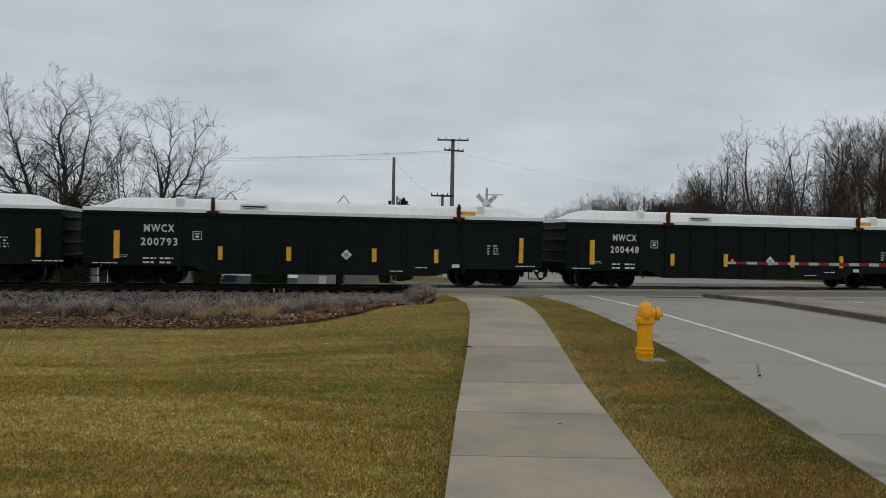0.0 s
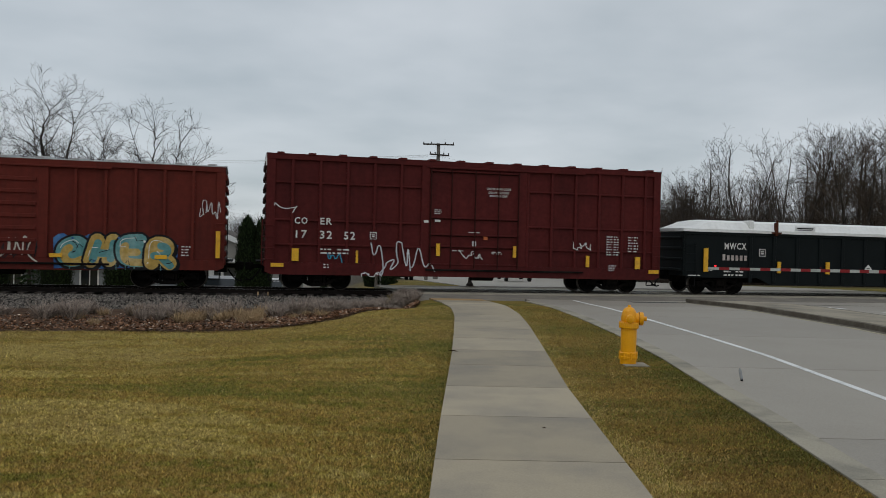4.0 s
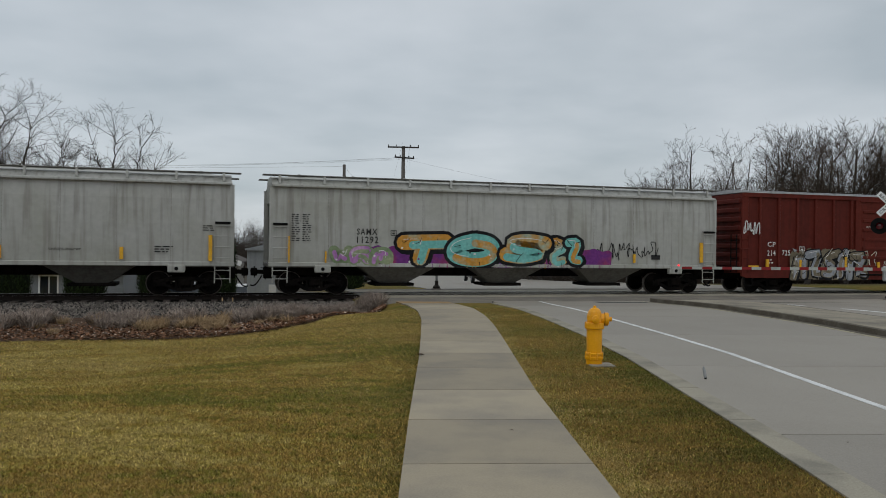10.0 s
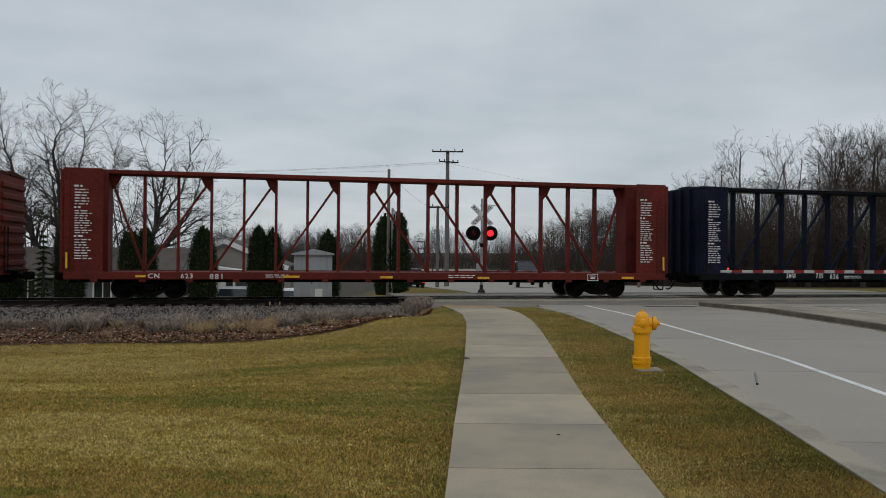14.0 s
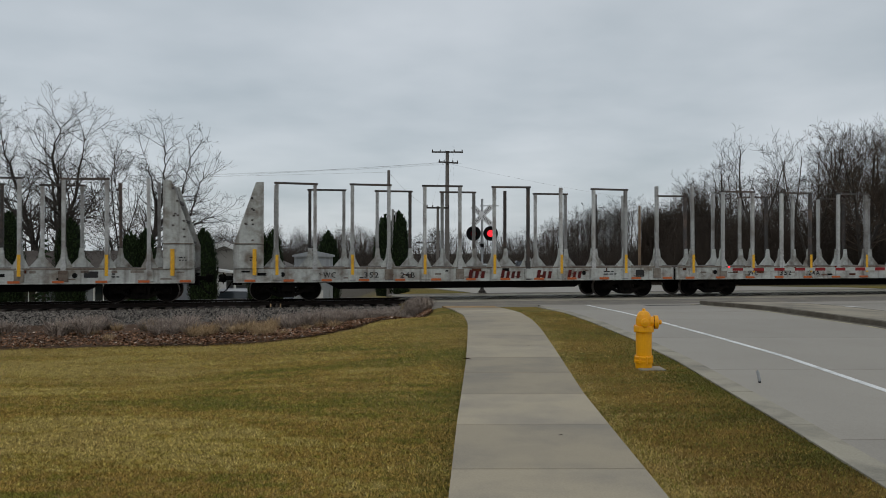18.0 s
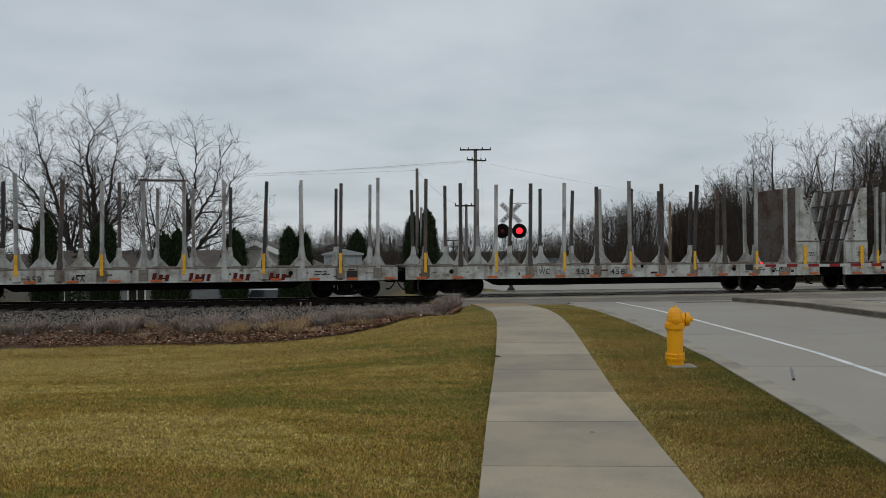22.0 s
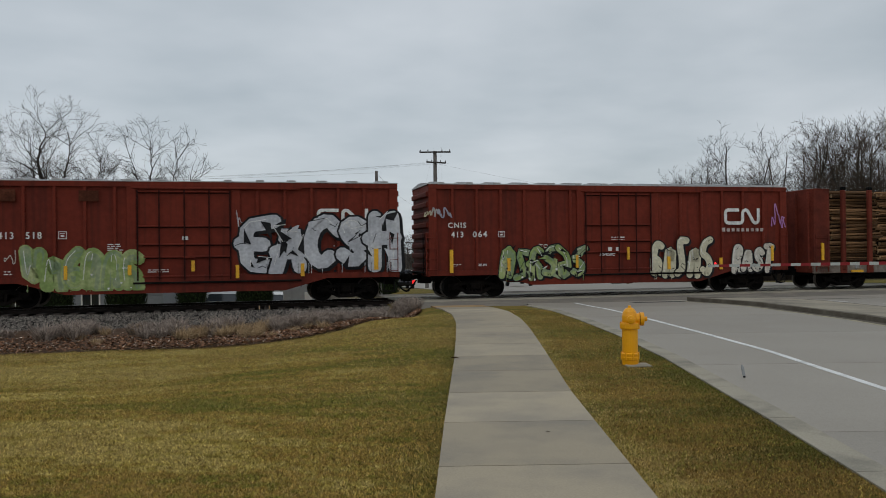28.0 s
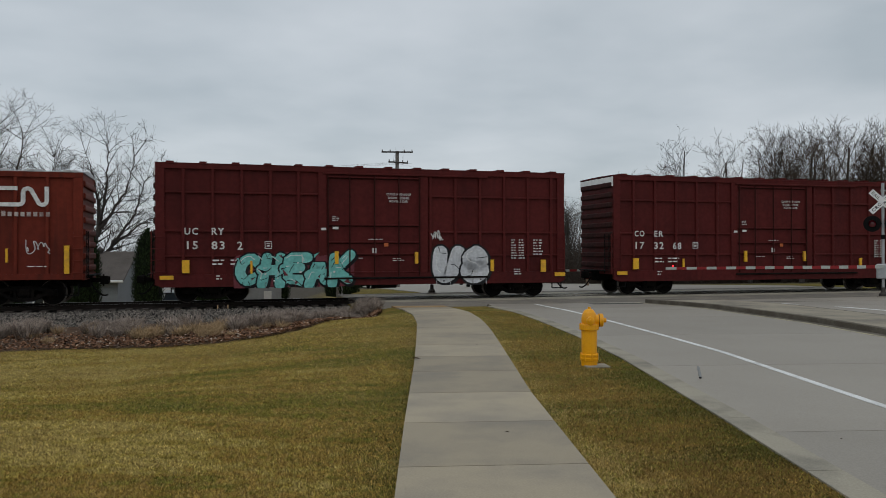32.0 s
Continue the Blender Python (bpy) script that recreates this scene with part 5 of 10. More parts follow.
# ---- gondola with a fibreglass cover ----
def gondola(label, l, r, digits, yellow_patch, seed):
    n = r - l
    h = n / 2
    car = enter(tagged(new("gondola_car"), label, "gondola car", "freight cars of the train"), l, r)
    paint = M["gondola"]
    top = 2.63
    for s in (1, -1):
        bm = bmesh.new()
        side_profile(bm, [(-h, top), (-h, 0.86), (-h + 0.25, 0.74), (-h * 0.57, 0.74), (-h * 0.5, 0.47), (h * 0.5, 0.47), (h * 0.57, 0.74), (h - 0.25, 0.74), (h, 0.86), (h, top)], s * FACE + s * 0.05, s * FACE + s * 0.11)
        bmesh.ops.recalc_face_normals(bm, faces=bm.faces[:])
        part("side_wall", bm, paint, car)
        part("top_rail", soft_box(-h, h, min(s * FACE, s * FACE + s * 0.13), max(s * FACE, s * FACE + s * 0.13), top - 0.1, top + 0.03, 0.015), paint, car)
    rib = mesh_of(soft_box(-0.085, 0.085, FACE, FACE + 0.06, 0.55, top - 0.1, 0.02), "side_post")
    for i in range(10):
        x = -h * 0.62 + i * (n * 0.62 / 9)
        for s in (0, 180):
            p = part("side_post", rib, paint, car)
            p.matrix_local = pose(x, 0, 0, 0, 0, s)
    part("floor", soft_box(-h + 0.05, h - 0.05, FACE + 0.1, -FACE - 0.1, 0.78, 0.95, 0.01), M["truck_iron"], car)
    bm = bmesh.new()
    box(bm, -h + 0.4, h - 0.4, -0.3, 0.3, 0.5, 0.78)
    part("centre_sill", bm, M["truck_iron"], car)
    for sgn in (-1, 1):
        part("end_wall", soft_box(sgn * h - 0.06, sgn * h + 0.0 if sgn > 0 else -h + 0.06, FACE + 0.04, -FACE - 0.04, 0.8, top, 0.01) if sgn > 0 else soft_box(-h, -h + 0.06, FACE + 0.04, -FACE - 0.04, 0.8, top, 0.01), paint, car)
        for z in (1.05, 1.5, 1.95, 2.4):
            part("end_rib", soft_box(min(sgn * h, sgn * (h + 0.1)), max(sgn * h, sgn * (h + 0.1)), FACE + 0.1, -FACE - 0.1, z - 0.06, z + 0.06, 0.03), paint, car)
        ladder(car, sgn * (h - 0.32) - 0.24, sgn * (h - 0.32) + 0.24, 0.85, 2.25, 4, FACE - 0.03, "gondola")
        stirrup(car, sgn * (h - 0.35))
    # cover: a shallow hipped lid, its lugs, clamps and lifting hoops
    bm = bmesh.new()
    rows = []
    for x, k in ((-h - 0.03, 0.0), (-h + 0.55, 0.25), (-h + 1.1, 0.9), (-h + 1.5, 1.0), (h - 1.5, 1.0), (h - 1.1, 0.9), (h - 0.55, 0.25), (h + 0.03, 0.0)):
        rows.append([bm.verts.new((x, y, top + 0.03 + z)) for y, z in ((FACE - 0.03, 0.0), (FACE - 0.03, 0.12), (FACE + 0.22, 0.12 + 0.30 * k), (FACE + 0.6, 0.13 + 0.38 * k), (0, 0.14 + 0.42 * k), (-FACE - 0.6, 0.13 + 0.38 * k), (-FACE - 0.22, 0.12 + 0.30 * k), (-FACE + 0.03, 0.12), (-FACE + 0.03, 0.0))])
    for a, b in zip(rows, rows[1:]):
        for i in range(8):
            bm.faces.new((a[i], b[i], b[i + 1], a[i + 1]))
    for q in (rows[0], rows[-1]):
        bm.faces.new(q)
    bmesh.ops.recalc_face_normals(bm, faces=bm.faces[:])
    lid = part("cover", bm, M["cover_white"], car, "white fibreglass cover with sloped ends")
    for x in (-h + 3.2, h - 2.55):
        part("cover_lug", soft_box(x - 0.14, x + 0.14, FACE + 0.02, FACE + 0.5, top + 0.1, top + 0.57, 0.04), M["cover_white"], lid)
    for x in (-h + 4.35, h - 3.45):
        bm = bmesh.new()
        box(bm, x - 0.07, x + 0.07, FACE - 0.09, FACE + 0.02, top - 0.06, top + 0.5)
        box(bm, x - 0.22, x + 0.22, FACE - 0.12, FACE - 0.03, top + 0.02, top + 0.10)
        rod(bm, (x, FACE - 0.1, top + 0.3), (x, FACE - 0.1, top + 0.6), 0.05, n=8)
        part("clamp", bm, M["rust_patch"], lid, "rusty steel clamp")
    for x in (-h + 4.9, -h + 9.2):
        bm = bmesh.new()
        rod(bm, (x - 0.25, 0, top + 0.56), (x, 0, top + 0.9), 0.016, n=5)
        rod(bm, (x + 0.25, 0, top + 0.56), (x, 0, top + 0.9), 0.016, n=5)
        part("lifting_hoop", bm, M["black"], lid)
    bm = bmesh.new()
    plate(bm, -h + 5.3, -h + 6.3, top + 0.19, top + 0.38, 0.0, 0.02)
    plate(bm, -h + 5.38, -h + 6.2, top + 0.27, top + 0.32, 0.02, 0.006, 1)
    plate(bm, -h + 5.45, -h + 6.15, top + 0.215, top + 0.235, 0.02, 0.006, 1)
    part("maker_plate", bm, [M["sign_white"], M["black"]], lid)
    if yellow_patch:
        part("tarp_strap", soft_box(h - 3.35, h - 2.75, FACE - 0.005, FACE + 0.25, top + 0.12, top + 0.34, 0.02), M["yellow"], lid, "yellow patch on the cover")
    running_gear(car, n, 2.0, 0.42)
    return car


# ---- covered hopper ----
def hopper(label, l, r):
    n = r - l
    h = n / 2
    car = enter(tagged(new("covered_hopper"), label, "hopper car", "freight cars of the train"), l, r)
    paint = M["hopper"]
    # the shell: slightly bellied side, sloped shoulder, flat roof
    prof = [(FACE + 0.03, 1.23), (FACE + 0.01, 1.8), (FACE, 2.6), (FACE + 0.02, 3.5), (FACE + 0.07, 4.02), (FACE + 0.12, 4.1), (FACE + 0.30, 4.34), (-0.55, 4.48), (0.55, 4.48), (-FACE - 0.30, 4.34), (-FACE - 0.12, 4.1), (-FACE - 0.07, 4.02), (-FACE - 0.02, 3.5), (-FACE, 2.6), (-FACE - 0.01, 1.8), (-FACE - 0.03, 1.23)]
    bm = bmesh.new()
    rows = [[bm.verts.new((x, y, z)) for y, z in prof] for x in (-h + 0.12, h - 0.12)]
    for i in range(len(prof) - 1):
        bm.faces.new((rows[0][i], rows[1][i], rows[1][i + 1], rows[0][i + 1]))
    for q, sgn in ((rows[0], -1), (rows[1], 1)):
        # gable above, sloped end sheet below
        up = [v for v in q if v.co.z > 3.4]
        bm.faces.new(up)
        a, b = q[3], q[12]
        toe = [bm.verts.new((sgn * (h - 2.2), y, 1.7)) for y in (FACE + 0.05, -FACE - 0.05)]
        bm.faces.new((a, toe[0], toe[1], b))
    bmesh.ops.recalc_face_normals(bm, faces=bm.faces[:])
    part("shell", bm, paint, car)
    for x in np.linspace(-h + 2.2, h - 2.2, 9):
        bm = bmesh.new()
        ring = [[bm.verts.new((x + dx, y - 0.006, z)) for y, z in prof[:5]] for dx in (-0.009, 0.009)]
        for i in range(4):
            bm.faces.new((ring[0][i], ring[1][i], ring[1][i + 1], ring[0][i + 1]))
        part("weld_seam", bm, M["hopper_seam"], car)
    for s in (1, -1):
        ya, yb = sorted((s * (FACE - 0.02), s * (FACE + 0.14)))
        part("side_sill", soft_box(-h, h, ya, yb, 1.09, 1.25, 0.02), paint, car)
        ya, yb = sorted((s * (FACE - 0.07), s * (FACE + 0.13)))
        part("top_chord", soft_box(-h + 0.1, h - 0.1, ya, yb, 4.03, 4.13, 0.02), paint, car)
        ya, yb = sorted((s * (FACE + 0.12), s * (FACE + 0.5)))
        part("running_board", soft_box(-h - 0.22, h + 0.22, ya, yb, 4.46, 4.50, 0.01), M["hopper_dirt"], car)
    bracket = mesh_of(soft_box(-0.045, 0.045, FACE + 0.10, FACE + 0.18, 4.18, 4.47, 0.012), "board_bracket")
    for x in np.linspace(-h + 0.4, h - 0.4, 12):
        p = part("board_bracket", bracket, paint, car)
        p.location.x = float(x)
    for x in np.linspace(-h + 1.2, h - 1.2, 9):
        bm = bmesh.new()
        rod(bm, (x, -0.5, 4.52), (x, -0.5, 4.6), 0.05, n=8)
        part("hatch_latch", bm, M["roof_galv"], car)
    part("roof_hatch", soft_box(-h + 0.8, h - 0.8, -0.45, 0.45, 4.46, 4.56, 0.03), paint, car)
    for sgn in (-1, 1):
        for y in (FACE + 0.05, -FACE - 0.05):
            bm = bmesh.new()
            beam(bm, (sgn * (h - 0.1), y, 1.2), (sgn * (h - 0.1), y, 4.05), 0.16, 0.1)
            part("corner_post", bm, paint, car)
        bm = bmesh.new()
        beam(bm, (sgn * (h - 0.2), -0.6, 1.2), (sgn * (h - 1.2), -0.6, 3.3), 0.12, 0.1)
        beam(bm, (sgn * (h - 0.2), 0.6, 1.2), (sgn * (h - 1.2), 0.6, 3.3), 0.12, 0.1)
        part("end_strut", bm, paint, car)
        part("end_platform", soft_box(min(sgn * (h - 2.0), sgn * h), max(sgn * (h - 2.0), sgn * h), FACE + 0.08, -FACE - 0.08, 1.05, 1.2, 0.02), M["hopper_dirt"], car)
        x = sgn * (h - 0.42)
        ladder(car, x - 0.27, x + 0.27, 1.2, 2.75, 4, FACE - 0.08, "hopper")
        part("crossover_step", soft_box(x - 0.27, x + 0.27, FACE - 0.12, FACE + 0.05, 2.62, 2.70, 0.01), M["black"], car)
        ladder(car, x - 0.27, x + 0.27, 0.48, 1.1, 2, FACE - 0.02, "hopper", "lower_step")
        part("jacking_pad", soft_box(sgn * (h - 2.0) - 0.3, sgn * (h - 2.0) + 0.3, FACE - 0.05, FACE + 0.2, 0.86, 1.14, 0.03), paint, car)
        bm = bmesh.new()
        lathe(bm, ((0.07, 0), (0.07, 0.012)), 12, (sgn * (h - 2.0), FACE - 0.065, 1.0), "Y")
        part("jacking_hole", bm, M["black"], car)
    # outlet hoppers
    for x in (-n * 0.24, 0.0, n * 0.24):
        bm = bmesh.new()
        a = [bm.verts.new((x + i * 1.55, j * 1.35, 1.12)) for i, j in ((-1, -1), (1, -1), (1, 1), (-1, 1))]
        b = [bm.verts.new((x + i * 0.55, j * 0.55, 0.45)) for i, j in ((-1, -1), (1, -1), (1, 1), (-1, 1))]
        for i in range(4):
            bm.faces.new((a[i], a[(i + 1) % 4], b[(i + 1) % 4], b[i]))
        bm.faces.new(a)
        bm.faces.new(b[::-1])
        bmesh.ops.recalc_face_normals(bm, faces=bm.faces[:])
        out = part("discharge_hopper", bm, M["hopper_dirt"], car)
        part("gate_frame", soft_box(x - 0.8, x + 0.8, -0.7, 0.7, 0.33, 0.45, 0.02), M["truck_iron"], out)
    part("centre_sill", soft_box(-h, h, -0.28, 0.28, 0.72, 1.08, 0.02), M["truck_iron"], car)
    running_gear(car, n, 1.75, 0.5)
    return car


# ---- centre-beam flat car ----
def centre_beam(label, l, r, paint, dark):
    n = r - l
    h = n / 2
    car = enter(tagged(new("centre_beam_car"), label, "flat car", "freight cars of the train"), l, r)
    P, D = M[paint], M[dark]
    bw = 1.28
    for s in (1, -1):
        ya, yb = sorted((s * FACE, s * (FACE + 0.14)))
        part("side_sill", soft_box(-h, h, ya, yb, 0.76, 1.03, 0.015), D, car)
    part("deck", soft_box(-h, h, FACE + 0.1, -FACE - 0.1, 0.93, 1.0, 0.01), D, car)
    part("centre_sill", soft_box(-h + 0.2, h - 0.2, -0.35, 0.35, 0.62, 0.93, 0.02), M["truck_iron"], car)
    part("top_chord", soft_box(-h + 0.05, h - 0.05, -0.42, 0.42, 4.56, 4.73, 0.03), P if paint == "beam_red" else D, car)
    inner = n - 2 * bw
    k = 16
    posts = [-h + bw + inner * (i + 1) / (k + 1) for i in range(k)]
    post = mesh_of(soft_box(-0.05, 0.05, -0.14, 0.14, 1.0, 4.57, 0.012), "upright")
    for x in posts:
        p = part("upright", post, P, car)
        p.location.x = x
    # diagonals lean outward from the middle, in pairs of bays
    xs = [-h + bw] + posts + [h - bw]
    for i in range(0, len(xs) - 1):
        mid = (xs[i] + xs[i + 1]) / 2
        a, b = xs[i], xs[i + 1]
        if i in (0, len(xs) - 2):
            x0, x1 = (b, a) if mid < 0 else (a, b)
        elif i % 2:
            x0, x1 = (a, b + (b - a)) if mid < 0 else (b, a - (b - a))
        else:
            continue
        bm = bmesh.new()
        beam(bm, (x1, -0.05, 4.52), (x0, -0.05, 1.02), 0.085, 0.10)
        part("diagonal", bm, P, car)
        bm = bmesh.new()
        sgn = 1 if x1 > x0 else -1
        side_profile(bm, [(x1 + 0.03 * sgn, 4.54), (x1 - 0.40 * sgn, 4.54), (x1 - 0.28 * sgn, 4.26), (x1 - 0.05 * sgn, 4.0)], -0.07, -0.03)
        bmesh.ops.recalc_face_normals(bm, faces=bm.faces[:])
        part("gusset", bm, P, car)
    for sgn in (-1, 1):
        x0, x1 = sorted((sgn * h, sgn * (h - 0.22)))
        part("bulkhead", soft_box(x0, x1, FACE + 0.02, -FACE - 0.02, 0.9, 4.66, 0.02), P, car)
        for y in np.linspace(FACE + 0.1, -FACE - 0.1, 5):
            a, b = sorted((sgn * h, sgn * (h + 0.12)))
            part("bulkhead_rib", soft_box(a, b, float(y) - 0.07, float(y) + 0.07, 1.0, 4.6, 0.02), P, car)
        x0, x1 = sorted((sgn * (h - 0.2), sgn * (h - bw)))
        part("bulkhead_side", soft_box(x0, x1, -0.5, 0.5, 1.0, 4.66, 0.02), P, car)
        part("bulkhead_wing", soft_box(x0, x1, FACE + 0.03, FACE + 0.10, 1.0, 4.66, 0.02), P, car)
        for k, (z0, z1, rows_) in enumerate(((3.35, 3.95, 6), (2.35, 3.2, 10), (1.45, 2.2, 8))):
            bars(car, x0 + 0.16, x1 - 0.34, z0, z1, rows_, seed=int(abs(x0) * 7) + (3 if sgn > 0 else 0) + k, name="loading_notice").location.y = 0.02
            bars(car, x0 + 0.14, x0 + 0.55, z1, z1 + 0.16, 1, seed=k, name="notice_heading").location.y = 0.02
        ladder(car, sgn * (h - 0.15) - 0.2, sgn * (h - 0.15) + 0.15, 1.0, 3.9, 8, FACE - 0.02, paint)
        stirrup(car, sgn * (h - 0.3))
        reflector(car, sgn * (h - 0.12) - 0.03, sgn * (h - 0.12) + 0.03, 1.15, 1.7) if paint == "beam_red" else None
    for i, x in enumerate(np.linspace(-h + 1.0, h - 1.0, 14)):
        part("winch", soft_box(float(x) - 0.12, float(x) + 0.12, FACE - 0.01, FACE + 0.05, 0.66, 0.77, 0.02), D, car)
    bars(car, -h * 0.40, -h * 0.31, 0.82, 0.97, 2, seed=4)
    bars(car, h * 0.2, h * 0.3, 0.82, 0.97, 2, seed=5)
    mark_square(car, h * 0.70, h * 0.74, 0.72, 1.0)
    running_gear(car, n, 2.75, 0.5)
    return car


# ---- log flat: one half of a drawbar pair ----
def log_flat(label, l, r, head, hoops, dark=(), far_hoops=(), posts=12):
    """head: -1 or 1, the end that has the bulkhead. hoops: first posts of pairs joined by a top bar. dark: bare rusty posts."""
    n = r - l
    h = n / 2
    car = enter(tagged(new("log_flat_car"), label, "flat car", "freight cars of the train"), l, r)
    W = M["flat_white"]
    for s in (1, -1):
        ya, yb = sorted((s * FACE, s * (FACE + 0.14)))
        part("side_sill", soft_box(-h, h, ya, yb, 0.74, 1.22, 0.015), W, car)
        ya, yb = sorted((s * (FACE - 0.03), s * (FACE + 0.1)))
        part("sill_flange", soft_box(-h, h, ya, yb, 0.72, 0.77, 0.01), W, car)
    part("deck", soft_box(-h, h, FACE + 0.1, -FACE - 0.1, 1.16, 1.26, 0.01), M["timber_deck"], car)
    bm = bmesh.new()
    side_profile(bm, [(-h + 2.6, 1.1), (-h + 3.9, 0.42), (h - 3.9, 0.42), (h - 2.6, 1.1)], -0.5, 0.5)
    bmesh.ops.recalc_face_normals(bm, faces=bm.faces[:])
    part("fishbelly_sill", bm, M["black"], car)
    part("centre_sill", soft_box(-h + 0.1, h - 0.1, -0.35, 0.35, 0.66, 1.15, 0.02), M["black"], car)
    a0, a1 = (-h + 1.55, h - 0.75) if head < 0 else (-h + 0.75, h - 1.55)
    xs = [a0 + (a1 - a0) * i / (posts - 1) for i in range(posts)]
    rnd = random.Random(int(abs(l)))
    for side in (1, -1):
        y = side * (FACE + 0.02)
        for i, x in enumerate(xs):
            m_ = M["stake_dark"] if (i in dark or (side < 0 and i % 3 == 1)) else M["stake_grey"]
            tilt = rnd.uniform(-0.05, 0.05) + (0.12 if i in dark and rnd.random() < 0.3 else 0)
            joined = hoops if side > 0 else far_hoops
            ht = 4.36 if i in joined or i - 1 in joined else rnd.uniform(4.3, 4.58)
            tilt = 0 if i in joined or i - 1 in joined else tilt
            bm = bmesh.new()
            beam(bm, (x, y, 0.76), (x, y, 1.5), 0.17, 0.12)
            beam(bm, (x, y, 1.45), (x + tilt, y, ht), 0.12, 0.11)
            st = part("stake", bm, m_, car)
            bm = bmesh.new()
            yy = y + side * 0.1
            g = 0.44 if side < 0 else 0.30
            side_profile(bm, [(x - g, 1.26), (x + g, 1.26), (x + 0.12, 1.62), (x + 0.07, 2.0), (x - 0.07, 2.0), (x - 0.12, 1.62)], yy - 0.02, yy + 0.02)
            bmesh.ops.recalc_face_normals(bm, faces=bm.faces[:])
            part("stake_gusset", bm, W, st)
            if side > 0 and i % 2 == 0:
                bm = bmesh.new()
                box(bm, x - 0.055, x + 0.055, y - 0.085, y - 0.075, 1.0, 1.75)
                part("reflector", bm, M["yellow"], st)
        for i in (hoops if side > 0 else far_hoops):
            if i + 1 < posts:
                bm = bmesh.new()
                beam(bm, (xs[i] - 0.1, y, 4.38), (xs[i + 1] + 0.1, y, 4.38 + rnd.uniform(-0.03, 0.03)), 0.07, 0.12)
                part("stake_bar", bm, M["stake_dark"], car)
    # bulkhead with raking side plates
    e = head * h
    t = head * (h - 0.80)
    for y in (FACE + 0.0, -FACE - 0.06):
        bm = bmesh.new()
        side_profile(bm, [(e, 1.2), (e, 2.1), (t, 4.4), (t - head * 0.28, 4.4), (t - head * 0.28, 1.2)], y, y + 0.06)
        bmesh.ops.recalc_face_normals(bm, faces=bm.faces[:])
        part("bulkhead_side", bm, W, car)
    x0, x1 = sorted((t - head * 0.28, t - head * 0.12))
    part("bulkhead", soft_box(x0, x1, FACE + 0.06, -FACE - 0.06, 1.2, 4.4, 0.02), M["bulkhead_shaded"], car)
    for y in (-0.9, -0.3, 0.3, 0.9):
        bm = bmesh.new()
        beam(bm, (e - head * 0.1, y, 1.25), (t - head * 0.1, y, 4.3), 0.12, 0.10)
        part("bulkhead_brace", bm, M["stake_grey"], car)
    # rails coloured dark to deepen the painted shadow between the braces
    for z in (2.2, 3.0, 3.7):
        f = t + (e - t) * (4.4 - z) / 2.6
        bm = bmesh.new()
        beam(bm, (f - head * 0.05, FACE + 0.1, z), (f - head * 0.05, -FACE - 0.1, z), 0.07, 0.08, up=(0, 0, 1))
        part("bulkhead_rail", bm, M["stake_dark"], car)
    x0, x1 = sorted((e - head * 0.03, t - head * 0.28))
    box_ = part("stowage_box", soft_box(x0, x1, FACE - 0.05, FACE + 0.02, 1.24, 2.12, 0.015), W, car)
    part("box_shelf", soft_box(x0, x1, FACE - 0.07, FACE, 2.12, 2.16, 0.008), M["flat_dirty"], box_)
    bars(car, min(x0, x1) + 0.55, min(x0, x1) + 0.85, 1.5, 1.7, 2, "stencil_dark", seed=5).location.y = -0.05
    for k in range(9):
        f = rnd.uniform(0.1, 0.95)
        z = 2.2 + 2.0 * rnd.random()
        xx = t + (e - t) * (4.4 - z) / 2.3 * f
        part("bolt_plate", soft_box(xx - 0.04, xx + 0.04, FACE - 0.02, FACE + 0.01, z - 0.03, z + 0.03, 0.006), M["stake_dark"], car)
    reflector(car, t + head * 0.05 - 0.07, t + head * 0.05 + 0.07, 1.0, 1.95).location.y = -0.05
    for x in np.linspace(-h + 0.4, h - 0.5, 13):
        reflector(car, float(x), float(x) + 0.38, 0.76, 0.84, "orange")
    for i, x in enumerate((h - 3.1,)):
        bars(car, x, x + 0.7, 0.92, 1.12, 2, "stencil_dark", seed=i + 2)
    for i in range(30):
        x = -h + 0.5 + i * (n - 1.2) / 29 + rnd.uniform(-0.25, 0.25)
        z = rnd.choice((0.86, 0.98, 1.1))
        patch(car, x, x + rnd.uniform(0.05, 0.4), z, z + rnd.uniform(0.03, 0.12), rnd.choice(("flat_dirty", "flat_dirty", "rust_patch", "black")), "scuff")
    # stake pockets and the deck's edge, grimed
    for x in xs:
        part("stake_pocket", soft_box(x - 0.16, x + 0.16, FACE - 0.05, FACE + 0.04, 0.80, 1.20, 0.012), M["flat_dirty"] if rnd.random() < 0.5 else W, car)
    part("deck_edge", soft_box(-h + 0.1, h - 0.1, FACE - 0.012, FACE + 0.12, 1.215, 1.275, 0.008), M["flat_dirty"], car)
    for x in (-h * 0.8, h * 0.55):
        bm = bmesh.new()
        lathe(bm, ((0.09, 0), (0.09, 0.012)), 12, (x, FACE - 0.022, 1.02), "Y")
        part("tie_hole", bm, M["black"], car)
    running_gear(car, n, 1.9, 0.5)
    return car


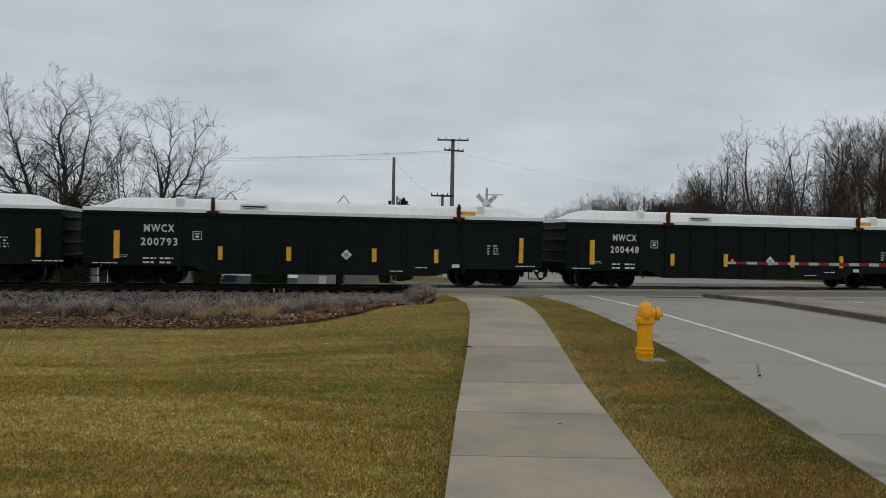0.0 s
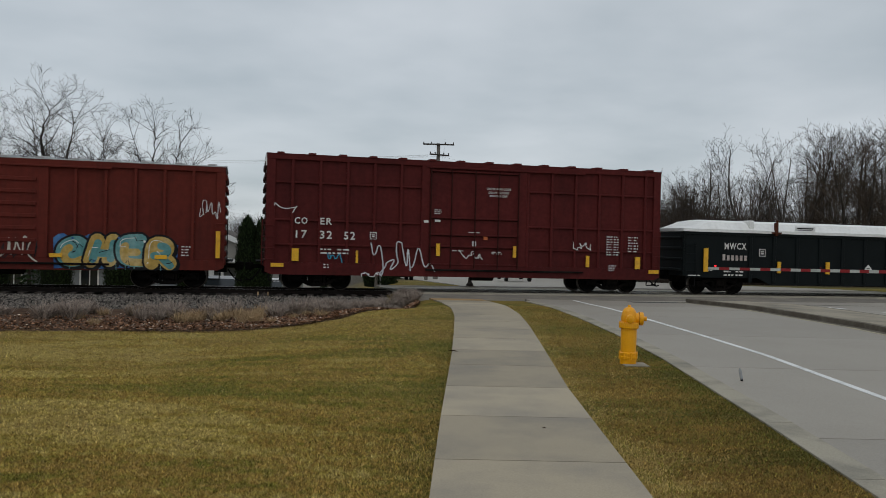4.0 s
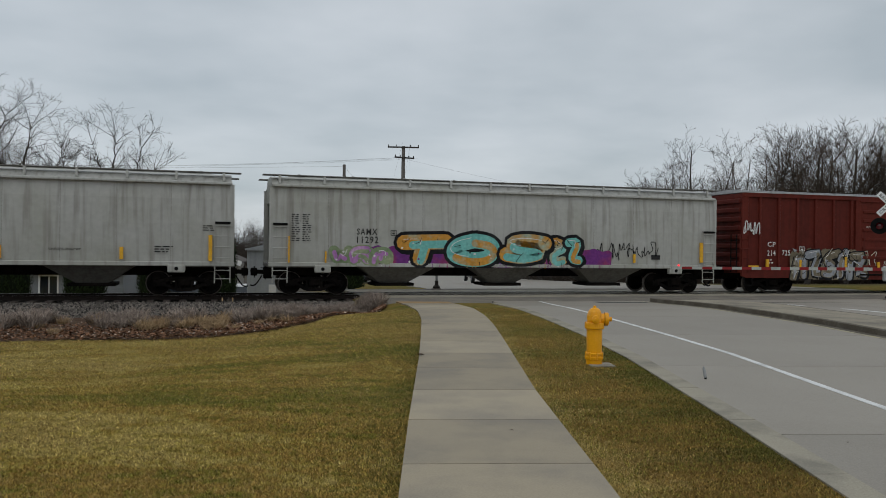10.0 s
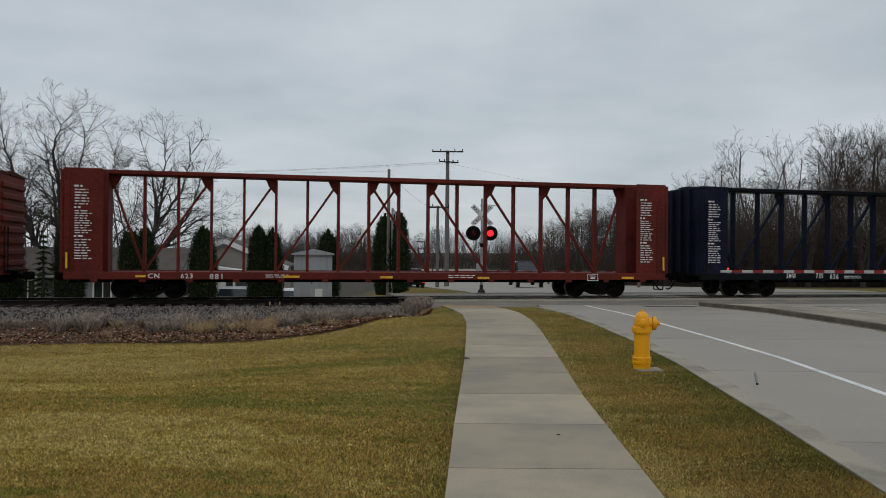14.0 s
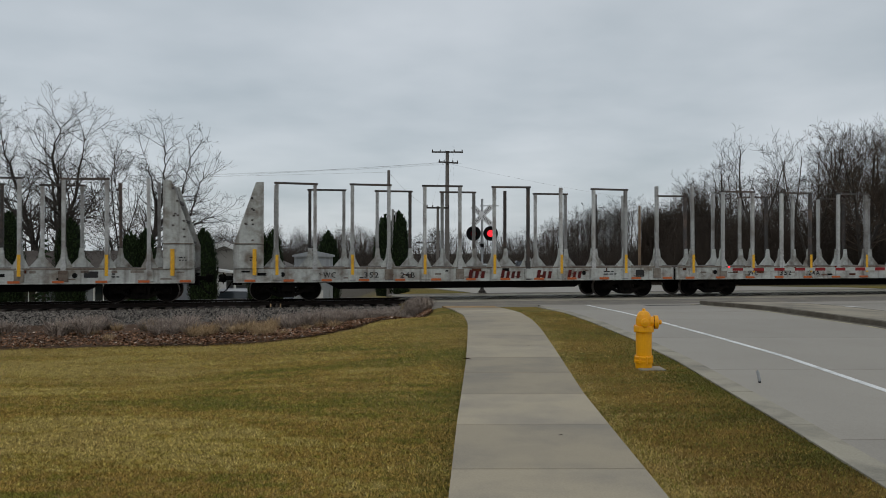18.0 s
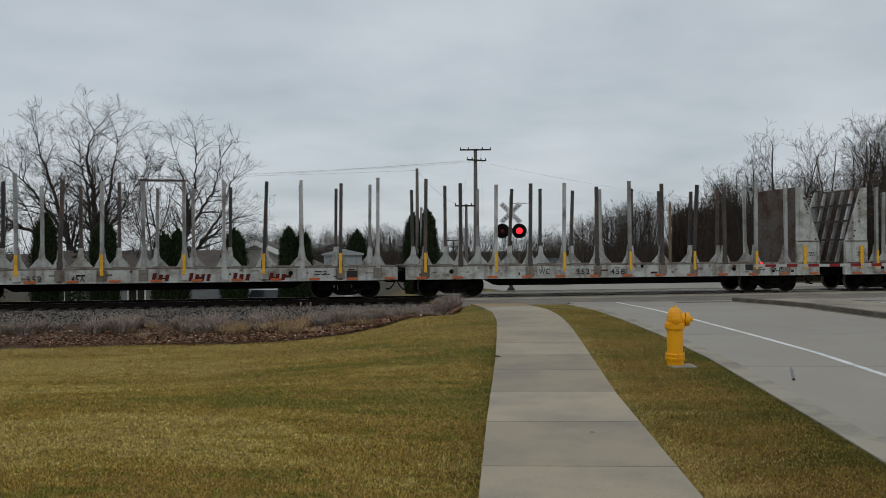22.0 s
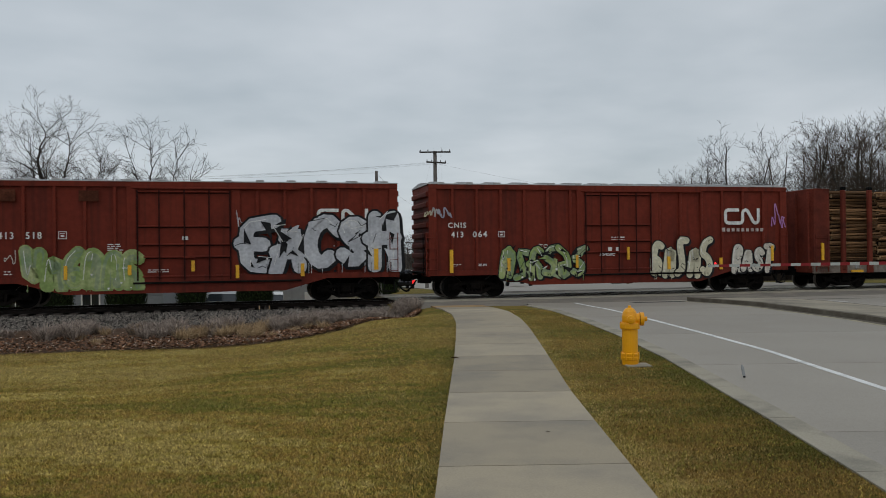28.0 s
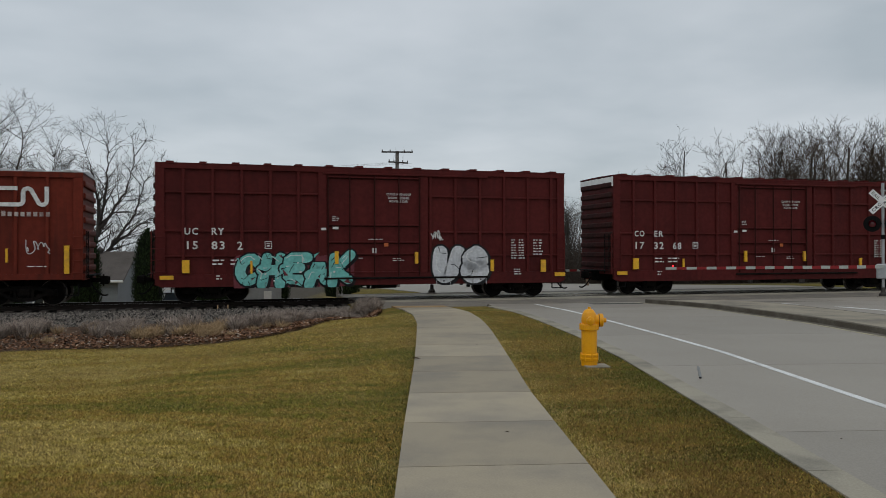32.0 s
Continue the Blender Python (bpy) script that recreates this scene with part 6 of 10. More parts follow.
# ---- pulpwood car, loaded ----
def pulpwood(label, l, r, left_head, right_head):
    n = r - l
    h = n / 2
    car = enter(tagged(new("loaded_log_car"), label, "log car", "freight cars of the train"), l, r)
    for s in (1, -1):
        ya, yb = sorted((s * FACE, s * (FACE + 0.14)))
        part("side_sill", soft_box(-h, h, ya, yb, 0.72, 1.14, 0.015), M["flat_dirty"], car)
    part("deck", soft_box(-h, h, FACE + 0.1, -FACE - 0.1, 1.08, 1.18, 0.01), M["timber_deck"], car)
    bm = bmesh.new()
    side_profile(bm, [(-h + 2.8, 1.0), (-h + 4.0, 0.42), (h - 4.0, 0.42), (h - 2.8, 1.0)], -0.5, 0.5)
    bmesh.ops.recalc_face_normals(bm, faces=bm.faces[:])
    part("fishbelly_sill", bm, M["black"], car)
    part("centre_sill", soft_box(-h + 0.1, h - 0.1, -0.35, 0.35, 0.62, 1.08, 0.02), M["black"], car)
    for sgn, head in ((-1, left_head), (1, right_head)):
        x0, x1 = sorted((sgn * h, sgn * (h - 0.14)))
        part("bulkhead", soft_box(x0, x1, FACE + 0.02, -FACE - 0.02, 0.75, 4.42, 0.02), M[head], car)
        x0, x1 = sorted((sgn * h, sgn * (h - 0.82)))
        for y in (FACE, -FACE - 0.08):
            part("bulkhead_side", soft_box(x0, x1, y, y + 0.08, 0.74, 4.42, 0.02), M[head], car)
        reflector(car, sgn * (h - 0.4) - 0.06, sgn * (h - 0.4) + 0.06, 1.3, 2.05)
        ladder(car, sgn * (h - 0.4) - 0.3, sgn * (h - 0.4) + 0.3, 0.8, 2.5, 4, FACE - 0.03, head)
        for y in np.linspace(FACE + 0.3, -FACE - 0.3, 4):
            a, b = sorted((sgn * h, sgn * (h + 0.1)))
            part("bulkhead_rib", soft_box(a, b, float(y) - 0.06, float(y) + 0.06, 0.9, 4.3, 0.02), M[head], car)
    bays = 6
    inner0, inner1 = -h + 0.85, h - 0.85
    bw = (inner1 - inner0) / bays
    stake = mesh_of(soft_box(-0.095, 0.095, FACE - 0.1, FACE + 0.06, 0.86, 4.36, 0.02), "stake")
    cap = mesh_of(soft_box(-0.1, 0.1, FACE - 0.11, FACE + 0.07, 4.36, 4.5, 0.02), "stake_cap")
    for b in range(bays):
        for f in (0.24, 0.76):
            for s in (0, 180):
                p = part("stake", stake, M["stake_brown"], car)
                p.matrix_local = pose(inner0 + bw * (b + f), 0, 0, 0, 0, s)
                part("stake_cap", cap, M["black"], p)
            x = inner0 + bw * (b + f)
            part("stake_pocket", soft_box(x - 0.16, x + 0.16, FACE - 0.07, FACE + 0.05, 0.72, 1.12, 0.015), M["stake_brown"], car)
        x = inner0 + bw * (b + 0.5)
        part("winch", soft_box(x - 0.09, x + 0.09, FACE - 0.05, FACE + 0.02, 0.90, 1.08, 0.02), M["stake_grey"], car)
        if b % 2 == 0:
            reflector(car, x - 0.3, x + 0.3, 0.75, 0.85)
    # logs: the outer faces piece by piece, the heart of the stack as one near-black block
    rnd = random.Random(int(abs(l)))
    shapes = []
    for i in range(8):
        bm = bmesh.new()
        rad = 0.5
        k, seg = 7, 3
        rings = []
        for j in range(seg + 1):
            rings.append([bm.verts.new((-0.5 + j / seg, rad * rnd.uniform(0.88, 1.1) * math.cos(a * math.tau / k), rad * rnd.uniform(0.88, 1.1) * math.sin(a * math.tau / k) + 0.08 * math.sin(j + i))) for a in range(k)])
        for p, q in zip(rings, rings[1:]):
            for a in range(k):
                bm.faces.new((p[a], q[a], q[(a + 1) % k], p[(a + 1) % k])).smooth = True
        for q in (rings[0][::-1], rings[-1]):
            bm.faces.new(q).material_index = 1
        bmesh.ops.recalc_face_normals(bm, faces=bm.faces[:])
        shapes.append(mesh_of(bm, "log"))
    wood = [M["log_bark"], M["log_end"]]
    core = bmesh.new()
    for b in range(bays):
        x = inner0 + bw * (b + 0.5)
        z = 1.2
        tilt = rnd.uniform(-1.5, 1.5)
        ceiling = rnd.uniform(4.2, 4.42)
        while z < ceiling:
            d = rnd.choice((0.06, 0.07, 0.08, 0.09, 0.10, 0.12, 0.15))
            lg = part("log", rnd.choice(shapes), wood, car)
            tilt += rnd.uniform(-2.2, 2.2) - tilt * 0.3
            size = bw * rnd.uniform(0.9, 1.04)
            lg.matrix_local = pose(x + rnd.uniform(-0.16, 0.16), FACE + 0.06 + d / 2 + rnd.uniform(0.0, 0.22), z + d / 2, rnd.uniform(0, 60), tilt, rnd.uniform(-1, 1)) @ Matrix.Diagonal((size, d * 1.12, d * 1.12, 1))
            z += d * rnd.uniform(0.98, 1.28)
        for i in range(9):
            d = rnd.choice((0.13, 0.16, 0.2, 0.24))
            y = FACE + 0.35 + i * 0.28
            lg = part("log", rnd.choice(shapes), wood, car)
            lg.matrix_local = pose(x + rnd.uniform(-0.05, 0.05), y, ceiling - rnd.uniform(0.0, 0.12), rnd.uniform(0, 60), rnd.uniform(-1.5, 1.5), rnd.uniform(-2, 2)) @ Matrix.Diagonal((bw * 0.96, d, d, 1))
        # block behind the logs whose dark colour paints the shade in their gaps
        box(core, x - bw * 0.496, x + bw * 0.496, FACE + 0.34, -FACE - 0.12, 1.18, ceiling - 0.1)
    tagged(part("load_core", core, M["heap_gap_shade"], car), kind="stuff")
    running_gear(car, n, 1.95, 0.5)
    return car


# ---- the train, from its head backwards ----
car = gondola("black-green gondola car with a white fibreglass cover, number 200448", 5.06, 21.86, "200448", True, 65)
reflector(car, -7.44, -7.25, 0.99, 1.97)
reflector(car, -3.90, -3.75, 0.98, 1.47)
reflector(car, -1.48, -1.31, 0.97, 1.49)
reflector(car, 1.68, 1.85, 0.97, 1.48)
reflector(car, 4.07, 4.23, 0.96, 1.48)
reflector(car, 7.47, 7.63, 1.00, 1.98)
lettering(car, "MWCX", -6.45, -5.42, 1.94, 2.22)
lettering(car, "200448", -6.55, -5.31, 1.46, 1.74)
bars(car, -6.47, -5.34, 0.79, 1.09, 2, seed=66, cols=2)
mark_square(car, -4.79, -4.48, 1.68, 1.99)
bars(car, 6.18, 6.68, 1.30, 1.71, 4, seed=67, cols=2)
patch(car, 4.79, 5.08, 0.79, 0.92, "stencil")
bars(car, -8.15, -7.16, 0.79, 0.87, 1, seed=68)
bars(car, 2.38, 3.07, 0.60, 0.68, 1, seed=69)
bars(car, 3.35, 4.12, 0.74, 0.82, 1, seed=70)
bars(car, 7.34, 8.34, 0.83, 0.92, 1, seed=71)
bars(car, -7.24, -6.91, 1.02, 1.14, 2, seed=72)
diamond(car, 0.72, 1.23, 0.2)
car = gondola("black-green gondola car with a white fibreglass cover, number 200793", -12.87, 4.04, "200793", True, 66)
reflector(car, -7.44, -7.25, 0.99, 1.97)
reflector(car, -3.90, -3.75, 0.98, 1.47)
reflector(car, -1.48, -1.31, 0.97, 1.49)
reflector(car, 1.68, 1.85, 0.97, 1.48)
reflector(car, 4.07, 4.23, 0.96, 1.48)
reflector(car, 7.47, 7.63, 1.00, 1.98)
lettering(car, "MWCX", -6.45, -5.42, 1.94, 2.22)
lettering(car, "200793", -6.55, -5.31, 1.46, 1.74)
bars(car, -6.47, -5.34, 0.79, 1.09, 2, seed=67, cols=2)
mark_square(car, -4.79, -4.48, 1.68, 1.99)
bars(car, 6.18, 6.68, 1.30, 1.71, 4, seed=68, cols=2)
patch(car, 4.79, 5.08, 0.79, 0.92, "stencil")
bars(car, -8.15, -7.16, 0.79, 0.87, 1, seed=69)
bars(car, 2.38, 3.07, 0.60, 0.68, 1, seed=70)
bars(car, 3.35, 4.12, 0.74, 0.82, 1, seed=71)
bars(car, 7.34, 8.34, 0.83, 0.92, 1, seed=72)
bars(car, -7.24, -6.91, 1.02, 1.14, 2, seed=73)
diamond(car, 0.72, 1.23, 0.2)
car = gondola("black-green gondola car with a white fibreglass cover, number 200502", -30.12, -13.57, "200502", False, 67)
reflector(car, -7.44, -7.25, 0.99, 1.97)
reflector(car, -3.90, -3.75, 0.98, 1.47)
reflector(car, -1.48, -1.31, 0.97, 1.49)
reflector(car, 1.68, 1.85, 0.97, 1.48)
reflector(car, 4.07, 4.23, 0.96, 1.48)
reflector(car, 7.47, 7.63, 1.00, 1.98)
lettering(car, "MWCX", -6.45, -5.42, 1.94, 2.22)
lettering(car, "200502", -6.55, -5.31, 1.46, 1.74)
bars(car, -6.47, -5.34, 0.79, 1.09, 2, seed=68, cols=2)
mark_square(car, -4.79, -4.48, 1.68, 1.99)
bars(car, 6.18, 6.68, 1.30, 1.71, 4, seed=69, cols=2)
patch(car, 4.79, 5.08, 0.79, 0.92, "stencil")
bars(car, -8.15, -7.16, 0.79, 0.87, 1, seed=70)
bars(car, 2.38, 3.07, 0.60, 0.68, 1, seed=71)
bars(car, 3.35, 4.12, 0.74, 0.82, 1, seed=72)
bars(car, 7.34, 8.34, 0.83, 0.92, 1, seed=73)
bars(car, -7.24, -6.91, 1.02, 1.14, 2, seed=74)
diamond(car, 0.72, 1.23, 0.2)
car = gondola("black-green gondola car with a white fibreglass cover, number 200612", -48.14, -31.43, "200612", True, 68)
reflector(car, -7.44, -7.25, 0.99, 1.97)
reflector(car, -3.90, -3.75, 0.98, 1.47)
reflector(car, -1.48, -1.31, 0.97, 1.49)
reflector(car, 1.68, 1.85, 0.97, 1.48)
reflector(car, 4.07, 4.23, 0.96, 1.48)
reflector(car, 7.47, 7.63, 1.00, 1.98)
lettering(car, "MWCX", -6.45, -5.42, 1.94, 2.22)
blocks(car, -6.55, -5.31, 1.46, 1.74, 6)
bars(car, -6.47, -5.34, 0.79, 1.09, 2, seed=69, cols=2)
mark_square(car, -4.79, -4.48, 1.68, 1.99)
bars(car, 6.18, 6.68, 1.30, 1.71, 4, seed=70, cols=2)
patch(car, 4.79, 5.08, 0.79, 0.92, "stencil")
bars(car, -8.15, -7.16, 0.79, 0.87, 1, seed=71)
bars(car, 2.38, 3.07, 0.60, 0.68, 1, seed=72)
bars(car, 3.35, 4.12, 0.74, 0.82, 1, seed=73)
bars(car, 7.34, 8.34, 0.83, 0.92, 1, seed=74)
bars(car, -7.24, -6.91, 1.02, 1.14, 2, seed=75)
diamond(car, 0.72, 1.23, 0.2)
car = boxcar("tall maroon boxcar with plug doors and chalky scrawls", -65.16, -49.25, "box_maroon", "grid", 5.06, (-1.84, 1.82), ends="end_maroon")
lettering(car, "CO", -6.91, -6.44, 2.48, 2.73)
lettering(car, "ER", -5.97, -5.54, 2.48, 2.73)
lettering(car, "17", -6.86, -6.45, 1.96, 2.25)
lettering(car, "32", -5.98, -5.52, 1.95, 2.25)
lettering(car, "52", -5.08, -4.66, 1.94, 2.24)
mark_square(car, -4.10, -3.85, 1.98, 2.25)
reflector(car, -6.99, -6.74, 1.11, 1.57)
reflector(car, -4.62, -4.54, 1.07, 1.54)
reflector(car, -1.53, -1.39, 1.40, 1.88)
reflector(car, 1.58, 1.70, 1.40, 1.85)
reflector(car, 4.68, 4.81, 1.08, 1.54)
reflector(car, 6.84, 7.05, 1.04, 1.53)
reflector(car, -7.74, -7.28, 0.88, 1.02)
reflector(car, 7.46, 7.90, 0.86, 1.01)
bars(car, -5.94, -4.69, 1.36, 1.63, 2, seed=70, cols=2)
bars(car, -5.82, -5.57, 0.84, 1.05, 2, seed=71)
lettering(car, "CLOSE AND LOCK", 0.46, 1.45, 4.02, 4.11)
lettering(car, "DOOR BEFORE", 0.53, 1.35, 3.88, 3.97)
lettering(car, "MOVING CAR", 0.58, 1.30, 3.75, 3.84)
bars(car, 5.57, 6.21, 1.55, 2.38, 8, seed=72, cols=2)
bars(car, 6.52, 7.03, 1.70, 2.38, 6, seed=73, cols=2)
bars(car, -1.62, -1.33, 3.00, 3.21, 3, seed=74)
patch(car, -2.03, -1.85, 2.67, 2.76, "stencil")
patch(car, -0.09, 0.07, 1.78, 2.00, "stencil")
patch(car, -1.60, -1.38, 2.71, 2.80, "stencil")
patch(car, 0.37, 0.53, 2.06, 2.22, "orange")
bars(car, -0.90, -0.33, 1.59, 1.65, 1, seed=75)
bars(car, 0.71, 1.18, 1.50, 1.63, 2, seed=76)
bars(car, -0.25, 0.42, 2.31, 2.37, 1, seed=77)
bars(car, 5.69, 6.07, 0.92, 1.20, 3, seed=78)
graffiti(car, -7.65, -6.62, 2.87, 3.34, 1, "white", seed=79, tag=True, fat=0.020, jag=0.06)
graffiti(car, -4.05, -1.57, 0.56, 2.01, 4, "chrome", seed=80, tag=True, fat=0.030, jag=0.06)
graffiti(car, -0.64, 0.33, 1.28, 1.67, 3, "white", seed=81, tag=True, fat=0.020, jag=0.06)
graffiti(car, -5.66, -5.13, 1.06, 1.44, 2, "sky", seed=82, tag=True, fat=0.020, jag=0.06)
graffiti(car, 4.12, 4.97, 1.70, 2.15, 3, "white", seed=83, tag=True, fat=0.020, jag=0.06)
graffiti(car, -4.44, -3.63, 0.55, 0.79, 3, "white", seed=84, tag=True, fat=0.020, jag=0.06)
car = boxcar("brown boxcar with ribbed door and pale graffiti", -82.38, -66.60, "box_brown", "ribbed", 4.58, (-1.39, 1.70))
lettering(car, "214", -6.75, -6.14, 1.70, 1.99)
lettering(car, "825", -5.86, -5.26, 1.72, 2.01)
lettering(car, "CP", -6.80, -6.32, 2.05, 2.31)
mark_square(car, -4.79, -4.57, 1.90, 2.11)
reflector(car, -7.66, -7.53, 1.05, 2.00)
reflector(car, -5.75, -5.34, 1.04, 1.16)
reflector(car, -4.08, -3.69, 1.06, 1.19)
reflector(car, -2.22, -1.81, 1.09, 1.21)
reflector(car, -0.05, 0.37, 1.07, 1.20)
reflector(car, 2.08, 2.49, 1.08, 1.21)
reflector(car, 5.52, 5.93, 1.08, 1.22)
reflector(car, 7.59, 7.74, 1.15, 2.12)
graffiti(car, -5.05, -1.70, 0.62, 2.09, 4, "lilac", seed=71, line="steelblue", second="cream", word="MAGS")
graffiti(car, -6.60, -5.10, 0.66, 1.40, 3, "lilac", seed=70, line="pinkish", second="moss", jag=0.05)
graffiti(car, -1.39, 1.71, 0.88, 1.92, 7, "ivory", seed=72, tag=True, fat=0.030, jag=0.06)
graffiti(car, -1.28, 1.71, 0.88, 1.74, 6, "ink", seed=73, tag=True, fat=0.020, jag=0.06)
graffiti(car, 2.32, 6.17, 0.70, 1.91, 4, "teal", seed=74, halo="royal", second="mustard", word="CHER")
graffiti(car, -7.75, -7.07, 3.06, 3.43, 3, "white", seed=75, tag=True, fat=0.020, jag=0.06)
graffiti(car, -7.74, -6.87, 2.58, 2.98, 4, "ivory", seed=76, tag=True, fat=0.012, jag=0.06)
graffiti(car, 6.99, 7.74, 2.52, 3.37, 3, "white", seed=77, tag=True, fat=0.015, jag=0.06)
bars(car, -1.20, -0.66, 2.86, 2.97, 2, seed=78)
bars(car, -0.15, 0.45, 2.39, 2.46, 1, seed=79)
bars(car, 6.41, 6.78, 1.18, 1.59, 4, seed=80)
patch(car, -7.42, -7.09, 1.05, 1.14, "sign_red")
car = boxcar("brown boxcar with bright blue graffiti lettering", -99.83, -83.78, "box_brown", "ribbed", 4.58, (-1.30, 1.76))
blocks(car, -6.78, -4.51, 3.47, 3.79, 8)
blocks(car, -6.78, -5.11, 3.10, 3.38, 7)
blocks(car, -6.77, -4.95, 2.76, 3.06, 7)
lettering(car, "CP", -6.73, -6.20, 2.25, 2.51)
lettering(car, "214", -6.72, -6.08, 1.85, 2.15)
lettering(car, "003", -5.87, -5.18, 1.86, 2.17)
bars(car, -6.72, -6.31, 1.53, 1.77, 2, seed=72)
mark_square(car, -4.96, -4.67, 2.24, 2.51, "yellow")
graffiti(car, -5.20, -1.36, 0.65, 2.28, 6, "teal", seed=73, line="ink", halo="moss", second="ivory", jag=0.05)
graffiti(car, -5.25, -1.57, 0.79, 2.15, 3, "steelblue", seed=74, line="ivory", second="mustard", fat=0.13, jag=0.08, base=0.06)
graffiti(car, -7.77, -5.10, 0.61, 1.25, 4, "green", seed=75, line="ink", halo="moss", second="amber", fat=0.17, jag=0.05)
graffiti(car, -1.30, 1.58, 0.69, 2.15, 5, "ivory", seed=76, line="tan", halo="moss", second="mustard", fat=0.15, jag=0.08)
graffiti(car, -1.30, 1.50, 0.77, 2.04, 4, "ink", seed=77, tag=True, fat=0.030, jag=0.06)
graffiti(car, -0.10, 1.07, 0.67, 1.31, 2, "green", seed=78, line="moss")
graffiti(car, 1.76, 7.49, 0.65, 2.19, 6, "sky", seed=79, line="ink", halo="tan", fat=0.25, word="GTYEO")
graffiti(car, 7.24, 7.77, 1.68, 1.95, 3, "white", seed=80, tag=True, fat=0.020, jag=0.06)
graffiti(car, 2.80, 4.37, 2.28, 2.94, 5, "ink", seed=81, tag=True, fat=0.012, jag=0.06)
reflector(car, -6.66, -6.15, 1.17, 1.33)
reflector(car, -4.86, -4.28, 1.13, 1.23)
reflector(car, -2.20, -1.77, 1.15, 1.24)
patch(car, -1.32, -1.03, 2.73, 3.09, "sign_white")
bars(car, 6.31, 6.95, 1.89, 2.56, 5, seed=82, cols=2)
patch(car, -3.15, -2.55, 1.11, 1.52, "stencil_dark")
patch(car, 6.53, 6.86, 1.53, 1.69, "stencil_dark")
patch(car, -7.55, -6.96, 1.12, 1.22, "sign_red")
car = boxcar("faded pink boxcar with white graffiti and rust patches", -116.97, -100.91, "box_pink", "ribbed", 4.60, (-1.38, 1.64), roof="rust_patch")
blocks(car, -7.09, -5.92, 3.24, 3.90, 2, slant=0.25)
blocks(car, -5.79, -4.07, 3.26, 3.91, 4, slant=0.25)
lettering(car, "CP", -7.08, -6.54, 2.59, 2.84)
lettering(car, "AA", -6.16, -5.64, 2.59, 2.85)
lettering(car, "211", -7.07, -6.45, 2.22, 2.45)
lettering(car, "034", -6.18, -5.54, 2.24, 2.48)
mark_square(car, -5.12, -4.84, 2.58, 2.86)
patch(car, -6.35, -5.55, 3.98, 4.40, "rust_patch")
patch(car, -3.67, -2.71, 4.02, 4.52, "rust_patch")
patch(car, 3.51, 4.38, 3.95, 4.25, "rust_patch")
patch(car, 6.17, 6.97, 3.98, 4.27, "rust_patch")
patch(car, -7.15, -6.38, 1.15, 1.67, "rust_patch")
reflector(car, -7.80, -7.31, 1.20, 1.39)
reflector(car, -5.17, -4.69, 1.21, 1.35)
reflector(car, -2.46, -1.95, 1.15, 1.27)
reflector(car, -0.11, 0.40, 1.04, 1.14)
reflector(car, 2.06, 2.48, 1.17, 1.28)
reflector(car, 4.66, 5.10, 1.20, 1.31)
reflector(car, 7.19, 7.63, 1.19, 1.42)
graffiti(car, -6.07, -1.72, 0.69, 2.19, 6, "ivory", seed=73, line="moss", halo="ivory", fat=0.27, jag=0.03)
graffiti(car, -5.71, -1.82, 0.77, 2.05, 6, "ink", seed=74, tag=True, fat=0.022, base=0.06)
graffiti(car, -1.54, 1.84, 0.64, 2.15, 4, "pinkish", seed=75, line="ink", halo="pinkish", fat=0.16, jag=0.05)
graffiti(car, -1.54, 1.89, 0.64, 2.29, 5, "ink", seed=76, tag=True, fat=0.050, jag=0.06)
graffiti(car, 2.01, 6.22, 0.89, 2.16, 5, "ivory", seed=77, line="tan", halo="ivory", fat=0.27)
graffiti(car, 2.06, 6.13, 0.89, 2.06, 5, "ink", seed=78, tag=True, fat=0.022, base=0.06)
patch(car, 6.41, 6.93, 1.36, 1.76, "stencil")
patch(car, 6.45, 6.66, 1.43, 1.69, "stencil_dark")
patch(car, 6.70, 6.89, 1.43, 1.69, "stencil_dark")
graffiti(car, 6.56, 7.60, 1.54, 1.94, 3, "ink", seed=79, tag=True, fat=0.020, jag=0.06)
graffiti(car, -7.12, -6.40, 2.88, 3.19, 3, "ink", seed=80, tag=True, fat=0.020, jag=0.06)
graffiti(car, 6.99, 7.75, 3.19, 3.79, 6, "chrome", seed=81, tag=True, fat=0.020, jag=0.06)
bars(car, -7.07, -6.62, 1.73, 2.12, 3, seed=82)
bars(car, -6.17, -5.72, 1.75, 2.14, 3, seed=83)
bars(car, -2.62, -1.94, 2.33, 2.78, 4, seed=84)
car = boxcar("brown boxcar with blue and grey graffiti", -134.05, -118.23, "box_brown", "ribbed", 4.58, (-1.54, 1.53))
lettering(car, "214", -6.61, -6.18, 1.68, 1.93)
lettering(car, "725", -5.83, -5.41, 1.70, 1.94)
lettering(car, "CP", -6.60, -6.18, 2.08, 2.30)
mark_square(car, -4.92, -4.64, 1.91, 2.11)
graffiti(car, -5.31, -1.24, 0.63, 2.03, 5, "olive", seed=74, line="ink", second="slate", halo="olive", fat=0.15, jag=0.05)
graffiti(car, -1.37, 1.33, 1.00, 2.00, 5, "ivory", seed=75, tag=True, fat=0.020, jag=0.06)
graffiti(car, 1.33, 6.67, 0.67, 2.31, 6, "slate", seed=76, line="ink", halo="royal", second="steelblue", jag=0.05)
graffiti(car, -7.85, -7.00, 2.56, 3.32, 4, "white", seed=77, tag=True, fat=0.030, jag=0.06)
reflector(car, -7.60, -7.08, 1.08, 1.25)
reflector(car, -6.69, -6.56, 1.09, 1.53)
reflector(car, -4.93, -4.84, 1.06, 1.51)
reflector(car, -0.66, -0.53, 1.11, 1.45)
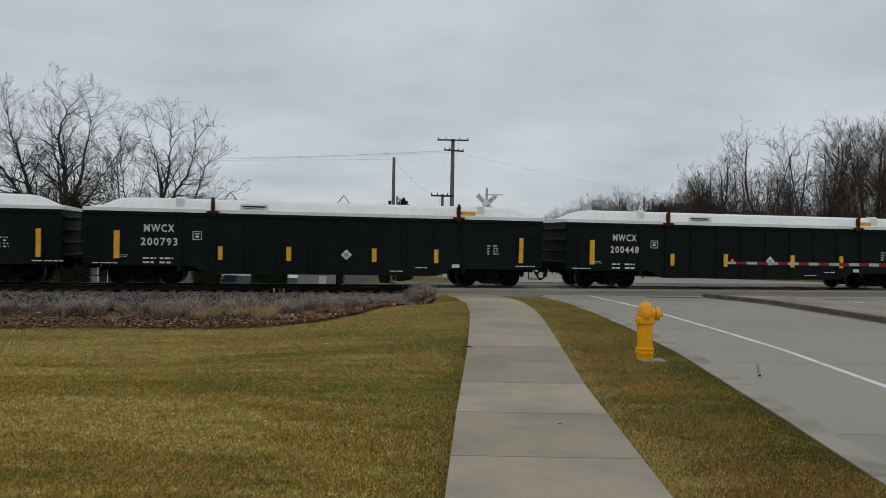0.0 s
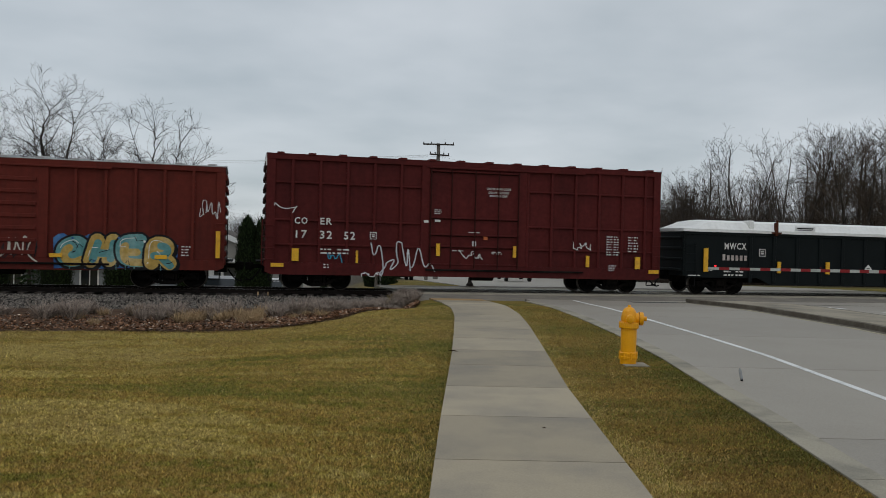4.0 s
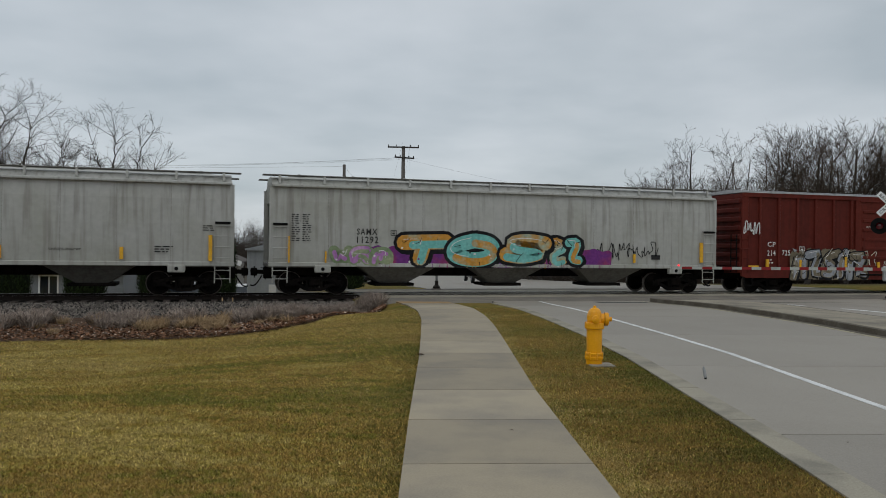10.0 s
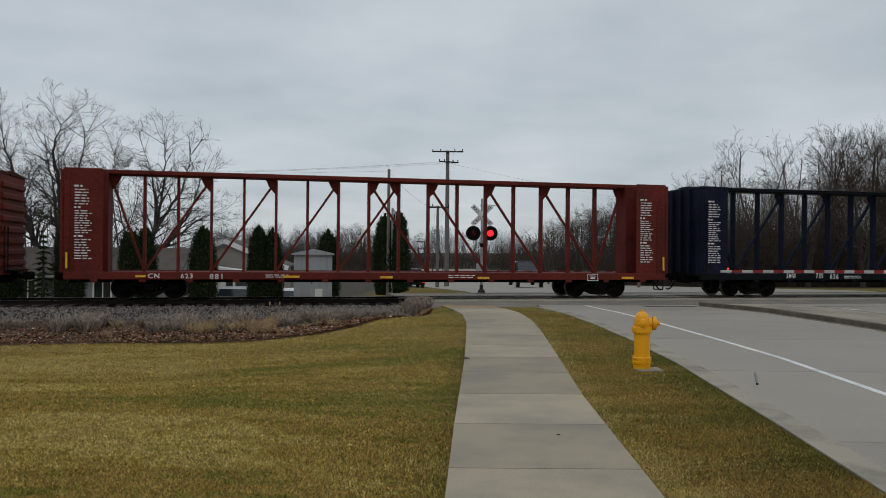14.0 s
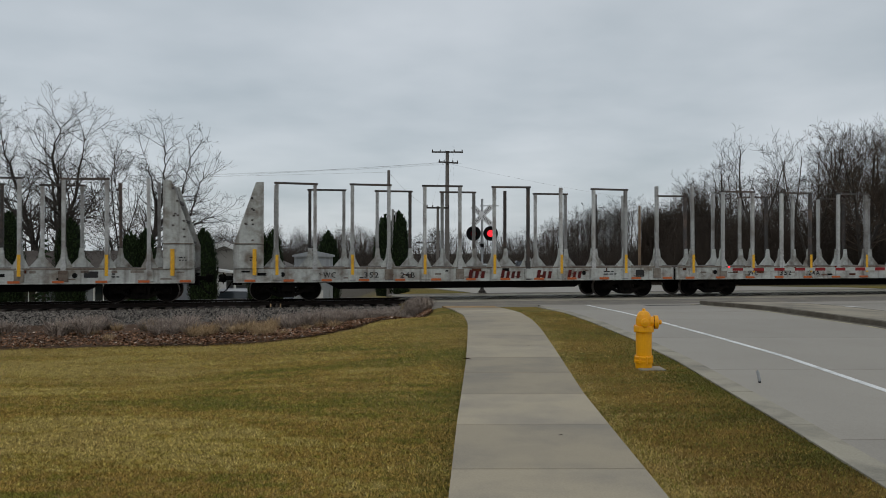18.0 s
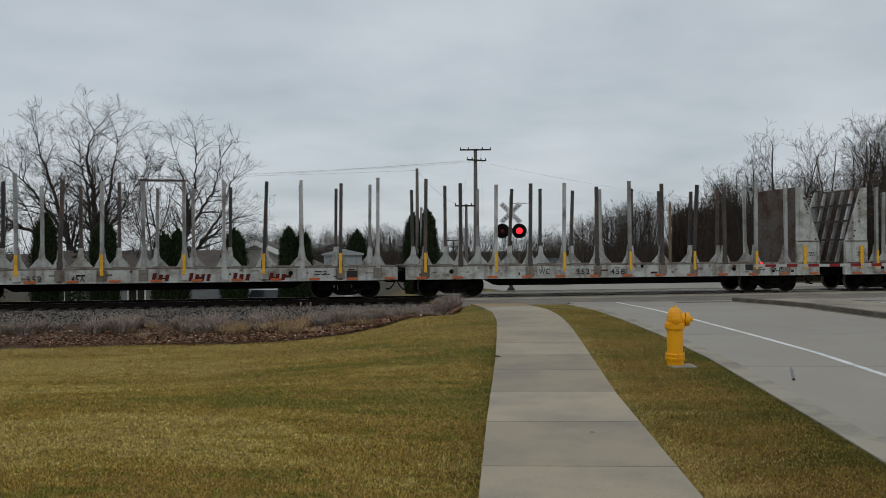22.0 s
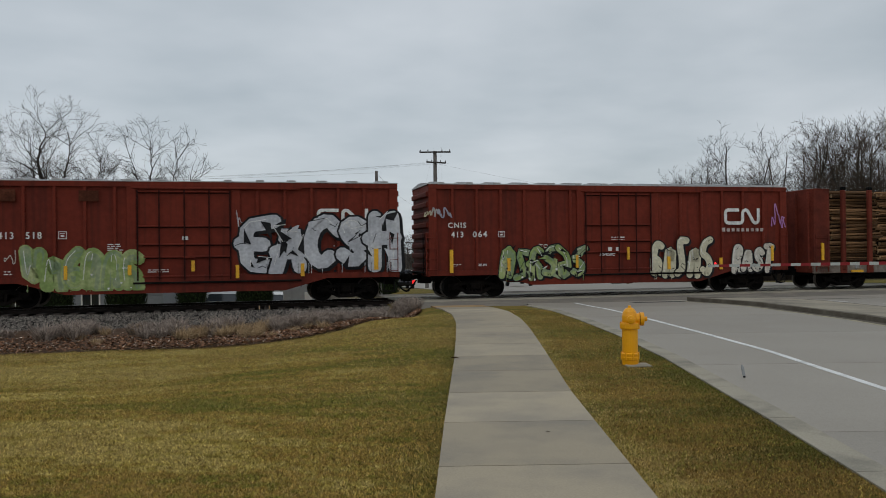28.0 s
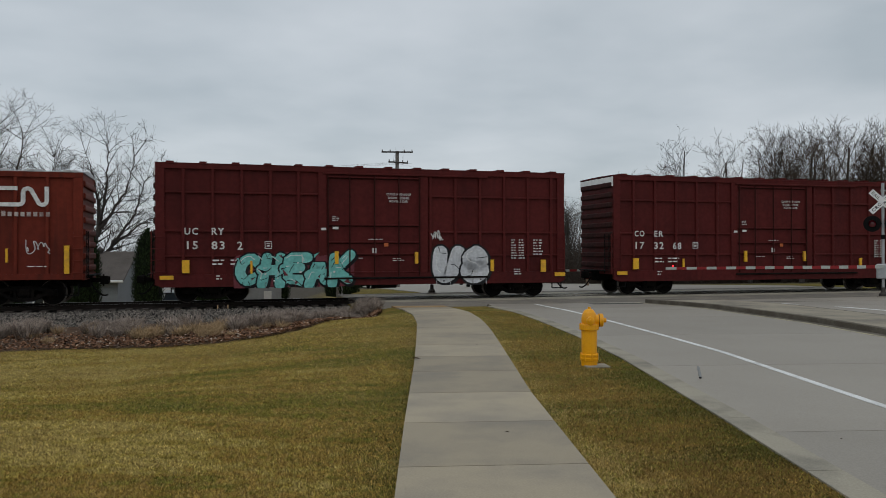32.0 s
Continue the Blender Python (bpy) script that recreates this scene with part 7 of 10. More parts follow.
reflector(car, 3.93, 4.13, 1.08, 1.28)
reflector(car, 6.76, 6.90, 0.99, 1.93)
reflector(car, -2.48, -2.38, 1.20, 1.66)
reflector(car, 0.03, 0.50, 1.26, 1.37)
bars(car, -1.27, -0.77, 3.00, 3.09, 2, seed=78)
bars(car, 7.33, 7.74, 1.32, 1.94, 4, seed=79)
bars(car, -6.60, -6.17, 1.31, 1.57, 2, seed=80)
car = hopper("pale grey covered hopper with a large orange and purple graffito", -154.31, -135.33)
lettering(car, "SAMX", -6.22, -5.43, 2.31, 2.55, "stencil_dark")
lettering(car, "11292", -6.21, -5.39, 1.99, 2.25, "stencil_dark")
bars(car, -8.65, -7.86, 2.02, 3.07, 13, seed=75, material="stencil_dark", cols=2)
graffiti(car, -7.21, -4.94, 1.15, 1.88, 3, "moss", seed=76, line="moss", second="orchid", fat=0.2)
graffiti(car, -5.75, 4.35, 1.10, 1.90, 12, "violet", seed=76, line="violet", halo="violet", base=0.008, forms=False)
graffiti(car, -4.72, 1.65, 1.10, 2.49, 3, "amber", seed=77, line="ink", second="aqua", fat=0.5, word="TOS")
graffiti(car, 1.70, 3.10, 1.10, 2.45, 2, "amber", seed=79, line="ink", second="aqua", fat=0.5)
graffiti(car, 3.67, 6.64, 1.41, 2.28, 8, "ink", seed=78, tag=True, fat=0.020, jag=0.06)
reflector(car, -8.82, -8.72, 1.24, 2.22)
reflector(car, 8.64, 8.81, 1.36, 2.21)
reflector(car, 5.45, 5.55, 1.32, 1.69)
reflector(car, -7.42, -7.36, 1.25, 1.67)
mark_square(car, -4.91, -4.68, 2.29, 2.50, "stencil_dark")
patch(car, 6.32, 6.73, 1.47, 1.66, "stencil_dark")
car = hopper("pale grey covered hopper with silver and black graffito", -174.35, -155.51)
lettering(car, "SAMX", -7.67, -6.66, 1.92, 2.14, "stencil_dark")
lettering(car, "11308", -7.67, -6.80, 1.63, 1.85, "stencil_dark")
bars(car, -7.67, -6.78, 1.35, 1.57, 2, seed=76, material="stencil_dark", cols=2)
mark_square(car, -6.11, -5.87, 1.80, 2.03, "stencil_dark")
reflector(car, -8.68, -8.56, 1.33, 2.19)
reflector(car, -5.75, -5.65, 1.35, 1.76)
reflector(car, 1.69, 1.81, 1.32, 1.78)
reflector(car, 5.53, 5.65, 1.32, 1.75)
reflector(car, 8.51, 8.64, 1.28, 2.21)
graffiti(car, -5.25, 0.52, 1.10, 2.33, 7, "silver", seed=77, line="ink", halo="royal", fat=0.25)
reflector(car, -3.00, -2.81, 1.27, 1.84)
reflector(car, -0.86, -0.69, 1.27, 1.85)
bars(car, 3.26, 4.56, 1.63, 1.70, 2, seed=78, material="stencil_dark")
bars(car, 6.68, 7.33, 1.55, 1.83, 3, seed=79, material="stencil_dark")
bars(car, 8.31, 8.84, 2.35, 2.58, 3, seed=80, material="stencil_dark")
bars(car, -8.91, -8.32, 2.35, 2.59, 4, seed=81, material="stencil_dark")
car = centre_beam("empty dark navy centre-beam flat car with bulkheads", -198.87, -175.87, "beam_navy", "beam_black")
lettering(car, "SMW", -7.45, -6.98, 0.83, 1.05)
lettering(car, "735", -6.01, -5.65, 0.84, 1.05)
lettering(car, "636", -5.31, -4.89, 0.81, 1.03)
car = centre_beam("empty brick-red centre-beam flat car with bulkheads", -223.35, -200.46, "beam_red", "beam_red")
lettering(car, "CN", -8.65, -8.27, 0.80, 0.98)
lettering(car, "623", -7.54, -7.13, 0.80, 0.98)
lettering(car, "881", -6.55, -6.10, 0.78, 0.97)
reflector(car, -9.06, -8.72, 0.84, 0.92)
reflector(car, -3.97, -3.36, 0.83, 0.91)
reflector(car, -0.37, 0.12, 0.81, 0.90)
reflector(car, 3.45, 3.91, 0.79, 0.88)
reflector(car, 9.50, 9.99, 0.80, 0.89)
car = boxcar("rust-brown boxcar with faded letters and cream graffiti", -241.03, -225.36, "box_oxide", "plug", 4.56, (-2.63, 0.40), roof="rust_patch")
blocks(car, -7.16, -4.75, 3.81, 4.12, 8)
blocks(car, -7.16, -4.74, 3.40, 3.69, 8)
lettering(car, "CNA", -7.15, -6.47, 2.54, 2.76)
lettering(car, "405", -6.15, -5.55, 2.55, 2.78)
lettering(car, "09", -5.24, -4.77, 2.57, 2.80)
emblem(car, 1.73, 5.58, 2.26, 3.86, "tan")
graffiti(car, -7.43, -2.84, 0.93, 2.59, 5, "amber", seed=79, line="ink", halo="steelblue", second="chrome", jag=0.05)
graffiti(car, 0.74, 6.80, 0.93, 2.58, 7, "ivory", seed=80, line="ink", halo="teal", second="aqua", fat=0.25)
graffiti(car, -2.24, -1.16, 3.61, 4.36, 4, "white", seed=81, tag=True, fat=0.030, jag=0.06)
graffiti(car, 5.93, 7.15, 2.58, 3.94, 5, "ink", seed=82, tag=True, fat=0.020, jag=0.06)
graffiti(car, -0.93, -0.05, 2.68, 3.32, 4, "white", seed=83, tag=True, fat=0.020, jag=0.06)
bars(car, -2.55, -1.80, 3.07, 3.39, 5, seed=84)
reflector(car, -7.68, -7.57, 1.12, 1.97)
reflector(car, 7.12, 7.27, 1.22, 2.14)
bars(car, -2.21, -1.57, 1.75, 2.01, 3, seed=85)
car = log_flat("grey-white log flat car with steel stakes, empty, front half", -260.59, -242.99, 1, (1, 3, 5, 8), (4, 7), (0, 3, 6, 9))
lettering(car, "WC", -5.53, -5.07, 0.89, 1.10, "stencil_dark", lift=0.065)
lettering(car, "352", -4.01, -3.46, 0.88, 1.09, "stencil_dark", lift=0.065)
lettering(car, "24A", -2.63, -2.07, 0.87, 1.08, "stencil_dark", lift=0.065)
car = log_flat("grey-white log flat car with hooped stakes, empty, rear half", -278.24, -260.72, -1, (0, 2, 4, 6, 9), (7,), (1, 3, 5, 8))
lettering(car, "WC", -5.53, -5.07, 0.89, 1.10, "stencil_dark", lift=0.065)
lettering(car, "352", -4.01, -3.46, 0.88, 1.09, "stencil_dark", lift=0.065)
lettering(car, "24B", -2.63, -2.07, 0.87, 1.08, "stencil_dark", lift=0.065)
blocks(car, 0.02, 0.75, 0.81, 1.16, 3, material="hauler_red", slant=0.2)
blocks(car, 1.32, 2.18, 0.80, 1.15, 4, material="hauler_red", slant=0.2)
blocks(car, 2.79, 3.49, 0.79, 1.15, 3, material="hauler_red", slant=0.2)
blocks(car, 4.09, 4.74, 0.78, 1.14, 3, material="hauler_red", slant=0.2)
patch(car, 7.07, 7.44, 0.85, 1.13, "stencil_dark")
car = log_flat("grey-white log flat car with hooped stakes, front half of a pair", -297.32, -279.58, 1, (1, 3, 5, 7, 9), (), (0, 2, 4, 6, 8))
lettering(car, "WC", -3.40, -2.99, 0.82, 1.03, "stencil_dark", lift=0.065)
lettering(car, "352", -1.71, -1.18, 0.80, 1.01, "stencil_dark", lift=0.065)
lettering(car, "19A", -0.67, -0.11, 0.79, 1.00, "stencil_dark", lift=0.065)
patch(car, 5.18, 5.64, 0.94, 1.16, "stencil_dark")
car = log_flat("grey-white log flat car with hooped stakes, rear half of a pair", -315.60, -297.58, -1, (3, 5, 7, 9), (), (3, 5, 7))
lettering(car, "WC", -5.52, -5.06, 0.85, 1.09, "stencil_dark", lift=0.065)
lettering(car, "352", -3.79, -3.24, 0.84, 1.08, "stencil_dark", lift=0.065)
lettering(car, "19B", -2.65, -2.13, 0.83, 1.08, "stencil_dark", lift=0.065)
blocks(car, 0.13, 0.87, 0.81, 1.15, 3, material="hauler_red", slant=0.2)
blocks(car, 1.46, 2.31, 0.80, 1.14, 4, material="hauler_red", slant=0.2)
blocks(car, 2.95, 3.64, 0.80, 1.14, 3, material="hauler_red", slant=0.2)
blocks(car, 4.17, 4.80, 0.79, 1.13, 3, material="hauler_red", slant=0.2)
patch(car, 7.15, 7.60, 0.95, 1.19, "stencil_dark")
car = log_flat("grey-white log flat car with bare rusty stakes, front half", -334.28, -316.77, 1, (), (0, 1, 3, 5, 7, 8, 9), ())
lettering(car, "WC", -3.53, -3.09, 0.88, 1.10, "stencil_dark", lift=0.065)
lettering(car, "352", -2.00, -1.45, 0.86, 1.09, "stencil_dark", lift=0.065)
lettering(car, "45B", -0.57, 0.05, 0.85, 1.07, "stencil_dark", lift=0.065)
patch(car, 5.33, 5.67, 0.94, 1.19, "stencil_dark")
graffiti(car, 6.44, 7.09, 0.89, 1.14, 3, "ink", seed=84, tag=True, fat=0.020, jag=0.06)
car = log_flat("grey-white log flat car with leaning stakes, rear half", -352.22, -334.59, -1, (5,), (3, 8, 10), ())
lettering(car, "WC", -5.59, -5.26, 0.80, 1.02, "stencil_dark", lift=0.065)
lettering(car, "352", -4.14, -3.65, 0.79, 1.01, "stencil_dark", lift=0.065)
lettering(car, "45A", -2.69, -2.24, 0.78, 1.00, "stencil_dark", lift=0.065)
blocks(car, -0.04, 0.62, 0.76, 1.07, 3, material="hauler_red", slant=0.2)
blocks(car, 1.23, 2.04, 0.75, 1.07, 4, material="hauler_red", slant=0.2)
blocks(car, 2.75, 3.43, 0.74, 1.06, 3, material="hauler_red", slant=0.2)
blocks(car, 4.04, 4.70, 0.73, 1.05, 3, material="hauler_red", slant=0.2)
patch(car, 6.90, 7.30, 0.81, 1.09, "stencil_dark")
car = boxcar("oxide-red boxcar with plug door, white emblem and blue-grey graffiti", -369.58, -353.70, "box_oxide", "plug", 4.60, (-1.40, 1.66))
blocks(car, -6.84, -4.61, 3.36, 3.63, 8)
blocks(car, -6.84, -4.61, 3.00, 3.28, 8)
patch(car, -6.84, -4.38, 2.86, 2.90, "stencil")
patch(car, -6.84, -4.38, 2.37, 2.42, "stencil")
patch(car, -5.48, -5.42, 1.36, 2.37, "stencil")
patch(car, -5.88, -5.27, 1.32, 1.37, "stencil")
lettering(car, "CNIS", -6.84, -6.16, 2.50, 2.77)
lettering(car, "413", -5.91, -5.27, 2.50, 2.77)
lettering(car, "292", -5.06, -4.36, 2.50, 2.78)
mark_square(car, -3.98, -3.70, 2.50, 2.80)
emblem(car, 2.99, 6.95, 2.09, 3.60, "buff")
graffiti(car, -5.10, -1.45, 0.56, 1.78, 5, "steelblue", seed=87, line="ink", second="lilac", jag=0.06)
graffiti(car, 2.05, 6.50, 0.65, 2.02, 5, "teal", seed=88, line="tan", second="steelblue", fat=0.24)
reflector(car, -7.78, -7.64, 1.23, 2.14)
reflector(car, -3.83, -3.71, 1.06, 1.57)
reflector(car, -1.67, -1.54, 1.08, 1.62)
reflector(car, 2.40, 2.54, 1.11, 1.60)
reflector(car, 4.16, 4.30, 1.08, 1.57)
reflector(car, 7.91, 8.04, 1.28, 2.15)
reflector(car, -0.67, -0.16, 1.20, 1.33)
reflector(car, 0.50, 1.02, 1.19, 1.33)
patch(car, -6.82, -6.16, 3.96, 4.27, "rust_patch")
patch(car, -3.27, -2.64, 3.98, 4.26, "rust_patch")
patch(car, 2.87, 3.53, 3.94, 4.25, "rust_patch")
patch(car, 6.46, 7.08, 3.93, 4.30, "rust_patch")
patch(car, -6.76, -6.19, 1.04, 1.41, "rust_patch")
patch(car, -3.23, -2.59, 0.96, 1.39, "rust_patch")
patch(car, 2.96, 3.62, 1.04, 1.44, "rust_patch")
patch(car, 6.45, 7.19, 1.01, 1.42, "rust_patch")
bars(car, -6.80, -6.25, 1.54, 2.12, 4, seed=89)
bars(car, -5.10, -4.41, 1.42, 2.12, 5, seed=90, cols=2)
bars(car, -3.23, -2.71, 2.16, 2.91, 8, seed=91)
bars(car, -0.60, -0.11, 2.81, 3.14, 4, seed=92)
bars(car, 0.34, 0.75, 2.86, 3.14, 4, seed=93)
patch(car, 6.45, 7.14, 1.47, 1.81, "stencil_dark")
patch(car, 6.50, 6.77, 1.54, 1.74, "stencil")
patch(car, 6.82, 7.09, 1.54, 1.74, "stencil")
car = pulpwood("loaded pulpwood car with stacked logs and a black bulkhead", -387.46, -370.84, "black", "black")
car = pulpwood("loaded pulpwood car with stacked logs between brown stakes", -406.46, -388.99, "stake_brown", "stake_brown")
lettering(car, "37545", -4.21, -3.61, 0.70, 0.85, "stencil_dark")
mark_square(car, 6.89, 7.34, 0.70, 1.00)
bars(car, -2.81, -2.41, 0.73, 0.97, 2, seed=90)
car = boxcar("oxide-red boxcar with plug door and cream and green graffiti", -423.62, -407.80, "box_oxide", "plug", 4.60, (-1.49, 1.51))
lettering(car, "CNIS", -7.15, -6.43, 2.77, 2.98)
lettering(car, "413", -7.03, -6.54, 2.40, 2.63)
lettering(car, "064", -6.16, -5.58, 2.40, 2.64)
mark_square(car, -5.12, -4.86, 2.40, 2.64)
emblem(car, 4.86, 6.57, 2.86, 3.55, "white")
blocks(car, 4.75, 6.81, 2.56, 2.73, 9)
graffiti(car, -5.06, -1.49, 0.68, 2.05, 6, "leaf", seed=91, line="ink", second="moss", jag=0.05)
graffiti(car, 1.44, 4.26, 0.64, 2.32, 5, "cream", seed=92, line="ink", fat=0.27)
graffiti(car, 5.22, 7.21, 0.78, 2.07, 4, "ivory", seed=93, line="ink", fat=0.25, word="RAST")
graffiti(car, 7.13, 7.82, 2.57, 3.98, 3, "orchid", seed=94, tag=True, fat=0.030, jag=0.06)
graffiti(car, -8.09, -7.01, 3.13, 3.64, 5, "lilac", seed=95, tag=True, fat=0.035, jag=0.06)
reflector(car, -7.10, -6.97, 1.03, 1.93)
reflector(car, -4.77, -4.65, 1.06, 1.57)
reflector(car, -1.88, -1.78, 1.15, 1.66)
reflector(car, 2.18, 2.31, 1.02, 1.55)
reflector(car, 4.60, 4.73, 0.98, 1.47)
reflector(car, 7.08, 7.19, 1.31, 1.96)
reflector(car, 0.37, 0.47, 1.45, 1.96)
bars(car, -3.42, -2.90, 1.83, 2.13, 5, seed=96)
patch(car, -0.45, -0.29, 1.76, 1.97, "stencil")
patch(car, -0.11, 0.05, 1.76, 1.96, "stencil")
bars(car, -0.82, -0.07, 1.60, 1.72, 3, seed=97)
bars(car, -0.31, 0.29, 2.21, 2.42, 2, seed=98)
bars(car, -7.03, -6.61, 1.27, 1.38, 2, seed=99)
bars(car, -5.94, -5.52, 1.26, 1.38, 2, seed=100)
car = boxcar("oxide-red boxcar with plug door and large silver graffiti", -440.78, -424.83, "box_oxide", "plug", 4.60, (-1.43, 1.86))
lettering(car, "CNIS", -6.81, -6.10, 2.45, 2.69)
lettering(car, "413", -5.86, -5.36, 2.45, 2.69)
lettering(car, "518", -4.98, -4.48, 2.45, 2.69)
mark_square(car, -3.95, -3.68, 2.44, 2.71)
emblem(car, 4.92, 6.84, 2.89, 3.51, "white")
graffiti(car, -5.10, -1.27, 0.64, 2.13, 6, "moss", seed=98, line="leaf", second="leaf", fat=0.28)
graffiti(car, 2.12, 8.03, 1.14, 3.41, 5, "silver", seed=99, line="ink", fat=0.32, jag=0.06, word="EACSH")
graffiti(car, 2.03, 2.53, 2.55, 3.45, 2, "chrome", seed=100, tag=True, fat=0.015, jag=0.06)
reflector(car, -7.73, -7.58, 1.26, 2.16)
reflector(car, -3.78, -3.67, 1.03, 1.51)
reflector(car, -1.70, -1.58, 1.15, 1.51)
reflector(car, 1.98, 2.10, 0.98, 1.46)
reflector(car, 4.31, 4.44, 1.01, 1.48)
reflector(car, 7.04, 7.20, 1.21, 2.00)
reflector(car, 0.44, 0.56, 1.25, 1.64)
patch(car, -5.93, -5.30, 3.74, 4.17, "rust_patch")
patch(car, -3.29, -2.64, 3.75, 4.13, "rust_patch")
bars(car, -2.37, -1.85, 2.01, 2.28, 4, seed=101)
bars(car, -6.67, -6.22, 1.26, 1.39, 2, seed=102)
bars(car, -5.67, -5.29, 1.21, 1.38, 2, seed=103)
graffiti(car, -5.66, -5.28, 1.56, 2.14, 2, "ivory", seed=104, tag=True, fat=0.015, jag=0.06)
bars(car, -1.03, -0.30, 1.22, 1.36, 2, seed=105)
patch(car, 0.13, 0.33, 2.38, 2.51, "stencil")
car = boxcar("weathered oxide-red boxcar with black and white graffiti", -457.63, -442.06, "box_oxide", "plug", 4.60, (-1.60, 1.55))
blocks(car, -6.91, -4.66, 3.36, 3.60, 8)
blocks(car, -6.92, -4.66, 3.00, 3.23, 8)
patch(car, -6.90, -4.45, 2.87, 2.91, "stencil")
patch(car, -6.90, -4.45, 2.40, 2.44, "stencil")
patch(car, -5.60, -5.53, 1.43, 2.40, "stencil")
lettering(car, "CNIS", -6.90, -6.22, 2.51, 2.76)
lettering(car, "413", -6.00, -5.42, 2.50, 2.76)
lettering(car, "357", -5.02, -4.47, 2.50, 2.76)
mark_square(car, -4.05, -3.76, 2.50, 2.76)
emblem(car, 2.82, 6.87, 2.06, 3.58, "buff")
graffiti(car, -7.31, -3.54, 0.89, 2.03, 5, "mustard", seed=99, line="tan", second="cream", jag=0.05)
graffiti(car, -1.72, 1.26, 0.91, 2.26, 4, "teal", seed=100, line="ink", fat=0.16, jag=0.08)
graffiti(car, -3.43, 1.25, 0.93, 2.15, 6, "chrome", seed=101, tag=True, fat=0.025, jag=0.06)
graffiti(car, 1.69, 7.87, 0.73, 2.04, 8, "ink", seed=102, line="white", halo="royal", fat=0.2, jag=0.05)
reflector(car, -7.79, -7.67, 1.29, 2.18)
reflector(car, -5.10, -4.99, 1.04, 1.49)
reflector(car, -4.17, -4.06, 1.52, 2.11)
reflector(car, -1.76, -1.65, 1.16, 1.60)
reflector(car, 2.23, 2.38, 0.98, 1.55)
reflector(car, 4.55, 4.71, 1.01, 1.48)
reflector(car, 7.82, 7.98, 1.25, 2.09)
patch(car, -4.26, -3.63, 3.76, 4.13, "rust_patch")
patch(car, 2.81, 3.41, 3.74, 4.08, "rust_patch")
patch(car, 5.44, 6.09, 3.73, 4.11, "rust_patch")
patch(car, -6.83, -6.29, 1.19, 1.59, "rust_patch")
patch(car, -4.28, -3.66, 1.15, 1.52, "rust_patch")
patch(car, -1.30, -1.02, 2.91, 3.02, "stencil")
patch(car, -1.31, -1.03, 2.73, 2.84, "stencil")
patch(car, -1.31, -1.03, 2.55, 2.66, "stencil")
bars(car, -3.28, -2.60, 2.27, 2.93, 5, seed=103)
bars(car, -0.69, 0.50, 2.89, 3.11, 3, seed=104)
car = boxcar("tall maroon boxcar with plug doors and fresh white lettering", -475.31, -459.56, "box_maroon", "grid", 5.06, (-1.84, 1.82), ends="end_maroon")
lettering(car, "CO", -6.91, -6.44, 2.48, 2.73)
lettering(car, "ER", -5.97, -5.54, 2.48, 2.73)
lettering(car, "17", -6.86, -6.45, 1.96, 2.25)
lettering(car, "32", -5.98, -5.52, 1.95, 2.25)
lettering(car, "68", -5.08, -4.66, 1.94, 2.24)
mark_square(car, -4.10, -3.85, 1.98, 2.25)
reflector(car, -6.99, -6.74, 1.11, 1.57)
reflector(car, -4.62, -4.54, 1.07, 1.54)
reflector(car, -1.53, -1.39, 1.40, 1.88)
reflector(car, 1.58, 1.70, 1.40, 1.85)
reflector(car, 4.68, 4.81, 1.08, 1.54)
reflector(car, 6.84, 7.05, 1.04, 1.53)
reflector(car, -7.74, -7.28, 0.88, 1.02)
reflector(car, 7.46, 7.90, 0.86, 1.01)
bars(car, -5.94, -4.69, 1.36, 1.63, 2, seed=100, cols=2)
bars(car, -5.82, -5.57, 0.84, 1.05, 2, seed=101)
lettering(car, "CLOSE AND LOCK", 0.46, 1.45, 4.02, 4.11)
lettering(car, "DOOR BEFORE", 0.53, 1.35, 3.88, 3.97)
lettering(car, "MOVING CAR", 0.58, 1.30, 3.75, 3.84)
bars(car, 5.57, 6.21, 1.55, 2.38, 8, seed=102, cols=2)
bars(car, 6.52, 7.03, 1.70, 2.38, 6, seed=103, cols=2)
bars(car, -1.62, -1.33, 3.00, 3.21, 3, seed=104)
patch(car, -2.03, -1.85, 2.67, 2.76, "stencil")
patch(car, -0.09, 0.07, 1.78, 2.00, "stencil")
patch(car, -1.60, -1.38, 2.71, 2.80, "stencil")
patch(car, 0.37, 0.53, 2.06, 2.22, "orange")
bars(car, -0.90, -0.33, 1.59, 1.65, 1, seed=105)
bars(car, 0.71, 1.18, 1.50, 1.63, 2, seed=106)
bars(car, -0.25, 0.42, 2.31, 2.37, 1, seed=107)
bars(car, 5.69, 6.07, 0.92, 1.20, 3, seed=108)
car = boxcar("tall maroon boxcar with aqua and white graffiti", -493.36, -477.55, "box_maroon", "grid", 5.06, (-1.84, 1.82), ends="end_maroon")
lettering(car, "UC", -6.91, -6.44, 2.48, 2.73)
lettering(car, "RY", -5.97, -5.54, 2.48, 2.73)
lettering(car, "15", -6.82, -6.45, 1.96, 2.25)
lettering(car, "83", -5.98, -5.52, 1.95, 2.25)
lettering(car, "2", -5.08, -4.89, 1.94, 2.24)
mark_square(car, -4.10, -3.85, 1.98, 2.25)
reflector(car, -6.99, -6.74, 1.11, 1.57)
reflector(car, -4.62, -4.54, 1.07, 1.54)
reflector(car, -1.53, -1.39, 1.40, 1.88)
reflector(car, 1.58, 1.70, 1.40, 1.85)
reflector(car, 4.68, 4.81, 1.08, 1.54)
reflector(car, 6.84, 7.05, 1.04, 1.53)
reflector(car, -7.74, -7.28, 0.88, 1.02)
reflector(car, 7.46, 7.90, 0.86, 1.01)
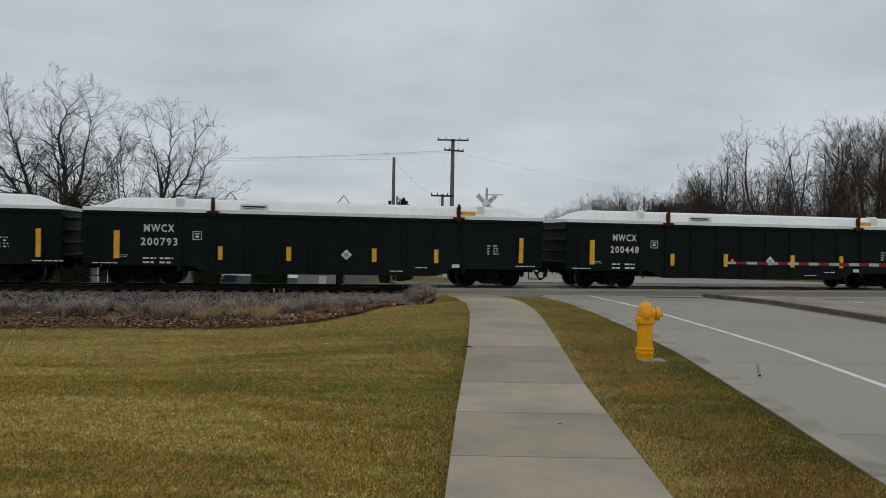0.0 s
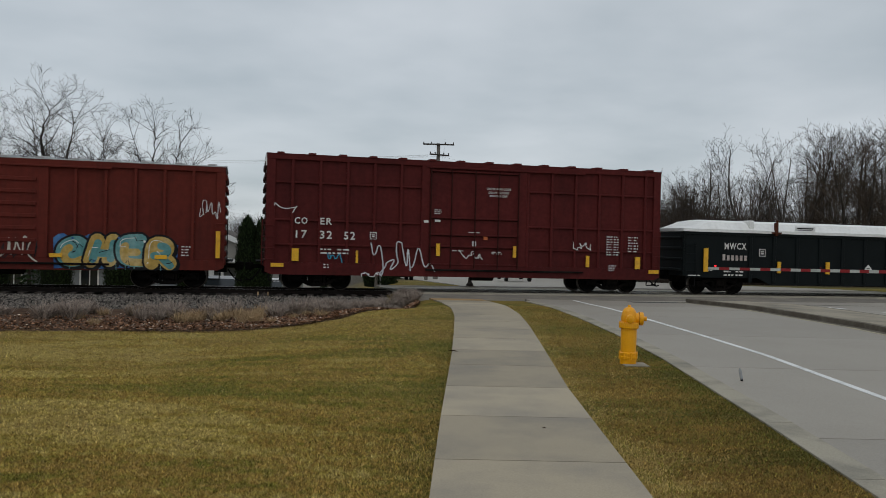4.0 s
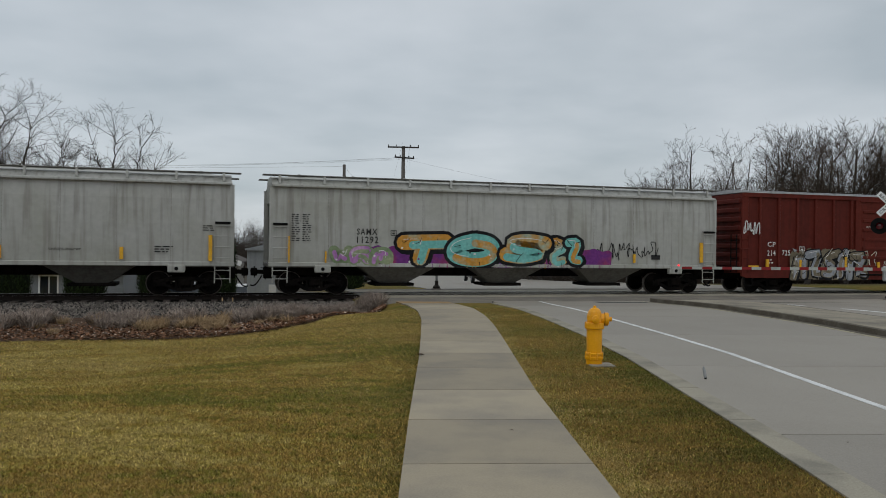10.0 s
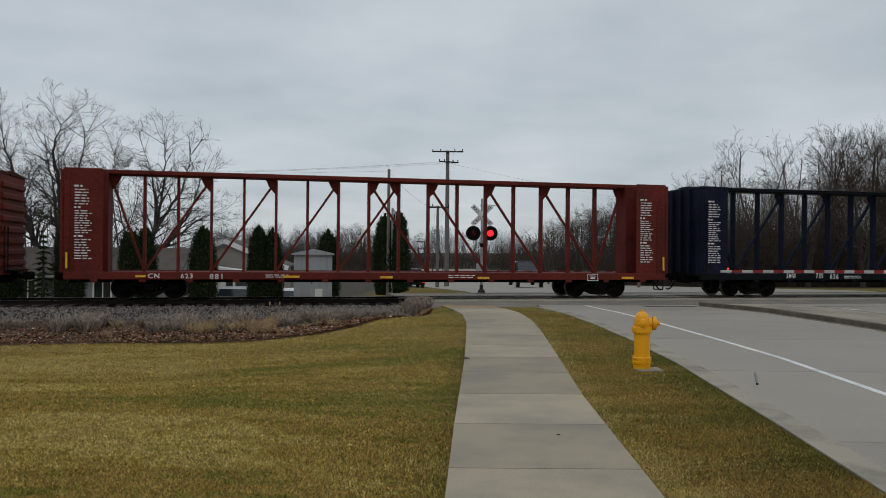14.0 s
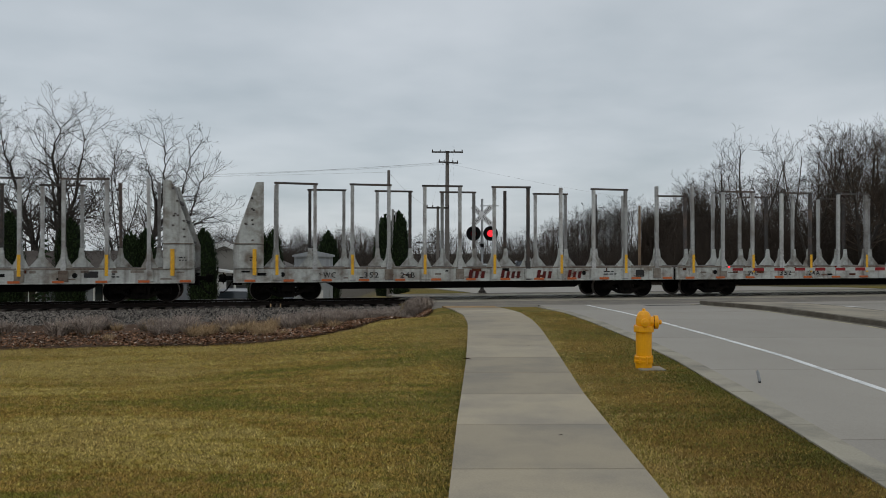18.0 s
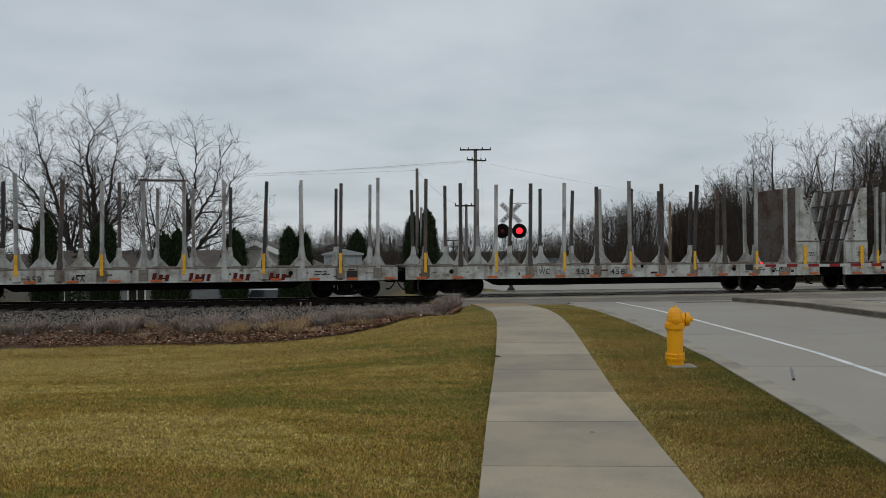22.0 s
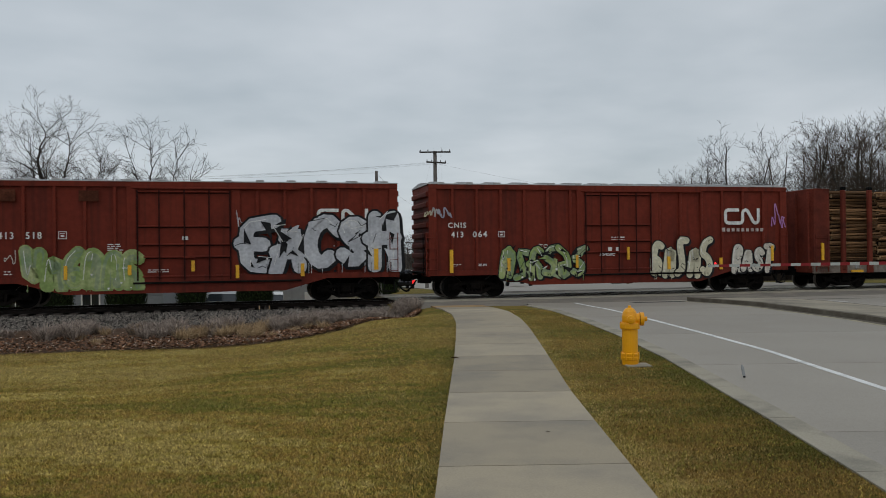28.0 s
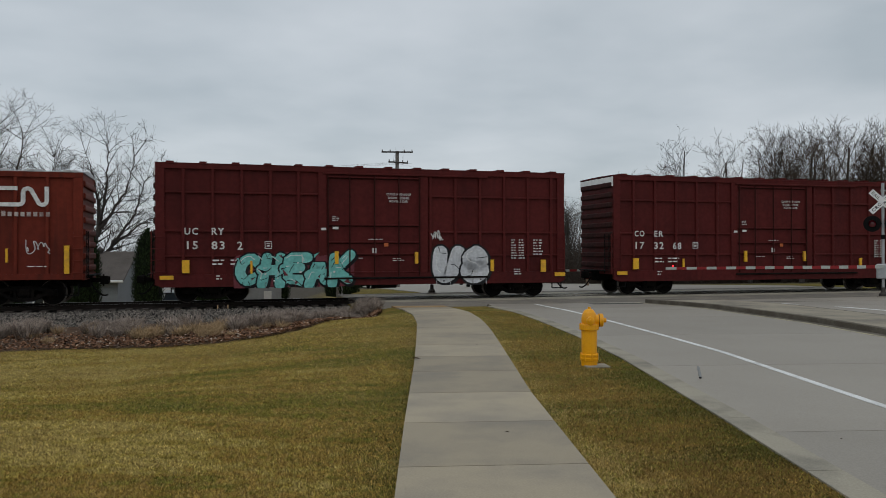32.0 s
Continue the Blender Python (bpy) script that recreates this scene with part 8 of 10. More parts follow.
bars(car, -5.94, -4.69, 1.36, 1.63, 2, seed=101, cols=2)
bars(car, -5.82, -5.57, 0.84, 1.05, 2, seed=102)
lettering(car, "CLOSE AND LOCK", 0.46, 1.45, 4.02, 4.11)
lettering(car, "DOOR BEFORE", 0.53, 1.35, 3.88, 3.97)
lettering(car, "MOVING CAR", 0.58, 1.30, 3.75, 3.84)
bars(car, 5.57, 6.21, 1.55, 2.38, 8, seed=103, cols=2)
bars(car, 6.52, 7.03, 1.70, 2.38, 6, seed=104, cols=2)
bars(car, -1.62, -1.33, 3.00, 3.21, 3, seed=105)
patch(car, -2.03, -1.85, 2.67, 2.76, "stencil")
patch(car, -0.09, 0.07, 1.78, 2.00, "stencil")
patch(car, -1.60, -1.38, 2.71, 2.80, "stencil")
patch(car, 0.37, 0.53, 2.06, 2.22, "orange")
bars(car, -0.90, -0.33, 1.59, 1.65, 1, seed=106)
bars(car, 0.71, 1.18, 1.50, 1.63, 2, seed=107)
bars(car, -0.25, 0.42, 2.31, 2.37, 1, seed=108)
bars(car, 5.69, 6.07, 0.92, 1.20, 3, seed=109)
graffiti(car, -5.12, -0.89, 0.56, 1.84, 5, "aqua", seed=110, line="ink", halo="pinkish", fat=0.24, jag=0.03, word="CHEAK")
graffiti(car, 2.33, 4.57, 0.58, 2.12, 2, "chrome", seed=111, line="ink", fat=0.33, word="U8")
graffiti(car, 2.24, 2.72, 2.25, 2.76, 3, "white", seed=112, tag=True, fat=0.020, jag=0.06)
car = boxcar("oxide-red boxcar with plug door and white emblem", -511.50, -495.70, "box_oxide", "plug", 4.75, (0.01, 2.03))
emblem(car, 5.16, 6.83, 3.41, 4.10, "white")
blocks(car, 5.36, 6.92, 3.07, 3.26, 8)
reflector(car, 7.31, 7.47, 1.12, 2.09)
reflector(car, 5.50, 5.57, 1.52, 1.99)
bars(car, 6.15, 6.96, 1.34, 1.42, 1, seed=102)
graffiti(car, 6.01, 6.89, 1.80, 2.28, 3, "white", seed=103, tag=True, fat=0.015, jag=0.06)


# ---- the far side: trees ----
def tubes(segs, n, name):
    """One mesh of tapered round pieces, each given as two ends and two radii."""
    a = np.array([q[0] for q in segs], float)
    b = np.array([q[1] for q in segs], float)
    r = np.array([q[2:4] for q in segs], float)
    d = b - a
    d /= np.maximum(np.linalg.norm(d, axis=1), 1e-6)[:, None]
    e = np.cross(d, np.array((0.31, 0.93, 0.17)))
    e /= np.linalg.norm(e, axis=1)[:, None]
    f = np.cross(d, e)
    m = len(segs)
    vs = np.empty((m, 2, n, 3))
    for k in range(n):
        w = math.cos(k * math.tau / n) * e + math.sin(k * math.tau / n) * f
        vs[:, 0, k], vs[:, 1, k] = a + w * r[:, :1], b + w * r[:, 1:]
    base = np.arange(m)[:, None] * 2 * n
    quads = np.concatenate([np.concatenate((base + k, base + (k + 1) % n, base + n + (k + 1) % n, base + n + k), 1) for k in range(n)])
    return lines(vs.reshape(-1, 3).tolist(), quads.tolist(), name)


def unit(v):
    return v / max(float(np.linalg.norm(v)), 1e-9)


def branch_off(rnd, d, low, high):
    """A direction that leaves d at an angle between two bounds, in degrees."""
    k = unit(np.cross(d, rnd.normal(size=3)))
    a = radians(rnd.uniform(low, high))
    return unit(d * math.cos(a) + k * math.sin(a))


def sprout(rnd, segs, p, d, length, r, level, rise, wob, thin=0.0072):
    """A branch that wanders, forks and thins out; level counts down to the twigs."""
    n = max(2, int(length / (0.30, 0.24, 0.29, 0.40, 0.5)[level]))
    l = length / n
    for i in range(n):
        d = unit(d + rnd.normal(size=3) * wob + np.array((0, 0, rise * (1 - abs(d[2])))))
        q = p + d * l
        r1 = max(thin, r * (1 - 0.8 / n))
        segs.append((p, q, r, r1))
        p, r = q, r1
        if level and i >= (1 if level > 1 else rnd.randint(2)):
            for j in range(2 if rnd.uniform() < 0.45 else 1):
                left = 1 - 0.55 * (i + 1) / n
                sprout(rnd, segs, p, branch_off(rnd, d, 22, 56), max(0.42, length * rnd.uniform(0.5, 0.78) * left), max(thin, r * rnd.uniform(0.55, 0.75)), level - 1, rise, wob, thin)


def smooth_line(pts, n):
    """A rounded line through a few given places."""
    p = [np.array(q, float) for q in pts]
    p = [2 * p[0] - p[1]] + p + [2 * p[-1] - p[-2]]
    out = []
    for i in range(1, len(p) - 2):
        for j in range(n):
            t = j / n
            out.append(0.5 * (2 * p[i] + (p[i + 1] - p[i - 1]) * t + (2 * p[i - 1] - 5 * p[i] + 4 * p[i + 1] - p[i + 2]) * t * t + (3 * p[i] - p[i - 1] - 3 * p[i + 1] + p[i + 2]) * t ** 3))
    return out + [p[-2]]


def split_tree(segs, limit):
    thick = [q for q in segs if q[2] > limit]
    fine = [q for q in segs if q[2] <= limit]
    return tubes(thick, 7, "trunk"), tubes(fine, 3, "crown")


def limbed_tree(seed, limbs, reach=2.9, rise=0.045, wob=0.10, gap=0.27, level=3):
    """A spreading tree. limbs: for each its radius at the foot and the places that it passes, in metres from the tree's own foot."""
    rnd = np.random.RandomState(seed)
    segs = []
    for r0, pts in limbs:
        run = smooth_line(pts, 7)
        run = [q + rnd.normal(size=3) * 0.05 * min(1, i / 5) for i, q in enumerate(run)]
        total = sum(np.linalg.norm(b - a) for a, b in zip(run, run[1:]))
        gone, due = 0.0, total * 0.16
        for a, b in zip(run, run[1:]):
            l = np.linalg.norm(b - a)
            t0, t1 = gone / total, (gone + l) / total
            ra, rb = (max(0.02, r0 * (1 - 0.88 * t ** 0.8)) for t in (t0, t1))
            segs.append((a, b, ra, rb))
            gone += l
            while gone > due and pts[-1][2] > 3:
                d = branch_off(rnd, unit(b - a), 32, 64)
                if d[2] < -0.35:
                    d[2] *= -0.5
                sprout(rnd, segs, b, unit(d), reach * rnd.uniform(0.55, 1.1) * (1.1 - 0.5 * t1), max(0.03, rb * 0.5), level, rise, wob)
                due += gap * rnd.uniform(0.6, 1.4)
        if pts[-1][2] > 3:
            for j in range(3):
                sprout(rnd, segs, run[-1], branch_off(rnd, unit(run[-1] - run[-2]), 5, 35), reach * 0.7, 0.025, level, rise, wob)
    return split_tree(segs, 0.06)


def wood_tree(seed, height, width, trunk_r, bare, forks=1, level=3, gap=0.24, angle=(24, 46), wob=0.07):
    """A forest tree: one or more leaders with rising branches, longest in the crown's middle."""
    rnd = np.random.RandomState(seed)
    segs = []
    leaders = [(np.array((0.0, 0.0, -0.3)), np.array((rnd.normal() * 0.05, rnd.normal() * 0.05, 1.0)), height, trunk_r)]
    for k in range(forks - 1):
        z = height * rnd.uniform(0.12, 0.4)
        leaders.append((np.array((0.0, 0.0, z)), np.array((math.cos(k * 2.5) * 0.42, math.sin(k * 2.5) * 0.42, 1.0)), (height - z) * rnd.uniform(0.8, 0.97), trunk_r * 0.7))
    for p, d, l, r in leaders:
        n = int(l / 0.4)
        d = unit(d)
        for i in range(n):
            t = (i + 1) / n
            d = unit(d + rnd.normal(size=3) * 0.05 + np.array((0, 0, 0.05)))
            q = p + d * (l / n)
            r1 = max(0.012, r * (1 - 0.9 / n * (1 + 0.6 * t)))
            segs.append((p, q, r, r1))
            p, r = q, r1
            z = q[2] / height
            if z > bare and rnd.uniform() < 0.4 / gap * 0.8:
                u = (z - bare) / (1 - bare)
                size = width * (0.35 + 1.5 * u * (1 - u) * 1.6) * rnd.uniform(0.7, 1.15)
                sprout(rnd, segs, q, branch_off(rnd, d, *angle), size, max(0.014, r * 0.45), level, 0.12, wob, 0.0062)
    k = height / max(float(q[1][2]) for q in segs)
    segs = [(a * k, b * k, r0, r1) for a, b, r0, r1 in segs]
    return split_tree(segs, 0.05)


def tree(name, meshes, bark, twig, label, group="", category="tree"):
    root = tagged(new(name), label, category, group)
    part("trunk", meshes[0], M[bark], root)
    part("crown", meshes[1], M[twig], root)
    return root


def set_at(ob, x, y, turn=0.0, size=1.0, sink=0.15):
    ob.matrix_world = Matrix.Translation((x, y, ground_z(x, y) - sink)) @ Matrix.Rotation(turn, 4, "Z") @ Matrix.Scale(size, 4)
    return ob


SPREADING = (
    (0.50, ((0, 0, -0.4), (-0.1, 0, 1.2), (-0.35, 0, 2.6))),
    (0.27, ((-0.35, 0, 2.4), (-1.7, 0.8, 4.6), (-3.0, 1.4, 8.0), (-4.5, 1.6, 12.0))),
    (0.22, ((-0.4, 0, 2.2), (-2.4, -0.9, 4.8), (-4.8, -1.4, 6.3), (-7.4, -1.2, 7.4))),
    (0.30, ((-0.3, 0, 2.4), (0.3, 0.1, 4.6), (0.3, 0.3, 8.0), (0.1, -0.3, 10.6), (0.6, -0.2, 12.5))),
    (0.24, ((0.0, 0, 2.5), (0.9, -0.8, 5.4), (1.9, -1.2, 7.6), (2.6, -1.0, 11.4))),
    (0.16, ((0.3, 0.1, 4.6), (-0.6, 1.5, 7.4), (-1.8, 2.4, 11.4))),
    (0.16, ((0.7, -0.5, 4.8), (2.0, -0.2, 6.4), (3.2, 0.2, 8.6))),
    (0.14, ((0.1, 0, 1.4), (1.8, -0.6, 2.5), (3.6, -1.2, 3.4), (4.6, -1.2, 5.0))),
    (0.14, ((-0.2, 0, 1.3), (-2.6, 0.4, 2.2), (-5.2, 0.2, 2.4), (-7.6, 0.2, 3.8))),
    (0.15, ((-2.0, 1.0, 5.2), (-4.6, 1.4, 8.4), (-6.8, 1.0, 10.6))),
)
LEANING = (
    (0.34, ((0, 0, -0.4), (0.35, 0, 1.3), (1.1, 0, 2.6))),
    (0.22, ((1.0, 0, 2.5), (1.8, 0.2, 5.6), (2.2, 0.5, 8.4), (2.5, 0.3, 11.6))),
    (0.19, ((1.1, 0, 2.6), (3.2, -0.6, 4.8), (4.6, -0.9, 6.8), (5.4, -0.8, 9.2))),
    (0.15, ((1.8, 0.2, 5.2), (1.5, 0.8, 8.2), (0.7, 0.9, 11.2))),
    (0.14, ((2.0, 0.2, 5.8), (3.4, 1.0, 8.4), (4.0, 1.2, 11.0))),
    (0.10, ((0.9, 0, 2.2), (-0.4, 0.6, 4.6), (-1.2, 0.8, 8.0), (-1.4, 0.8, 10.8))),
    (0.12, ((3.0, -0.5, 4.6), (4.8, 0.5, 6.2), (5.8, 0.6, 6.6))),
    (0.10, ((0.6, 0, 1.7), (2.4, -0.4, 2.5), (4.2, -0.6, 2.8), (5.2, -0.4, 3.6))),
    (0.10, ((0.3, 0, 1.2), (-1.2, -0.4, 2.4), (-3.6, -0.6, 1.6))),
)
big = tree("bare_tree", limbed_tree(11, SPREADING, 3.0), "bark", "twig", "large bare spreading tree with a dark trunk", "bare trees behind the houses")
set_at(big, -26.2, 55, 0.0)
second = tree("bare_tree", limbed_tree(23, LEANING, 2.5), "bark", "twig", "bare tree with a leaning trunk and rounded crown", "bare trees behind the houses")
set_at(second, -22.2, 58, 0.0)
light_tree = tree("bare_tree", wood_tree(5, 6.6, 1.7, 0.07, 0.12, 4, 2), "twig", "twig", "small pale many-stemmed bare tree beside a house", "bare trees behind the houses")
set_at(light_tree, -18.2, 56)
for x, y, s, a in ((-37.5, 62, 0.95, 2.0), (-44.5, 58, 1.0, 3.1), (-14.2, 66, 0.55, 1.0), (-23.9, 60, 1.75, 2.0), (-29.0, 60, 1.2, 4.0), (-33.0, 61, 1.3, 5.0)):
    copy_thing(second if 0.6 < s < 1.05 else light_tree, Matrix.Translation((x, y, ground_z(x, y) - 0.15)) @ Matrix.Rotation(a, 4, "Z") @ Matrix.Scale(s, 4))


# woods to the north-east: skyline height by direction
SKYLINE = ((960, 372), (1000, 348), (1060, 335), (1130, 318), (1200, 326), (1235, 285), (1260, 258), (1300, 252), (1345, 215), (1385, 235), (1420, 225), (1450, 205), (1500, 196), (1570, 190), (1700, 180), (1900, 185))
# the trees that stand clear of the rest: direction, top, distance, kind
CLEAR = ((1352, 190, 66, 0), (1282, 243, 72, 1), (1247, 262, 76, 4), (1312, 258, 82, 2), (1398, 222, 70, 2), (1440, 190, 64, 3), (1535, 172, 60, 5), (1486, 192, 74, 1), (1610, 170, 62, 5), (1680, 178, 66, 0), (1740, 172, 64, 3))


def woods():
    kinds = [wood_tree(40 + i, 10.0, *k) for i, k in enumerate(((2.2, 0.12, 0.40, 2), (2.0, 0.13, 0.26, 3), (1.5, 0.10, 0.34, 2), (2.3, 0.14, 0.32, 3), (1.8, 0.10, 0.12, 4)))]
    kinds.append(wood_tree(46, 10.0, 3.2, 0.18, 0.22, 4, 3, 0.30, (34, 62)))
    made = {}
    rnd = random.Random(8)

    def plant(k, px, top_y, dist, turn):
        top = (425 - top_y) / 1429.0 * dist + 1.74
        x = (px - 784) / 1429.0 * dist
        g = ground_z(x, dist) if dist < 140 else -2.6
        size = (top - g) / 10.0
        m = Matrix.Translation((x, dist, g - 0.2)) @ Matrix.Rotation(turn, 4, "Z") @ Matrix.Scale(size, 4)
        if k not in made:
            made[k] = tree("bare_tree", kinds[k], "bark", "twig_red" if k % 2 else "twig", "slender bare tree at the edge of a wood" if k < 5 else "broad bare tree at the edge of a wood", "trees of the wood")
            made[k].matrix_world = m
        else:
            copy_thing(made[k], Matrix.Identity(4)).matrix_world = m
    for i, (px, top_y, dist, k) in enumerate(CLEAR):
        plant(k, px, top_y, dist, i * 1.9)
    for i in range(150):
        px = rnd.uniform(955, 1250) if i % 5 < 2 else rnd.uniform(1225, 1780)
        dist = rnd.uniform(95, 150) if px < 1230 else rnd.uniform(70, 120)
        sky = [y0 + (y1 - y0) * (px - x0) / (x1 - x0) for (x0, y0), (x1, y1) in zip(SKYLINE, SKYLINE[1:]) if x0 <= px <= x1]
        top_y = sky[0] if sky else 372
        plant(rnd.randrange(5), px, 425 - (425 - top_y) * (rnd.uniform(0.75, 1.05) if px < 1240 else rnd.uniform(0.35, 0.80)), dist, rnd.uniform(0, 6.28))
    # a low far line of trees that closes the view down the road
    for i in range(90):
        plant(rnd.randrange(5), rnd.uniform(380, 985), rnd.uniform(370, 402), rnd.uniform(150, 240), rnd.uniform(0, 6.28))
    # undergrowth: crooked stems that fork into twigs, thick towards the ground
    r2 = np.random.RandomState(3)
    segs = []
    for i in range(17000):
        far = i % 3 == 0
        px = r2.uniform(400, 1250) if far else r2.uniform(930, 1780)
        dist = r2.uniform(140, 230) if far else r2.uniform(64, 108)
        if not far and px < 1180:
            dist = r2.uniform(88, 135)
        x = (px - 784) / 1429.0 * dist
        s, d = off_track(x, dist)
        if d < 150 and 1.0 + 0.13 * d < s < 25.0 + 0.13 * d:
            continue
        g = ground_z(x, dist) if dist < 135 else -2.5
        clump = 0.5 + 0.5 * noise.noise(Vector((x * 0.13, dist * 0.13, 3.0)))
        h = r2.uniform(1.4, 5.4) * (0.5 + 0.9 * clump) * (1.45 if far else 1.25 if px > 1180 else 0.9)
        p = np.array((x, dist, g - 0.1))
        lean = unit(np.array((r2.normal() * 0.35, r2.normal() * 0.2, 1.0)))
        w = r2.uniform(0.014, 0.042) * (1.8 if far else 1)
        for j in range(3):
            q = p + lean * h / 3
            segs.append((p, q, w, w * 0.75))
            for k in range(3):
                e = branch_off(r2, lean, 20, 70)
                tip = q + e * h * r2.uniform(0.12, 0.34)
                segs.append((q, tip, w * 0.6, 0.007))
            lean = unit(lean + r2.normal(size=3) * 0.22)
            p, w = q, w * 0.75
    tagged(part("brush", tubes(segs, 3, "brush"), M["twig_red"]), "brown leafless undergrowth along the wood's edge", "undergrowth", kind="stuff")
    # old vines that hang in sheets over the trees at the wood's corner
    segs = []
    for i in range(5200):
        x = r2.uniform(21.2, 31.5)
        top = 6.4 - 0.05 * (x - 25.5) ** 2 + 0.9 * noise.noise(Vector((x * 0.9, 0, 8))) + r2.normal() * 0.15
        z = -2.2 + (top + 2.2) * r2.uniform(0.0, 1.0) ** 0.7
        p = np.array((x, 84 + 1.2 * noise.noise(Vector((x * 0.7, 1, 2))) + r2.normal() * 0.5, z))
        w = r2.uniform(0.012, 0.03)
        for j in range(2):
            q = p + np.array((r2.normal() * 0.16, r2.normal() * 0.15, -r2.uniform(0.4, 1.3)))
            segs.append((p, q, w, w * 0.8))
            p = q
    tagged(part("hanging_vines", tubes(segs, 3, "hanging_vines"), M["twig_red"]), "brown shaggy vines hanging over trees at the wood's edge", "vines", kind="stuff")


woods()


# ---- clipped cedars in a row ----
def cedar(height, width, seed, twin=False):
    rnd = np.random.RandomState(seed)
    bm = bmesh.new()
    cores = ((0.0, 1.0),) if not twin else ((-width * 0.25, 1.0), (width * 0.25, 0.97))
    vs, fs = [], []
    for cx, k in cores:
        w = width * (0.64 if not twin else 0.44)
        prof = [(0.02, 0.0), (w * 0.80, 0.05), (w * 0.95, height * 0.25), (w * 0.9, height * 0.6), (w * 0.66, height * 0.86), (w * 0.3, height * 0.96), (0.02, height * k * 0.99)]
        # solid core, coloured dark to show shade between the sprays
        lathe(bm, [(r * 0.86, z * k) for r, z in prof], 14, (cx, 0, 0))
        for i in range(2600):
            z = rnd.uniform(0.05, 1.0) * height * k
            r = np.interp(z / k, [p[1] for p in prof], [p[0] for p in prof]) * rnd.uniform(0.84, 1.06)
            a = rnd.uniform(0, math.tau)
            p = np.array((cx + r * math.cos(a), r * math.sin(a), z))
            s = rnd.uniform(0.05, 0.12)
            up = np.array((math.cos(a) * 0.5, math.sin(a) * 0.5, 1.0)) * s * rnd.uniform(1.0, 1.9)
            side = np.array((-math.sin(a), math.cos(a), rnd.uniform(-0.4, 0.4))) * s * 0.5
            n = len(vs)
            vs += [tuple(p - side), tuple(p + side), tuple(p + up + side * rnd.uniform(-0.5, 0.5))]
            fs.append((n, n + 1, n + 2))
    return mesh_of(bm, "core"), lines(vs, fs, "foliage")


for i, (x, h, w, twin) in enumerate(((-24.6, 5.2, 1.3, False), (-21.35, 5.2, 1.25, False), (-18.6, 4.85, 1.35, False), (-15.44, 4.35, 1.55, True), (-12.3, 4.38, 1.3, False), (-9.2, 4.46, 1.45, True), (-6.0, 4.3, 1.15, False), (-2.6, 4.6, 1.6, True))):
    y = 45 + 0.225 * x
    root = tagged(new("cedar"), "tall narrow dark green clipped cedar" + (" with two tops" if twin else ""), "cedar", "row of clipped cedars")
    a, b = cedar(h, w, 70 + i, twin)
    part("core", a, M["cedar_core_shade"], root)
    part("foliage", b, M["cedar"], root)
    part("trunk", soft_box(-0.06, 0.06, -0.06, 0.06, -0.1, 0.3, 0.01), M["bark"], root)
    set_at(root, x, y, i * 1.3, 1.0, 0.02)


def spruce(x, y, h, seed):
    rnd = random.Random(seed)
    root = tagged(new("spruce"), "dark green pointed spruce", "spruce", "spruces behind the track")
    tr = bmesh.new()
    rod(tr, (0, 0, 0), (0, 0, h * 0.95), 0.16, 0.02, n=7)
    part("trunk", tr, M["bark"], root)
    vs, fs = [], []
    z = 0.4
    while z < h:
        reach = (1 - z / h) * h * 0.27 + 0.1
        for j in range(11):
            a = rnd.uniform(0, math.tau)
            tip = Vector((math.cos(a) * reach, math.sin(a) * reach, z - reach * 0.3))
            for q in range(16):
                t = rnd.uniform(0.15, 1.0)
                p = Vector((0, 0, z)).lerp(tip, t)
                s = 0.22 * rnd.uniform(0.6, 1.2)
                e = Vector((rnd.uniform(-1, 1), rnd.uniform(-1, 1), rnd.uniform(-0.8, 0.2))) * s
                g = Vector((-math.sin(a), math.cos(a), 0)) * s * 0.4
                k = len(vs)
                vs += [tuple(p - g), tuple(p + g), tuple(p + e)]
                fs.append((k, k + 1, k + 2))
        z += 0.32
    part("foliage", lines(vs, fs, "foliage"), M["cedar"], root)
    set_at(root, x, y)


spruce(-29.6, 49, 6.0, 4)
spruce(-27.3, 51, 4.4, 14)
spruce(-22.6, 52, 3.8, 17)
spruce(-24.4, 50, 5.2, 9)
spruce(-2.6, 70, 3.4, 5)


# ---- houses beyond the track ----
M["siding_tan"] = shade("siding_tan", (0.30, 0.28, 0.25), 0.8, vary=0.08, big=0.8, small=12, bump=0.03, each=0.04)
M["siding_grey"] = shade("siding_grey", (0.22, 0.235, 0.25), 0.8, vary=0.08, big=0.8, small=12, bump=0.03, each=0.04)
M["trim_white"] = shade("trim_white", (0.72, 0.72, 0.70), 0.7, vary=0.06, big=1, small=12, bump=0.02)
M["shingle"] = shade("roof_shingle", (0.10, 0.085, 0.075), 0.95, vary=0.25, big=1, small=14, bump=0.3)
M["bungalow"] = shade("aluminium_hut", (0.36, 0.38, 0.40), 0.5, 0.2, vary=0.06, big=1, small=12, bump=0.03, streak=0.2)


